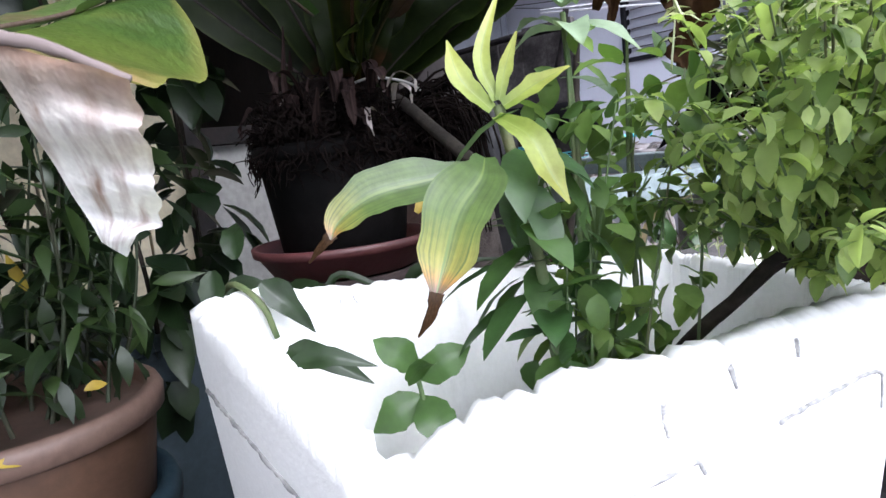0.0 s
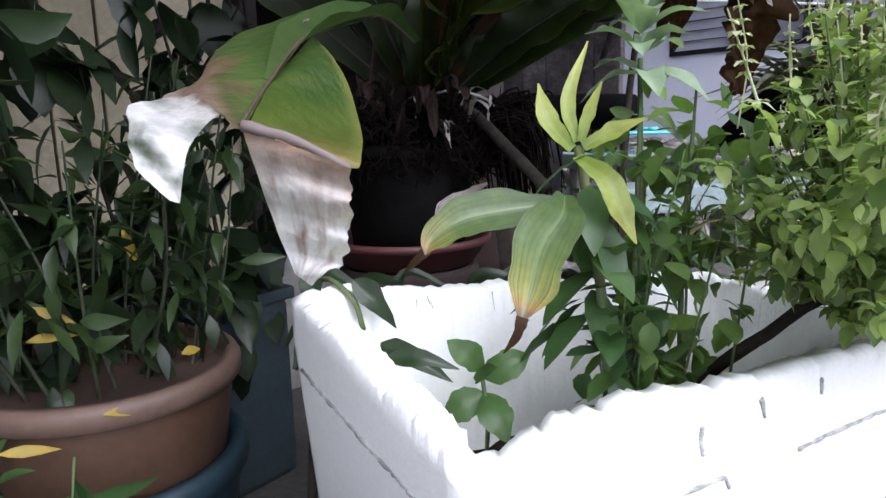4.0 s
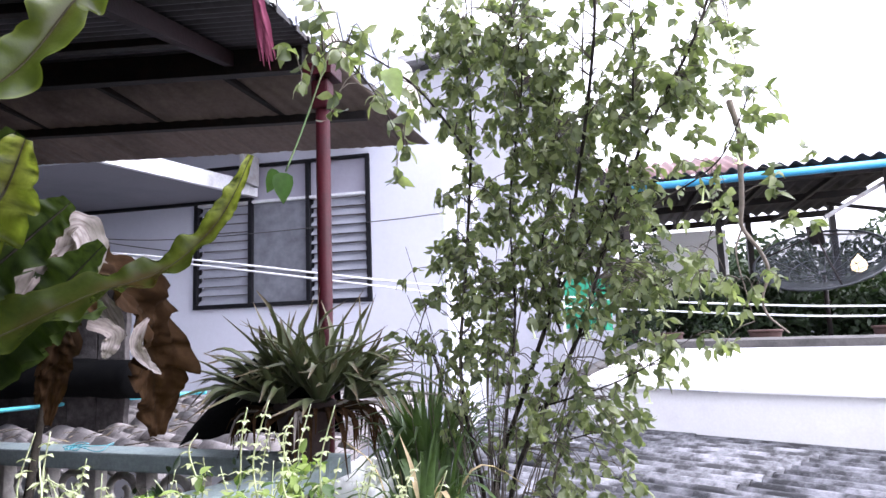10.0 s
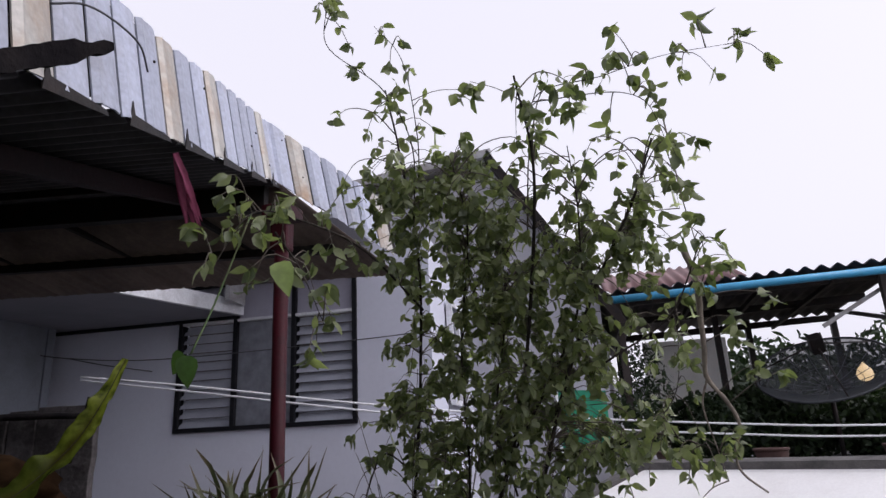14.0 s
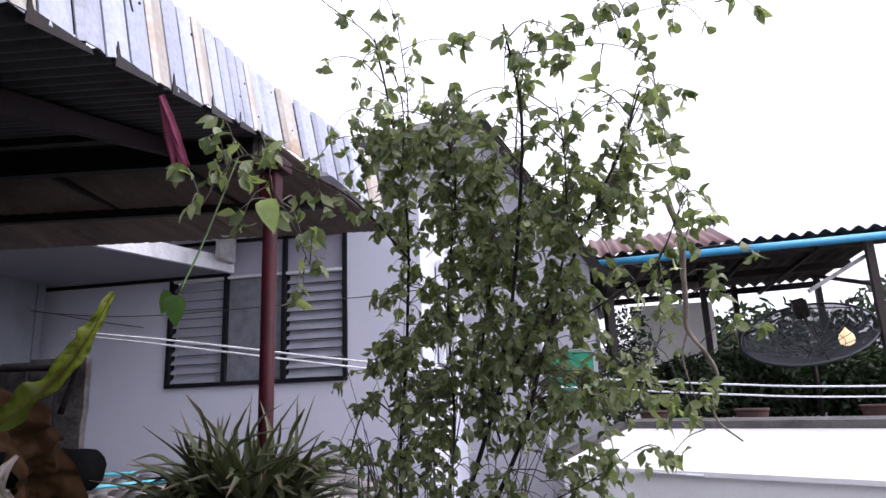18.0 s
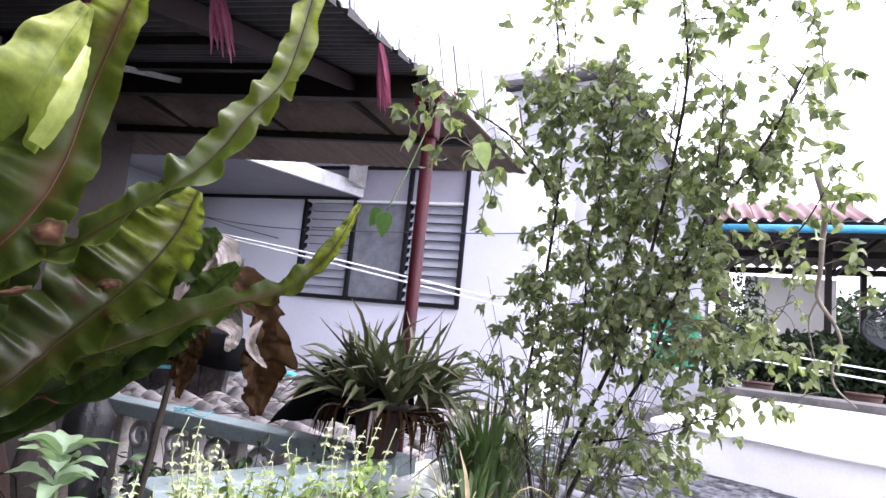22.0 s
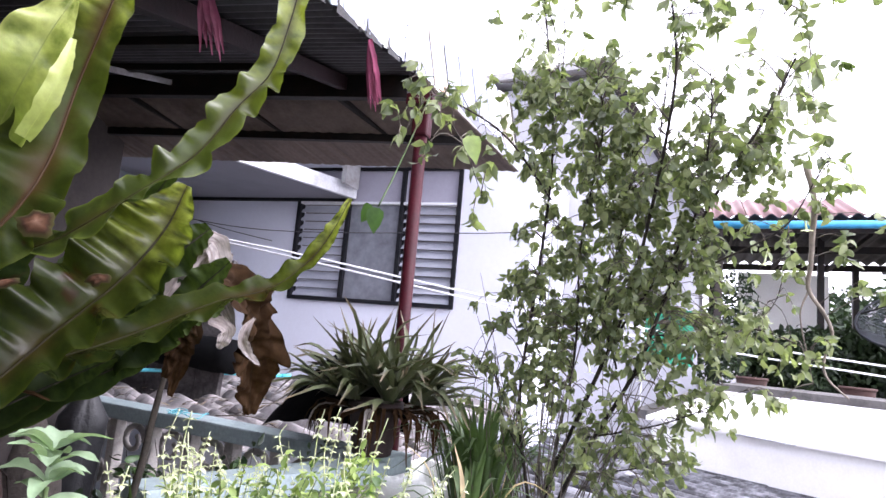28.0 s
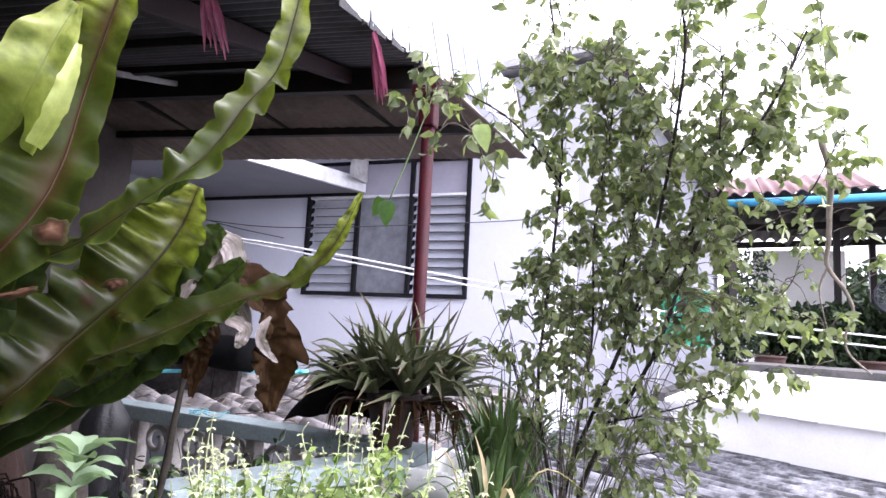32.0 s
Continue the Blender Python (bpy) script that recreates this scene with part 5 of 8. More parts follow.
GOOD = [
    ([HUB, (-0.52, 0.63, 1.62), (-0.37, 0.598, 1.767), (-0.265, 0.613, 1.824), (-0.194, 0.634, 1.879), (-0.141, 0.667, 1.938), (-0.108, 0.686, 2.002), (-0.082, 0.709, 2.056), (-0.065, 0.712, 2.125), (-0.053, 0.713, 2.204)], [0.010, 0.018, 0.022, 0.024, 0.025, 0.025, 0.024, 0.022, 0.019, 0.010], (0.45, -0.55, 0.7), FROND_MAT, 8, 0.28),
    ([HUB, (-0.60, 0.71, 1.56), (-0.482, 0.735, 1.646), (-0.448, 0.812, 1.672), (-0.409, 0.912, 1.717), (-0.345, 0.993, 1.772), (-0.28, 1.062, 1.809), (-0.233, 1.109, 1.871), (-0.204, 1.129, 1.931), (-0.186, 1.149, 1.997)], [0.012, 0.03, 0.043, 0.046, 0.044, 0.036, 0.029, 0.022, 0.015, 0.005], (0.3, -0.5, 0.8), FROND_OLIVE, 7, 0.17),
    ([HUB, (-0.422, 0.561, 1.711), (-0.325, 0.545, 1.784), (-0.288, 0.566, 1.846), (-0.287, 0.594, 1.913), (-0.304, 0.626, 2.013), (-0.288, 0.632, 2.091), (-0.273, 0.637, 2.163), (-0.259, 0.641, 2.243)], [0.012, 0.042, 0.058, 0.060, 0.052, 0.043, 0.038, 0.034, 0.010], (0.75, -0.6, 0.25), FROND_BROAD, 6, 0.20),
    ([HUB, (-0.593, 0.654, 1.656), (-0.523, 0.633, 1.761), (-0.457, 0.612, 1.855), (-0.369, 0.577, 1.920), (-0.296, 0.548, 1.979), (-0.270, 0.551, 2.040), (-0.251, 0.559, 2.089)], [0.012, 0.04, 0.050, 0.056, 0.058, 0.052, 0.038, 0.010], (0.72, -0.6, 0.35), FROND_PALE, 4, 0.12),
    ([HUB, (-0.60, 0.66, 1.54), (-0.429, 0.659, 1.619), (-0.389, 0.727, 1.706), (-0.347, 0.785, 1.788), (-0.320, 0.826, 1.870), (-0.299, 0.835, 1.941)], [0.012, 0.032, 0.045, 0.058, 0.064, 0.052, 0.010], (0.6, -0.6, 0.5), FROND_OLIVE, 7, 0.14),
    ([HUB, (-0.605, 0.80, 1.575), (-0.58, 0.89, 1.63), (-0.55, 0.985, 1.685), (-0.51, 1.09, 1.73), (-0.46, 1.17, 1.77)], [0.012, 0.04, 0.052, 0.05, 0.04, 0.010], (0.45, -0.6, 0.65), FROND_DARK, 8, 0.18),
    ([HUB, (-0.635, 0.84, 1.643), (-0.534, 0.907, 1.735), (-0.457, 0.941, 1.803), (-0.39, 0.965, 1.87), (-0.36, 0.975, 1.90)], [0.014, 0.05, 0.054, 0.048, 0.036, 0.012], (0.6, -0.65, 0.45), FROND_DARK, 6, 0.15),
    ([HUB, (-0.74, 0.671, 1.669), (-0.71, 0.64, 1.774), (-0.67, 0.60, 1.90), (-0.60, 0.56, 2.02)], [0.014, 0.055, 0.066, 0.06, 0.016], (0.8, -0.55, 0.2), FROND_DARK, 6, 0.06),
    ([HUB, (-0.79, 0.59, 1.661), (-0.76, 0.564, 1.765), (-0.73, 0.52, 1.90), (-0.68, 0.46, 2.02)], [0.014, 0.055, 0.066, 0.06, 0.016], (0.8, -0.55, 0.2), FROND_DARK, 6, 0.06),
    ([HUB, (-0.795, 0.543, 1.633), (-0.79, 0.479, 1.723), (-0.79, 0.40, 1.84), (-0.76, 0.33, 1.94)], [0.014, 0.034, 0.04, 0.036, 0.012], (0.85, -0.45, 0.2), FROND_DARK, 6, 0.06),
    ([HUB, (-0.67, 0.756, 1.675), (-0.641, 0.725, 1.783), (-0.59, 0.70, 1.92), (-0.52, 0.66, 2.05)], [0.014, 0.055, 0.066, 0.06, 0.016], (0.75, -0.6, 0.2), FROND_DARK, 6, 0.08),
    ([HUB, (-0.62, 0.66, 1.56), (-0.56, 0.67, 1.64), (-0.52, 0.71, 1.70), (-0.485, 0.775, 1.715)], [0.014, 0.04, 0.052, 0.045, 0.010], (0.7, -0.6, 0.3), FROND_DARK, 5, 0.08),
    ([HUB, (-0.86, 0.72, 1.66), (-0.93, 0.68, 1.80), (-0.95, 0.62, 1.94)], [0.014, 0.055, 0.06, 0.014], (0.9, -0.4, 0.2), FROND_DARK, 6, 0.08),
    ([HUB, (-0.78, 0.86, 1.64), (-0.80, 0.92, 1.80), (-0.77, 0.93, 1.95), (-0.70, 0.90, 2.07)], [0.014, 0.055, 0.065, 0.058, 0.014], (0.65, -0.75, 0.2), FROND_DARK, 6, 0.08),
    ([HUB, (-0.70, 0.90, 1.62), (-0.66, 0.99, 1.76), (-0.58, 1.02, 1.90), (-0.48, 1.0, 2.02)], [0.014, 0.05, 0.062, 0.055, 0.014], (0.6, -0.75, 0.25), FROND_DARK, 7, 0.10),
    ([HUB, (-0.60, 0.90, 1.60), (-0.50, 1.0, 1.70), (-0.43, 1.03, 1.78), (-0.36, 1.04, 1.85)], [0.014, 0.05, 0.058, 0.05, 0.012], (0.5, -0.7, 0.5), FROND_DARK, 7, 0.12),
]
for k, (pts, wd, lean, mat, waves, wave) in enumerate(GOOD):
    front = k < 5
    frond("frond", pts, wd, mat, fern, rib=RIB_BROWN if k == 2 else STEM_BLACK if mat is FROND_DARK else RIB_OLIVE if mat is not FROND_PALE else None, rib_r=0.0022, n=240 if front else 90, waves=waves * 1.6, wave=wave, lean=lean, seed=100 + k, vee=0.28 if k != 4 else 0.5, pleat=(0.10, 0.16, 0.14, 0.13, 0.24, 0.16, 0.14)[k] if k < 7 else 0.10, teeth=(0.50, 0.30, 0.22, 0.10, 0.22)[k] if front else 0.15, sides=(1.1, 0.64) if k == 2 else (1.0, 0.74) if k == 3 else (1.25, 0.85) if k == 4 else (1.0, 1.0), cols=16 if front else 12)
frond("folded_margin", [(-0.237, 0.557, 2.038), (-0.236, 0.549, 1.998), (-0.246, 0.545, 1.958), (-0.272, 0.547, 1.920)], [0.003, 0.008, 0.011, 0.012, 0.009], FOLD_MAT, fern, "margin of a frond folded over, coloured pale as lit", n=40, wave=0.10, waves=3, vee=0.25, seed=12, lean=(0.72, -0.6, 0.35), cols=8)
for centre, sx, sz, sd in (((-0.230, 0.545, 1.827), 0.024, 0.017, 1), ((-0.280, 0.509, 1.816), 0.017, 0.022, 2), ((-0.325, 0.724, 1.783), 0.018, 0.012, 3), ((-0.249, 0.530, 1.759), 0.030, 0.006, 4)):
    # withered, sunken spots with a torn outline
    v, f, al, ac = [], [], [], []
    e1, e2, e3 = Vector((0.64, 0.70, 0.30)), Vector((-0.22, -0.20, 0.95)), Vector((0.72, -0.60, 0.35))
    for i in range(7):
        for j in range(20):
            a, r = 6.2832 * j / 20, i / 6
            r2 = r * (0.8 + 0.45 * noise.noise((math.cos(a) * 1.7, math.sin(a) * 1.7, sd * 3.1)))
            v.append(Vector(centre) + e1 * sx * r2 * math.cos(a) + e2 * sz * r2 * math.sin(a) + e3 * (0.0035 * noise.noise((r2 * 3 * math.cos(a), r2 * 3 * math.sin(a), sd)) - 0.006 * r * r))
            al.append(r)
            ac.append(0.5)
    for i in range(6):
        for j in range(20):
            f.append((i * 20 + j, i * 20 + (j + 1) % 20, i * 20 + 20 + (j + 1) % 20, i * 20 + 20 + j))
    raw("withered_patch", v, f, WITHER_MAT, fern, "brown withered patch with a dark edge", True, {"along": al, "across": ac})
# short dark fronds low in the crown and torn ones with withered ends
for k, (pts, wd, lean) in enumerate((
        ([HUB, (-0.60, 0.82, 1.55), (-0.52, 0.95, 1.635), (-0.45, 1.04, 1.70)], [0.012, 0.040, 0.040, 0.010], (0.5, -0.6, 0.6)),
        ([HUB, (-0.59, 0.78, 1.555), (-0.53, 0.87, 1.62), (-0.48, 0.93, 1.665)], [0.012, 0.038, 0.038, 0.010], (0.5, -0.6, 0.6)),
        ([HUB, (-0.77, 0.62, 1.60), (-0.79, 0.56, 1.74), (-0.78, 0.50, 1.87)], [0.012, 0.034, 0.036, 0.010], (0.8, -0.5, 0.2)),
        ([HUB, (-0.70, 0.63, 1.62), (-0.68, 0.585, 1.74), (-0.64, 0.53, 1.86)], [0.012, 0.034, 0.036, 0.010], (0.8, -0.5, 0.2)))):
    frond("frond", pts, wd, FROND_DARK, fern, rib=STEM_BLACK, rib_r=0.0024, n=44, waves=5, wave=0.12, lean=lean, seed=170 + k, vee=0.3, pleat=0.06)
for k, (pts, wd) in enumerate((
        ([HUB, (-0.62, 0.66, 1.55), (-0.56, 0.645, 1.615), (-0.378, 0.554, 1.617)], [0.012, 0.034, 0.044, 0.020]),
        ([HUB, (-0.66, 0.68, 1.60), (-0.635, 0.66, 1.70), (-0.605, 0.635, 1.775)], [0.012, 0.034, 0.045, 0.034]),
        ([HUB, (-0.63, 0.72, 1.57), (-0.58, 0.72, 1.65), (-0.535, 0.705, 1.715)], [0.012, 0.03, 0.042, 0.030]))):
    frond("torn_frond", pts, wd, TORN_MAT, fern, "short dark frond with a torn withered end", rib=STEM_BLACK, rib_r=0.0022, n=40, waves=4, wave=0.14, lean=(0.75, -0.55, 0.35), seed=190 + k, vee=0.2, pleat=0.06)
frond("stub_frond", [(-0.60, 0.72, 1.56), (-0.52, 0.73, 1.60), (-0.47, 0.75, 1.615), (-0.425, 0.766, 1.607)], [0.02, 0.022, 0.012, 0.004], DEAD_MAT, fern, "brown dried frond stub", n=20, seed=5, waves=3)
# dying broad frond near the foam box, its end dried into two hanging flaps
dying = thing("dying_frond", (-0.45, 0.50, 1.46), "broad green frond drying to brown and white flaps", "frond")


def lofted(name, inner, outer, material, label, bulge, ripple, seed, n=60, cols=14, ragged=0.0):
    """A blade stretched between two edge curves, domed and rippled, with the attributes along and across."""
    ia, oa = curve_through(inner, n), curve_through(outer, n)
    face = Vector((0.72, -0.60, 0.35)).normalized()
    v, f, al, ac = [], [], [], []
    for i in range(n):
        t = i / (n - 1)
        for c in range(cols + 1):
            x = c / cols
            dome = bulge * 4 * x * (1 - x) * math.sin(math.pi * min(1.0, t * 1.15 + 0.08)) * (ia[i] - oa[i]).length
            q = ia[i].lerp(oa[i], x)
            rp = ripple * (0.2 + x) * (math.sin(21 * t + 3.5 * x + seed) + 0.6 * noise.noise((q.x * 55, q.y * 55, q.z * 55 + seed)) + 0.5 * noise.noise((q.x * 130, q.y * 130, q.z * 130 + seed)))
            q = q + face * (dome + rp)
            if ragged:
                q += (oa[i] - ia[i]) * (ragged * x ** 4 * noise.noise((t * 14, seed, 2.2)))
            v.append(q)
            al.append(t)
            ac.append(0.06 + 0.94 * x)
    for i in range(n - 1):
        for c in range(cols):
            a = i * (cols + 1) + c
            f.append((a, a + 1, a + cols + 2, a + cols + 1))
    return raw(name, v, f, material, dying, label, True, {"along": al, "across": ac})


RIB = [(-0.50, 0.54, 1.53), (-0.446, 0.455, 1.542), (-0.373, 0.345, 1.509), (-0.302, 0.277, 1.472), (-0.232, 0.226, 1.447)]
lofted("blade", RIB[1:] + [(-0.244, 0.222, 1.453), (-0.246, 0.209, 1.442), (-0.243, 0.203, 1.428), (-0.244, 0.200, 1.415)],
       [(-0.451, 0.441, 1.539), (-0.45, 0.386, 1.542), (-0.446, 0.323, 1.516), (-0.404, 0.279, 1.485), (-0.361, 0.237, 1.468), (-0.297, 0.198, 1.453), (-0.268, 0.188, 1.435), (-0.247, 0.198, 1.415)], DYING_MAT, "green half drying to a white torn end", 0.06, 0.0036, 3.0, ragged=0.12)
lofted("blade", [RIB[2], RIB[3], (-0.25, 0.24, 1.452), RIB[4]], [(-0.372, 0.346, 1.511), (-0.335, 0.346, 1.482), (-0.309, 0.34, 1.449), (-0.227, 0.286, 1.431), (-0.201, 0.262, 1.427)], DYING_HALF, "green half yellowing towards a brown end", 0.07, 0.0026, 8.0)
frond("neck", RIB[:3] + [RIB[3]], [0.006, 0.013, 0.015, 0.004], DYING_NECK, dying, "furled green neck of the leaf", n=40, wave=0.12, waves=3, vee=0.9, seed=3, lean=(0.5, -0.5, 0.7), cols=10)
lofted("flap", [RIB[4], (-0.240, 0.236, 1.424), (-0.250, 0.248, 1.398), (-0.252, 0.258, 1.372)], [(-0.201, 0.262, 1.427), (-0.212, 0.268, 1.405), (-0.228, 0.274, 1.382), (-0.246, 0.263, 1.366)], FLAP_MAT, "papery white dried flap", 0.10, 0.0032, 5.0, n=44, ragged=0.07)
tube("midrib", [Vector(q) + Vector((0.0012, -0.001, 0.0012)) for q in RIB], 0.0018, RIB_PALE, dying, r1=0.0009, n=30, label="pale brown midrib")
tube("torn_edge", [(-0.414, 0.339, 1.516), (-0.404, 0.342, 1.520), (-0.393, 0.345, 1.519), (-0.380, 0.348, 1.522)], 0.0022, PALE_DEAD, dying, r1=0.0008, n=16, label="pale dry edge of a tear in the leaf", wobble=0.4)
tube("fold", [(-0.231, 0.226, 1.448), (-0.216, 0.243, 1.441), (-0.201, 0.262, 1.428)], 0.0026, PALE_DEAD, dying, r1=0.0016, n=14, label="rolled dry ridge over the flap", wobble=0.25)
# dead brown frond hanging beyond
dead = thing("dead_frond", (-0.56, 1.1, 1.75), "dead brown curled frond hanging from the fern", "frond")
frond("blade", [(-0.50, 1.02, 1.76), (-0.51, 1.10, 1.83), (-0.525, 1.25, 1.83), (-0.56, 1.40, 1.77), (-0.61, 1.50, 1.69), (-0.64, 1.555, 1.60), (-0.655, 1.59, 1.50)], [0.02, 0.034, 0.046, 0.060, 0.064, 0.050, 0.016], DEAD_MAT, dead, n=150, wave=0.34, waves=6, vee=0.6, pleat=0.10, seed=31, lean=(0.7, -0.6, 0.3), teeth=0.30, crumple=0.42)
frond("curl", [(-0.46, 0.985, 1.765), (-0.485, 1.03, 1.83), (-0.53, 1.12, 1.885), (-0.55, 1.20, 1.865), (-0.56, 1.27, 1.80), (-0.57, 1.36, 1.72)], [0.012, 0.034, 0.038, 0.032, 0.028, 0.006], PALE_DEAD, dead, "bleached curled part of the frond", n=60, wave=0.5, waves=5, vee=0.5, crumple=0.5, seed=33, lean=(0.8, -0.5, 0.2))
frond("shred", [(-0.53, 1.147, 1.766), (-0.565, 1.193, 1.717), (-0.60, 1.21, 1.66), (-0.633, 1.222, 1.61)], [0.02, 0.03, 0.02, 0.006], DEAD_MAT, dead, n=24, wave=0.4, waves=5, seed=35, lean=(0.7, -0.6, 0.3))
for pts, wd, sd in (([(-0.475, 0.93, 1.765), (-0.485, 0.97, 1.79), (-0.495, 1.03, 1.83), (-0.485, 1.07, 1.82)], [0.012, 0.038, 0.042, 0.012], 41), ([(-0.485, 1.06, 1.835), (-0.475, 1.09, 1.80), (-0.49, 1.12, 1.76), (-0.51, 1.11, 1.74)], [0.016, 0.024, 0.02, 0.006], 42), ([(-0.485, 1.16, 1.745), (-0.47, 1.20, 1.725), (-0.475, 1.20, 1.70), (-0.485, 1.20, 1.685)], [0.012, 0.016, 0.013, 0.003], 43)):
    frond("crumple", pts, wd, PALE_DEAD, dead, "bleached curled part of the frond", n=26, wave=0.5, waves=4, vee=0.4, seed=sd, lean=(0.7, -0.65, 0.3), cols=8)
for pts, wd, sd, mat in (
        ([(-0.50, 1.09, 1.80), (-0.485, 1.085, 1.845), (-0.475, 1.09, 1.885), (-0.452, 1.10, 1.895), (-0.44, 1.11, 1.865), (-0.445, 1.12, 1.815)], [0.010, 0.024, 0.028, 0.022, 0.024, 0.008], 51, PALE_DEAD),
        ([(-0.52, 1.08, 1.835), (-0.505, 1.09, 1.815), (-0.48, 1.10, 1.80), (-0.455, 1.11, 1.785), (-0.44, 1.12, 1.76)], [0.008, 0.026, 0.030, 0.022, 0.006], 52, DEAD_MAT)):
    frond("crumple", pts, wd, mat, dead, "bleached curled part of the frond" if mat is PALE_DEAD else "dark crumpled part of the frond", n=44, wave=0.45, waves=4.5, vee=0.45, seed=sd, lean=(0.65, -0.7, 0.2), cols=8, pleat=0.15)
frond("roll", [(-0.495, 1.329, 1.754), (-0.495, 1.301, 1.728), (-0.501, 1.303, 1.696), (-0.500, 1.341, 1.664), (-0.499, 1.377, 1.648)], [0.003, 0.010, 0.013, 0.009, 0.002], PALE_DEAD, dead, "pale inner roll of the dead frond", n=40, wave=0.3, waves=3, vee=0.8, seed=61, crumple=0.4, lean=(0.7, -0.6, 0.3))
frond("shred", [(-0.533, 1.163, 1.745), (-0.544, 1.167, 1.698), (-0.570, 1.186, 1.643), (-0.596, 1.208, 1.574)], [0.008, 0.024, 0.020, 0.005], DEAD_MAT, dead, "grey-brown shred hanging down", n=50, wave=0.3, waves=4, vee=0.5, seed=62, crumple=0.6, teeth=0.4, lean=(0.7, -0.6, 0.3))
tube("stalk", [(-0.66, 0.80, 1.50), (-0.60, 0.95, 1.66), (-0.50, 1.02, 1.76)], 0.006, STEM_BLACK, dead, r1=0.004, n=12)

# ---------- dracaena in the foam box ----------
drac = thing("dracaena", (-0.29, 0.59, 1.10), "small dracaena with yellow upper and browning lower leaves", "plant")
tube("stem", [(-0.285, 0.60, 1.09), (-0.29, 0.592, 1.22), (-0.30, 0.592, 1.30), (-0.315, 0.592, 1.37), (-0.328, 0.592, 1.425)], 0.005, STEM_GREEN, drac, n=16)
DR = [
    ([(-0.325, 0.587, 1.429), (-0.336, 0.585, 1.465), (-0.337, 0.615, 1.52)], [0.006, 0.010, 0.001], DRAC_YELLOW),
    ([(-0.328, 0.583, 1.422), (-0.341, 0.564, 1.449), (-0.357, 0.569, 1.482)], [0.007, 0.014, 0.001], DRAC_YELLOW),
    ([(-0.323, 0.588, 1.429), (-0.32, 0.596, 1.455), (-0.313, 0.605, 1.482)], [0.005, 0.008, 0.001], DRAC_YELLOW),
    ([(-0.32, 0.589, 1.424), (-0.301, 0.607, 1.438), (-0.278, 0.624, 1.449)], [0.006, 0.011, 0.001], DRAC_YELLOW),
    ([(-0.318, 0.577, 1.416), (-0.282, 0.572, 1.397), (-0.266, 0.572, 1.37), (-0.252, 0.574, 1.345)], [0.006, 0.017, 0.013, 0.001], DRAC_YELLOW),
    ([(-0.305, 0.545, 1.385), (-0.288, 0.520, 1.372), (-0.28, 0.486, 1.352), (-0.262, 0.452, 1.325), (-0.256, 0.435, 1.305)], [0.008, 0.02, 0.026, 0.019, 0.001], DRAC_GREEN),
    ([(-0.325, 0.555, 1.375), (-0.345, 0.515, 1.372), (-0.362, 0.477, 1.366), (-0.372, 0.452, 1.350), (-0.372, 0.443, 1.338)], [0.008, 0.02, 0.022, 0.012, 0.001], DRAC_GREEN),
]
for k, (pts, wd, mat) in enumerate(DR):
    frond("leaf", pts, [w * (0.78 if mat == DRAC_YELLOW else 0.92) for w in wd], mat, drac, n=24, wave=0.05, waves=2, vee=0.3, seed=300 + k, lean=(0.7, -0.5, 0.5), cols=6)
for pts in ([(-0.2565, 0.438, 1.309), (-0.255, 0.430, 1.297), (-0.262, 0.424, 1.284)], [(-0.372, 0.446, 1.342), (-0.378, 0.438, 1.333), (-0.388, 0.432, 1.322)]):
    frond("dry_tip", pts, [0.005, 0.0035, 0.0006], DEAD_MAT, drac, "withered brown leaf tip", n=10, wave=0.2, waves=2, seed=9, lean=(0.7, -0.5, 0.5), cols=4)
v, f = [], []
rr = random.Random(41)
for k in range(22):
    z = rr.uniform(1.24, 1.42)
    a = rr.uniform(0, 6.283)
    leaf_into(v, f, (-0.31 + rr.uniform(-0.01, 0.01), 0.59 + rr.uniform(-0.01, 0.01), z), (math.cos(a), math.sin(a), rr.uniform(-0.6, 0.2)), (0, 0, 1), rr.uniform(0.05, 0.085), rr.uniform(0.022, 0.034), "oval", 0.5, 0.15)
tagged(raw("lower_leaves", v, f, LEAF_MID, drac), kind="stuff")

# ---------- creeper and seedling in the foam box ----------
seedling = thing("seedling", (-0.385, 0.515, 1.09), "seedling with five rounded green leaves in the foam box", "plant")
S0 = Vector((-0.372, 0.512, 1.108))
tube("stem", [S0, S0 + Vector((0.004, 0, 0.06)), S0 + Vector((-0.004, -0.002, 0.115))], 0.0022, STEM_GREEN, seedling, n=10)
for k, (dx, dy, dz, ln, up) in enumerate(((0.7, -0.55, 0.75, 0.045, 0.10), (-0.55, -0.6, 0.65, 0.045, 0.11), (0.45, 0.75, 0.4, 0.05, 0.10), (-0.4, -0.8, -0.45, 0.05, 0.085), (0.75, -0.1, -0.75, 0.052, 0.085))):
    h = Vector((dx, dy, dz)).normalized()
    b_ = S0 + Vector((0, 0, up))
    w_ = ln * 0.31
    frond("leaf", [b_, b_ + h * ln * 0.5 + Vector((0.004, -0.004, 0.003)), b_ + h * ln], [w_ * q for q in (0.1, 0.62, 0.93, 1.0, 0.92, 0.7, 0.4, 0.04)], LEAF_MID, seedling, n=18, wave=0.05, waves=1.7, vee=0.22, seed=k, lean=(0.75, -0.5, 0.5), cols=6)
creeper = thing("creeper", (-0.50, 0.42, 1.28), "dark green creeper trailing over the foam rim", "plant")
tube("stem", [(-0.545, 0.42, 1.27), (-0.50, 0.42, 1.30), (-0.46, 0.425, 1.285), (-0.455, 0.432, 1.255)], 0.0028, STEM_GREEN, creeper, n=14)
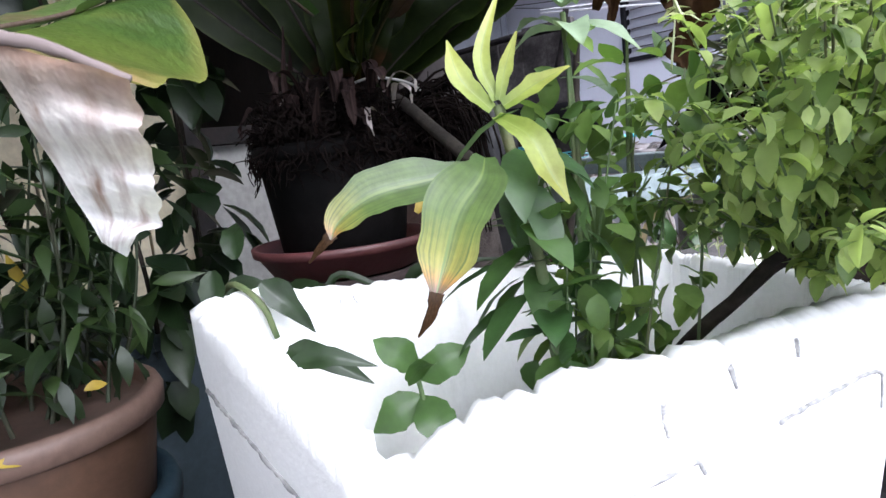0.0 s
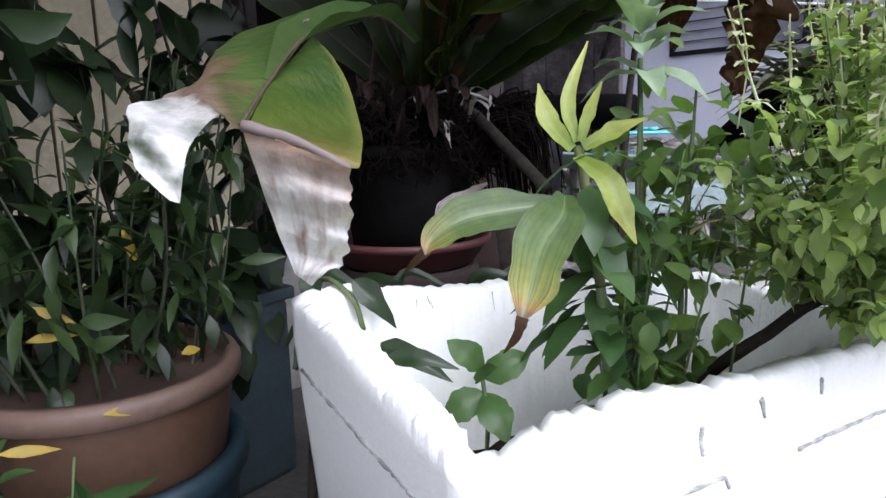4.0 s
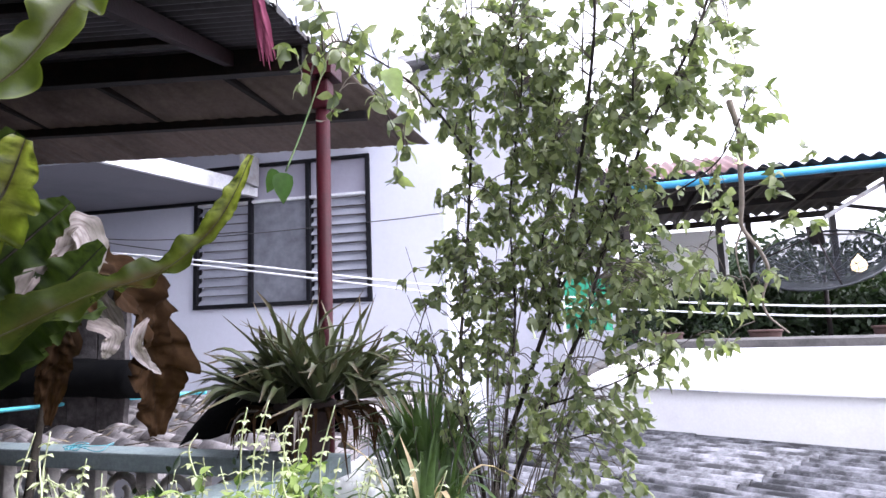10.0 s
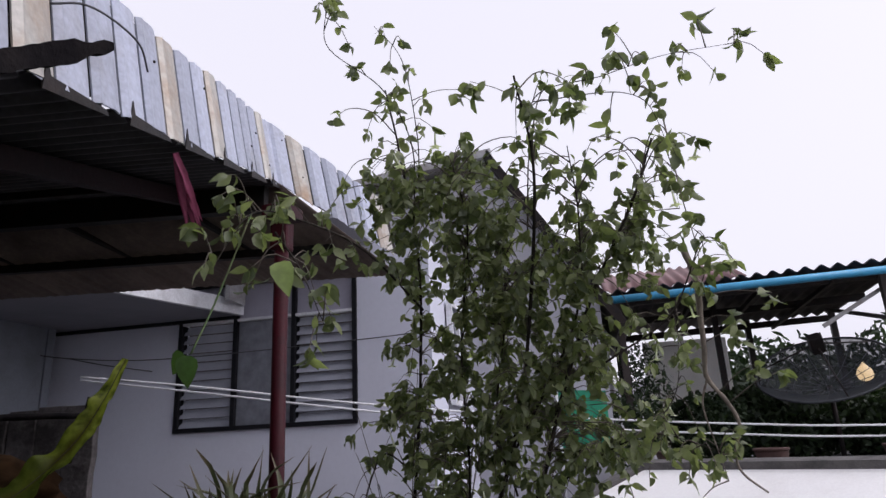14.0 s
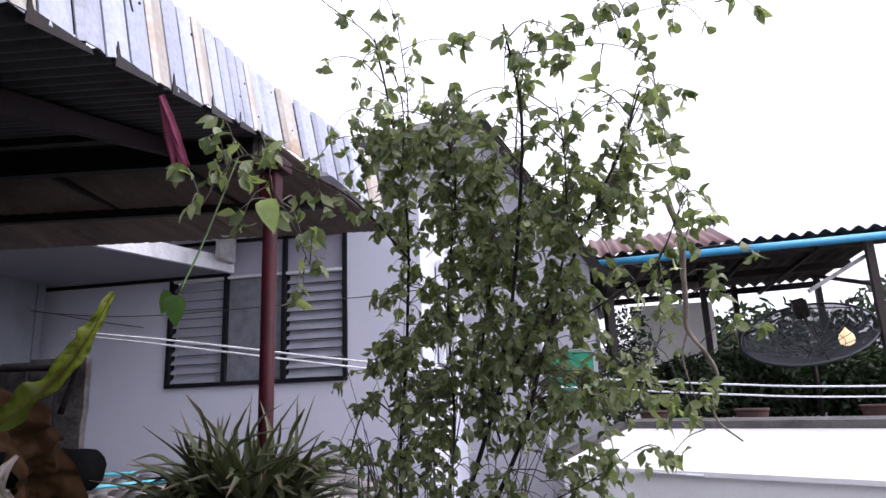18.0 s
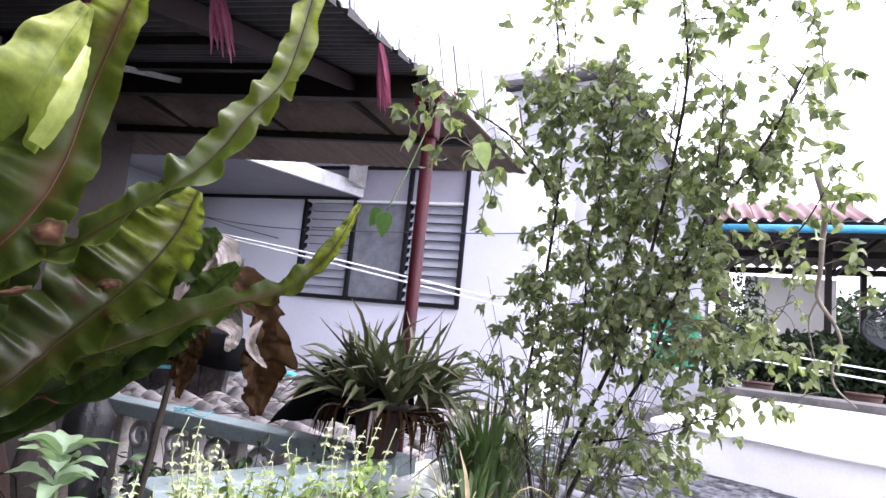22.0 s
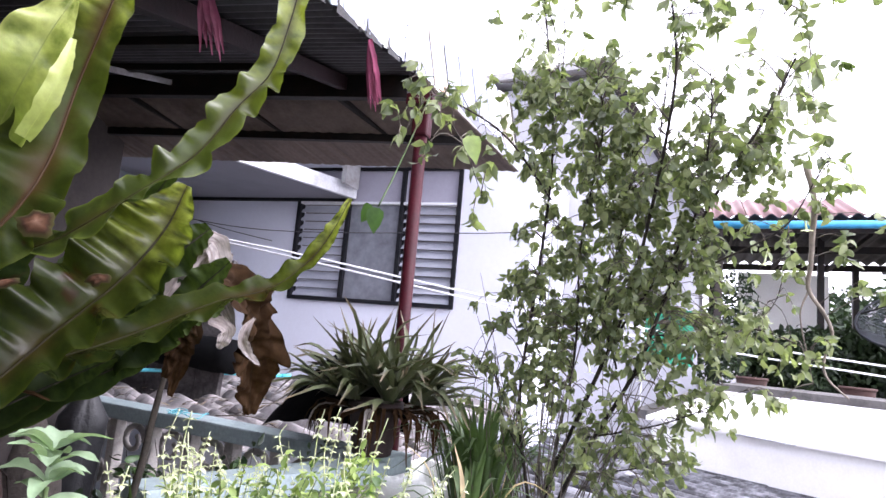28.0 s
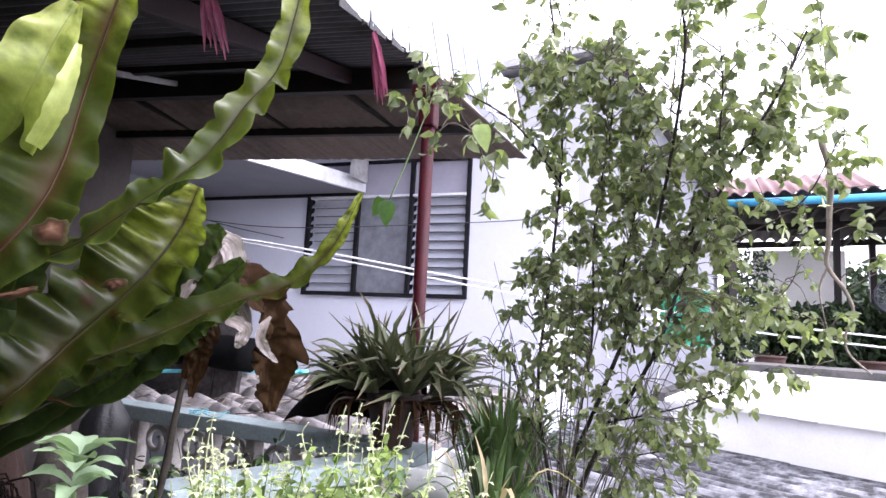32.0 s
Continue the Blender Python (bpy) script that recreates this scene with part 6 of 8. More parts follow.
for b_, h_, ln, w_ in (((-0.465, 0.43, 1.302), (0.35, 0.4, -0.65), 0.062, 0.024), ((-0.50, 0.405, 1.315), (0.1, -0.05, -1), 0.058, 0.022), ((-0.39, 0.405, 1.262), (0.75, 0.45, -0.35), 0.07, 0.02), ((-0.36, 0.39, 1.262), (0.7, 0.65, -0.12), 0.06, 0.016), ((-0.505, 0.43, 1.32), (-0.5, 0.3, 0.4), 0.05, 0.022)):
    b_, h_ = Vector(b_), Vector(h_).normalized()
    frond("leaf", [b_, b_ + h_ * ln * 0.5 + Vector((0.003, -0.003, 0.006)), b_ + h_ * ln], [w_ * 0.5 * q for q in (0.3, 0.95, 1.0, 0.85, 0.62, 0.36, 0.03)], LEAF_DARK, creeper, n=18, wave=0.08, waves=1.5, vee=0.35, seed=int(ln * 1000), lean=(0.6, -0.6, 0.6), cols=6)


# ---------- leafy plants ----------
def bushy(name, label, stems, mat, stem_mat, leaf_len, leaf_w, per_stem, shape, droop, seed, category="plant", twig=0.05, up=0.2, extra=None, stem_r=0.004, group=""):
    """Stems with twigs that bear leaves on either side. stems: lists of points."""
    rg_ = random.Random(seed)
    t = thing(name, stems[0][0], label, category, group)
    lv, lf = [], []
    for s in stems:
        line = curve_through(s, 26)
        v, f = tube_data(line, stem_r, stem_r * 0.35, 6, wobble=0.1, rng=rg_)
        raw("stem", v, f, stem_mat, t)
        for k in range(per_stem):
            i = int(len(line) * (0.25 + 0.75 * rg_.random()) * 0.999)
            p = line[i]
            d = rand_dir(rg_, up)
            q = p + d * twig * rg_.uniform(0.2, 1.0)
            for m in range(rg_.choice((1, 2, 2, 3))):
                h = rand_dir(rg_, 0.1) * 0.8 + d * 0.6 + Vector((0, 0, -droop))
                leaf_into(lv, lf, q + rand_dir(rg_) * 0.008, h, (0, 0, 1) if rg_.random() < 0.75 else rand_dir(rg_), leaf_len * rg_.uniform(0.55, 1.2), leaf_w * rg_.uniform(0.6, 1.15), shape, rg_.uniform(0.1, 0.7), rg_.uniform(0.05, 0.4), rg_.uniform(-0.4, 0.4))
    tagged(raw("leaves", lv, lf, mat, t), kind="stuff")
    return t


# basil: woody trunk in the box, many green shoots
rb = random.Random(77)
B0 = Vector((-0.335, 0.80, 1.085))
basil = thing("basil_bush", B0, "bushy green holy basil with pale flower spikes", "shrub")
tube("trunk", [B0, (-0.29, 0.80, 1.16), (-0.22, 0.79, 1.23), (-0.16, 0.80, 1.30), (-0.10, 0.84, 1.36)], 0.0085, STEM_BLACK, basil, r1=0.005, n=18, wobble=0.08, seed=3)
tube("trunk", [(-0.25, 0.80, 1.20), (-0.19, 0.86, 1.26), (-0.10, 0.95, 1.30), (0.0, 1.02, 1.34)], 0.006, STEM_BLACK, basil, r1=0.003, n=14, wobble=0.08, seed=4)
tube("trunk", [(-0.16, 0.80, 1.30), (-0.10, 0.74, 1.38), (-0.02, 0.70, 1.45)], 0.005, STEM_BLACK, basil, r1=0.003, n=12, wobble=0.08, seed=5)
lv, lf = [], []
sv, sf = [], []
shoots = []
for k in range(330):
    while True:
        c = Vector((rb.uniform(-1, 1), rb.uniform(-1, 1), rb.uniform(-1, 1)))
        if 0.15 < c.length < 1:
            break
    tip = Vector((-0.04, 0.81, 1.415)) + Vector((c.x * 0.235, c.y * 0.32, c.z * 0.165))
    tip.z += 0.10 * (tip.x + 0.1)
    root = Vector((-0.11, 0.81, 1.34)) + Vector((c.x * 0.08, c.y * 0.12, c.z * 0.06))
    mid = (root + tip) / 2 + Vector((0, 0, -0.015))
    line = curve_through([root, mid, tip], 9)
    tube_data(line, 0.0014, 0.0006, 5, sv, sf)
    shoots.append((tip, (tip - mid).normalized()))
    for i in range(1, 9):
        side = rand_dir(rb, 0.05)
        for s_ in (1, -1):
            h = side * s_ + (line[i] - line[i - 1]).normalized() * 0.5 + Vector((0, 0, -0.15))
            leaf_into(lv, lf, line[i], h, (0, 0, 1), rb.uniform(0.011, 0.027), rb.uniform(0.007, 0.0155), "oval", rb.uniform(0.2, 0.9), rb.uniform(0.1, 0.45), rb.uniform(-0.3, 0.3))
for tip, d in shoots:
    for k in range(7):
        h = rand_dir(rb, 0.1) + d * 0.5
        leaf_into(lv, lf, tip + rand_dir(rb) * 0.008 - d * 0.006 * k, h, (0, 0, 1), rb.uniform(0.009, 0.017), rb.uniform(0.006, 0.011), "oval", rb.uniform(0.1, 0.6), 0.2, rb.uniform(-0.3, 0.3))
tagged(raw("twig_mass", sv, sf, STEM_GREEN, basil), kind="stuff")
tagged(raw("leaves", lv, lf, LEAF_BASIL, basil), kind="stuff")


def spike(base, top, parent, seed, mat=None):
    """A flower spike: a thin stalk with rings of small pale bracts."""
    rs = random.Random(seed)
    base, top = Vector(base), Vector(top)
    line = curve_through([base, (base + top) / 2 + rand_dir(rs) * 0.013, top], 14)
    v, f = tube_data(line, 0.0011, 0.0006, 4)
    n = max(5, int((top - base).length / 0.0125))
    for k in range(n):
        t = 0.12 + 0.88 * k / n
        p = line[min(13, int(13 * t))].lerp(line[min(13, int(13 * t) + 1)], 13 * t % 1.0)
        if rs.random() < 0.2:
            continue
        for j in range(rs.choice((3, 4, 5, 5))):
            a = 6.283 * j / 5 + k
            leaf_into(v, f, p, (math.cos(a), math.sin(a), rs.uniform(-0.2, 0.35)), (0, 0, 1), rs.uniform(0.0085, 0.0135) * (1.2 - 0.6 * t), 0.0065, "small", 0.3, 0.3)
    return raw("flower_spike", v, f, mat or SPIKE_MAT, parent)


rs = random.Random(9)
tops = sorted(shoots, key=lambda s: -s[0].z)[1:150:2]
for k, (tip, d) in enumerate(tops):
    spike(tip - d * 0.01, tip + Vector((rs.uniform(-0.02, 0.02), rs.uniform(-0.02, 0.02), rs.uniform(0.03, 0.11))), basil, 400 + k)
for k in range(12):
    b_ = Vector((rs.uniform(-0.30, -0.08), rs.uniform(0.62, 1.05), rs.uniform(1.40, 1.47)))
    spike(b_, b_ + Vector((rs.uniform(-0.02, 0.02), rs.uniform(-0.02, 0.02), rs.uniform(0.08, 0.14))), basil, 500 + k)

bushy("mint_plant", "pale green variegated leafy herb among the basil", [[(-0.30, 0.66, 1.09), (-0.32, 0.68, 1.3), (-0.34, 0.71, 1.50)], [(-0.27, 0.70, 1.09), (-0.29, 0.72, 1.3), (-0.30, 0.75, 1.48)]], LEAF_PALE, STEM_GREEN, 0.075, 0.028, 1, "lance", 0.25, 61, "herb", 0.01)
mint = thing("pale_rosette", (-0.345, 0.715, 1.50), "whitish green rosette of lance leaves above the dracaena", "herb")
rr = random.Random(62)
tube("stem", [(-0.30, 0.67, 1.09), (-0.32, 0.69, 1.3), (-0.345, 0.715, 1.51)], 0.003, STEM_GREEN, mint, n=12)
for k in range(19):
    a = k * 2.4 + rr.uniform(-0.5, 0.5)
    tier = k // 5
    b_ = Vector((-0.345, 0.715, 1.555 - 0.02 * tier))
    h = Vector((math.cos(a), math.sin(a), 0.6 - 0.2 * tier + rr.uniform(-0.35, 0.3))).normalized()
    ln, w_ = rr.uniform(0.045, 0.082), rr.uniform(0.011, 0.018)
    frond("leaf", [b_, b_ + h * ln * 0.5 + Vector((0, 0, 0.007)), b_ + h * ln + Vector((0, 0, -0.008))], [w_ * q for q in (0.08, 0.6, 0.95, 1.0, 0.8, 0.5, 0.04)], LEAF_PALE, mint, n=16, wave=0.10, waves=2, vee=0.3, seed=k, lean=(rr.uniform(-0.4, 0.4), rr.uniform(-0.4, 0.4), 1), cols=6)
bushy("leafy_herb", "mid-green herb filling the middle of the foam box", [[(-0.30, 0.62, 1.09), (-0.28, 0.63, 1.25), (-0.26, 0.66, 1.42)], [(-0.27, 0.66, 1.09), (-0.25, 0.68, 1.25), (-0.23, 0.72, 1.44)], [(-0.32, 0.68, 1.09), (-0.30, 0.70, 1.22), (-0.29, 0.74, 1.40)], [(-0.26, 0.60, 1.09), (-0.265, 0.605, 1.2), (-0.26, 0.61, 1.33)], [(-0.30, 0.69, 1.09), (-0.325, 0.70, 1.34), (-0.34, 0.71, 1.46)], [(-0.28, 0.72, 1.09), (-0.29, 0.73, 1.34), (-0.30, 0.75, 1.45)], [(-0.25, 0.74, 1.09), (-0.24, 0.76, 1.30), (-0.235, 0.78, 1.44)]], LEAF_HERB, STEM_GREEN, 0.037, 0.021, 21, "oval", 0.2, 63, "herb", 0.045, stem_r=0.002)
bushy("leafy_sprig", "thin stem with rounded drooping leaves in the foam box", [[(-0.285, 0.585, 1.09), (-0.275, 0.585, 1.2), (-0.27, 0.59, 1.31)], [(-0.30, 0.61, 1.09), (-0.29, 0.615, 1.19), (-0.285, 0.62, 1.28)]], LEAF_MID, STEM_GREEN, 0.045, 0.026, 14, "oval", 0.35, 64, "herb", 0.03, stem_r=0.002)

# plant in the terracotta pot: narrow leaves, some yellow
rp = random.Random(91)
stems = []
for k in range(22):
    a = rp.uniform(0, 6.283)
    r = 0.10 * math.sqrt(rp.random())
    p = Vector((-0.80 + r * math.cos(a), 0.28 + r * math.sin(a), 1.13))
    stems.append([p, p + Vector((0.03 * math.cos(a) + 0.025 * math.sin(5.1 * k), 0.03 * math.sin(a) + 0.025 * math.cos(7.7 * k), 0.14)), p + Vector((0.07 * math.cos(a) + 0.01, 0.07 * math.sin(a), rp.uniform(0.22, 0.42)))])
bushy("potted_plant", "tangled narrow-leaved plant in the terracotta pot", stems, LEAF_POT, STEM_DIM, 0.06, 0.017, 12, "lance", 0.35, 92, "plant", 0.03, stem_r=0.0028)
yl = thing("yellow_leaves", (-0.72, 0.30, 1.22), "a few yellowed leaves caught in the potted plant", "leaves")
for k, (b_, h_, ln) in enumerate((((-0.735, 0.30, 1.34), (0.25, 0.15, -1), 0.06), ((-0.72, 0.20, 1.27), (0.6, 0.5, -0.2), 0.06), ((-0.70, 0.19, 1.24), (0.5, 0.8, 0.25), 0.055), ((-0.645, 0.24, 1.165), (0.2, 1, 0.02), 0.06), ((-0.74, 0.17, 1.29), (0.3, -0.3, -1), 0.06), ((-0.67, 0.33, 1.20), (0.1, 1, 0.3), 0.03), ((-0.655, 0.15, 1.15), (0.5, 0.7, 0.1), 0.06))):
    v, f = [], []
    leaf_into(v, f, b_, h_, (0.7, -0.4, 0.5), ln * 0.9, 0.012, "lance", 0.6, 0.35)
    raw("leaf", v, f, LEAF_YELLOW, yl)
# dark oval-leaved shrub against the cream wall
st = []
for k in range(9):
    p = Vector((-1.0 + rp.uniform(-0.12, 0.12), 0.30 + rp.uniform(-0.25, 0.28), 0.82))
    st.append([p, p + Vector((rp.uniform(-0.05, 0.08), rp.uniform(-0.08, 0.08), 0.45)), p + Vector((rp.uniform(-0.06, 0.16), rp.uniform(-0.15, 0.15), rp.uniform(0.8, 1.1)))])
bushy("dark_shrub", "dark shaded shrub with oval leaves before the cream wall", st, LEAF_DARK, STEM_BLACK, 0.105, 0.058, 36, "oval", 0.6, 93, "shrub", 0.07, stem_r=0.005)

# trailing sprigs over the stacked pots
spr = [[(-0.70, 0.15, 1.13), (-0.655, 0.125, 1.10), (-0.63, 0.12, 1.02)], [(-0.69, 0.22, 1.13), (-0.635, 0.20, 1.08), (-0.615, 0.19, 1.03)], [(-0.76, 0.12, 1.14), (-0.72, 0.085, 1.09), (-0.70, 0.07, 1.02)]]
bushy("trailing_sprig", "green leafy sprigs trailing over the blue pot", spr, LEAF_MID, STEM_GREEN, 0.055, 0.022, 7, "lance", 0.4, 95, "plant", 0.02, stem_r=0.0018)

dry_bits = thing("dried_leaf", (-0.47, 0.60, 1.36), "pale curled dry leaf with an orange base behind the dracaena", "leaf")
frond("blade", [(-0.44, 0.585, 1.385), (-0.462, 0.573, 1.372), (-0.475, 0.556, 1.362), (-0.482, 0.548, 1.348)], [0.002, 0.006, 0.007, 0.002], PALE_DEAD, dry_bits, n=18, wave=0.3, waves=3, seed=3, lean=(0.6, -0.6, 0.5), cols=6)
frond("base", [(-0.435, 0.63, 1.36), (-0.45, 0.615, 1.352), (-0.455, 0.60, 1.336)], [0.004, 0.010, 0.003], LEAF_YELLOW, dry_bits, "orange-yellow withered leaf base", n=14, wave=0.2, waves=2, seed=4, lean=(0.6, -0.6, 0.5), cols=6)

low_weed = thing("low_strap_weed", (-0.60, 0.47, 1.10), "dark green strap leaves lying against the red bowl", "plant")
rw = random.Random(17)
for k in range(26):
    b_ = Vector((-0.66 + 0.0077 * k, 0.45 + 0.0085 * k, 1.20 + rw.uniform(-0.05, 0.01)))
    mid = b_ + Vector((rw.uniform(-0.01, 0.03), rw.uniform(0.0, 0.03), 0.05 + rw.uniform(-0.02, 0.02)))
    tip = mid + Vector((rw.uniform(0.03, 0.07), rw.uniform(0.03, 0.08), rw.uniform(-0.035, 0.01)))
    frond("leaf", [b_, mid, tip], [0.004, rw.uniform(0.006, 0.013), 0.001], LEAF_DARK, low_weed, n=14, wave=0.06, waves=2, seed=k, lean=(0.4, -0.5, 0.8), cols=4)
tube("stem", [(-0.64, 0.455, 0.80), (-0.63, 0.46, 1.0), (-0.62, 0.475, 1.205)], 0.006, STEM_BLACK, low_weed, n=8)


# ---------- balustrade, aloe and neighbours ----------
RA, RB, RC = Vector((-2.45, 2.76, 0)), Vector((-0.60, 2.44, 0)), Vector((-0.93, 1.60, 0))
bal = thing("balustrade", (RB.x, RB.y, 0.4), "pale green concrete balustrade with moulded scroll blocks", "balustrade")


def rail_run(a, b, z):
    d = b - a
    ang = math.degrees(math.atan2(d.y, d.x))
    m = (a + b) / 2
    part("rail", boxed((m.x, m.y, z - 0.035), (d.length + 0.14, 0.15, 0.07), turn(ang), 0.008), RAIL_GREEN, bal)
    part("bottom_rail", boxed((m.x, m.y, z - 0.50), (d.length + 0.1, 0.10, 0.06), turn(ang), 0.006), RAIL_GREEN, bal)
    u = d.normalized()
    w = Vector((-u.y, u.x, 0))
    n = max(2, int(d.length / 0.26))
    for k in range(n + 1):
        p = a + d * (k / n)
        part("post", boxed((p.x, p.y, z - 0.27), (0.055, 0.06, 0.40), turn(ang), 0.006), BALUSTER, bal)
    for k in range(n):
        c = a + d * ((k + 0.5) / n)
        for s_, zz in ((1, z - 0.165), (-1, z - 0.355)):
            pts = [c + u * (s_ * 0.085 * math.cos(t)) * (1 - 0.09 * t) + Vector((0, 0, zz + 0.078 * math.sin(t) * (1 - 0.09 * t))) for t in [i * 0.45 for i in range(17)]]
            v, f = tube_data(pts, 0.017, 0.012, 7)
            raw("scroll", v, f, BALUSTER, bal)


rail_run(RA, RB, 1.30)
rail_run(RB + Vector((-0.05, -0.12, 0)), RC, 1.28)

AC = Vector((-0.63, 2.36, 1.30))
pot("flower_pot", tuple(AC), 0.10, 0.20, OLD_CLAY, OLD_CLAY, "old clay pot on the balustrade corner holding an aloe", 0.035, 0.74, 0.02)
aloe = thing("aloe", AC + Vector((0, 0, 0.18)), "large spiky grey-green aloe clump with dry lower leaves", "plant")
ra = random.Random(55)
ab = AC + Vector((0.02, -0.02, 0.17))
rosettes = [(0.0, 0.0, 0.12)] + [(0.105 * math.cos(a), 0.085 * math.sin(a), 0.085) for a in (0.2, 1.1, 2.1, 3.0, 3.9, 4.8, 5.6)] + [(0.175 * math.cos(a), 0.11 * math.sin(a), 0.035) for a in (-0.3, 0.5, 2.6, 3.5, 4.3, 5.2)]
for rx_, ry_, rz_ in rosettes:
    side = Vector((rx_, ry_, 0)) * 5.5
    for k in range(14):
        a = ra.uniform(0, 6.283)
        el = ra.uniform(0.05, 1.0)
        ln = ra.uniform(0.14, 0.37)
        d = Vector((math.cos(a) * math.cos(el * 1.4), math.sin(a) * math.cos(el * 1.4), math.sin(el * 1.4))) + side * 0.8
        d.z = max(d.z, 0.05)
        d.normalize()
        b_ = ab + Vector((rx_, ry_, rz_)) + Vector((math.cos(a), math.sin(a), 0)) * 0.015
        flat = math.sqrt(d.x * d.x + d.y * d.y)
        bend = rand_dir(ra) * (0.10 * ln)
        mid = b_ + d * ln * 0.5 + Vector((0, 0, 0.012)) + bend
        tip = b_ + d * ln + Vector((0, 0, -0.085 * flat + 0.02)) - bend * 0.6
        v, f, at_, line = frond_data([b_, mid, tip], [0.019, 0.014, 0.0008], n=9, wave=0.0, vee=0.6, seed=k, cols=2, lean=(0.2, -0.2, 1) if flat > 0.3 else (d.x, d.y, 0.3))
        raw("leaf", v, f, ALOE_MAT, aloe, "", True, at_)
for k in range(95):
    a = ra.uniform(0, 6.283)
    d = Vector((math.cos(a), math.sin(a) * 0.7, 0))
    b_ = ab + d * 0.12
    mid = b_ + d * ra.uniform(0.06, 0.14) + Vector((0, 0, ra.uniform(-0.03, 0.02)))
    tip = mid + d * ra.uniform(-0.01, 0.06) + Vector((0, 0, -ra.uniform(0.03, 0.17)))
    v, f, at_, line = frond_data([b_, mid, tip], [0.010, 0.007, 0.001], n=9, wave=0.1, vee=0.5, seed=k, cols=2, lean=(0.2, -0.2, 1))
    raw("dry_leaf", v, f, DEAD_MAT if k % 9 else PALE_DEAD, aloe, "dry brown leaf", True, at_)

# black folded plastic sheet behind the aloe pot
bagp = thing("plastic_sheet", (-0.95, 2.55, 1.30), "black crumpled plastic sheet folded on the balustrade", "plastic sheet")
v, f = [], []
nx, ny = 16, 10
for i in range(nx + 1):
    for j in range(ny + 1):
        s_, t_ = i / nx, j / ny
        x = -1.28 + 0.68 * s_
        y = 2.66 - 0.12 * s_ + 0.16 * t_
        h = (0.05 + 0.36 * min(1, s_ * 2.1)) * math.sin(math.pi * min(1, t_ * 0.9 + 0.06)) * (1 - 0.25 * s_)
        h += 0.018 * noise.noise((x * 12, y * 12, 2)) + 0.008 * noise.noise((x * 30, y * 30, 5))
        v.append((x, y - 0.05, 1.305 + max(0, h)))
for i in range(nx):
    for j in range(ny):
        a = i * (ny + 1) + j
        f.append((a, a + 1, a + ny + 2, a + ny + 1))
raw("sheet", v, f, BLACK_SHEET, bagp)
# long rolled tarpaulin and weathered pile on the tiles
rolled = thing("tarpaulin_roll", (-3.1, 4.0, 1.4), "black rolled tarpaulin lying on the tiled roof", "tarpaulin")
tube("roll", [(-3.75, 3.98, 1.50), (-3.3, 4.0, 1.53), (-2.9, 4.02, 1.52), (-2.50, 4.0, 1.50)], 0.125, BLACK_SHEET, rolled, n=18, seg=16, wobble=0.05, seed=4)
pile = thing("timber_panel", (-3.6, 4.1, 1.2), "weathered grey-brown timber panel standing on the tiled roof", "panel")
for k in range(9):
    # upright planks with split, uneven tops
    x0_ = -4.62 + 0.222 * k
    rg2 = random.Random(640 + k)
    top_z = 2.20 - 0.016 * (8 - k) * 0.3 + rg2.uniform(-0.02, 0.015)
    bm = boxed((x0_ + 0.109, 4.06 + rg2.uniform(-0.006, 0.006), (1.14 + top_z) / 2), (0.214, 0.05, top_z - 1.14), None, 0.006)
    bmesh.ops.subdivide_edges(bm, edges=[e for e in bm.edges if e.calc_length() > 0.3], cuts=9)
    for w_ in bm.verts:
        w_.co.x += 0.012 * noise.noise((w_.co.x * 3, k * 2.0, w_.co.z * 6))
        w_.co.y += 0.014 * noise.noise((w_.co.x * 9, k * 3.0, w_.co.z * 5))
    part("plank", bm, OLD_TIMBER, pile)
tube("crossbar", [(-4.3, 3.98, 2.13), (-3.3, 3.98, 2.15), (-2.62, 3.98, 2.13)], 0.026, ROT_WOOD, pile, r1=0.02, n=12, wobble=0.12, seed=7)
tube("stub", [(-2.60, 3.95, 2.24), (-2.64, 3.96, 2.08), (-2.74, 3.98, 1.85)], 0.02, ROT_WOOD, pile, n=8, wobble=0.1, seed=8)
for nm, a, b, mt in (("blue_pipe", (-2.46, 4.72, 1.36), (-3.75, 3.35, 1.32), TEAL_PIPE), ("blue_pipe", (-2.95, 5.08, 1.38), (-3.9, 4.7, 1.36), TEAL_PIPE)):
    pp = thing("water_pipe", a, "turquoise plastic water pipe lying on the tiles", "pipe", "pipes on the tiled roof")
    tube("pipe", [a, ((a[0] + b[0]) / 2, (a[1] + b[1]) / 2, (a[2] + b[2]) / 2 + 0.012), b], 0.014, mt, pp, n=10, seg=10)
    tube("socket", [a, (a[0] - 0.05, a[1] - 0.055, a[2])], 0.018, mt, pp, seg=10)
# litter of dry leaves and twigs on the tiles
lit = thing("leaf_litter", (-2.0, 4.2, 1.2), "dry twigs and leaf litter scattered over the tiles", "litter")
v, f = [], []
rl = random.Random(71)
for k in range(90):
    x, y = rl.uniform(-3.4, -1.0), rl.uniform(2.9, 5.8)
    z = 1.165 + (y - 2.75) * 0.035
    leaf_into(v, f, (x, y, z + 0.012), (rl.uniform(-1, 1), rl.uniform(-1, 1), 0.1), (0, 0, 1), rl.uniform(0.04, 0.11), rl.uniform(0.015, 0.04), "lance", rl.uniform(-0.4, 0.6), 0.3)
raw("leaves", v, f, LEAF_LITTER, lit)
v, f = [], []
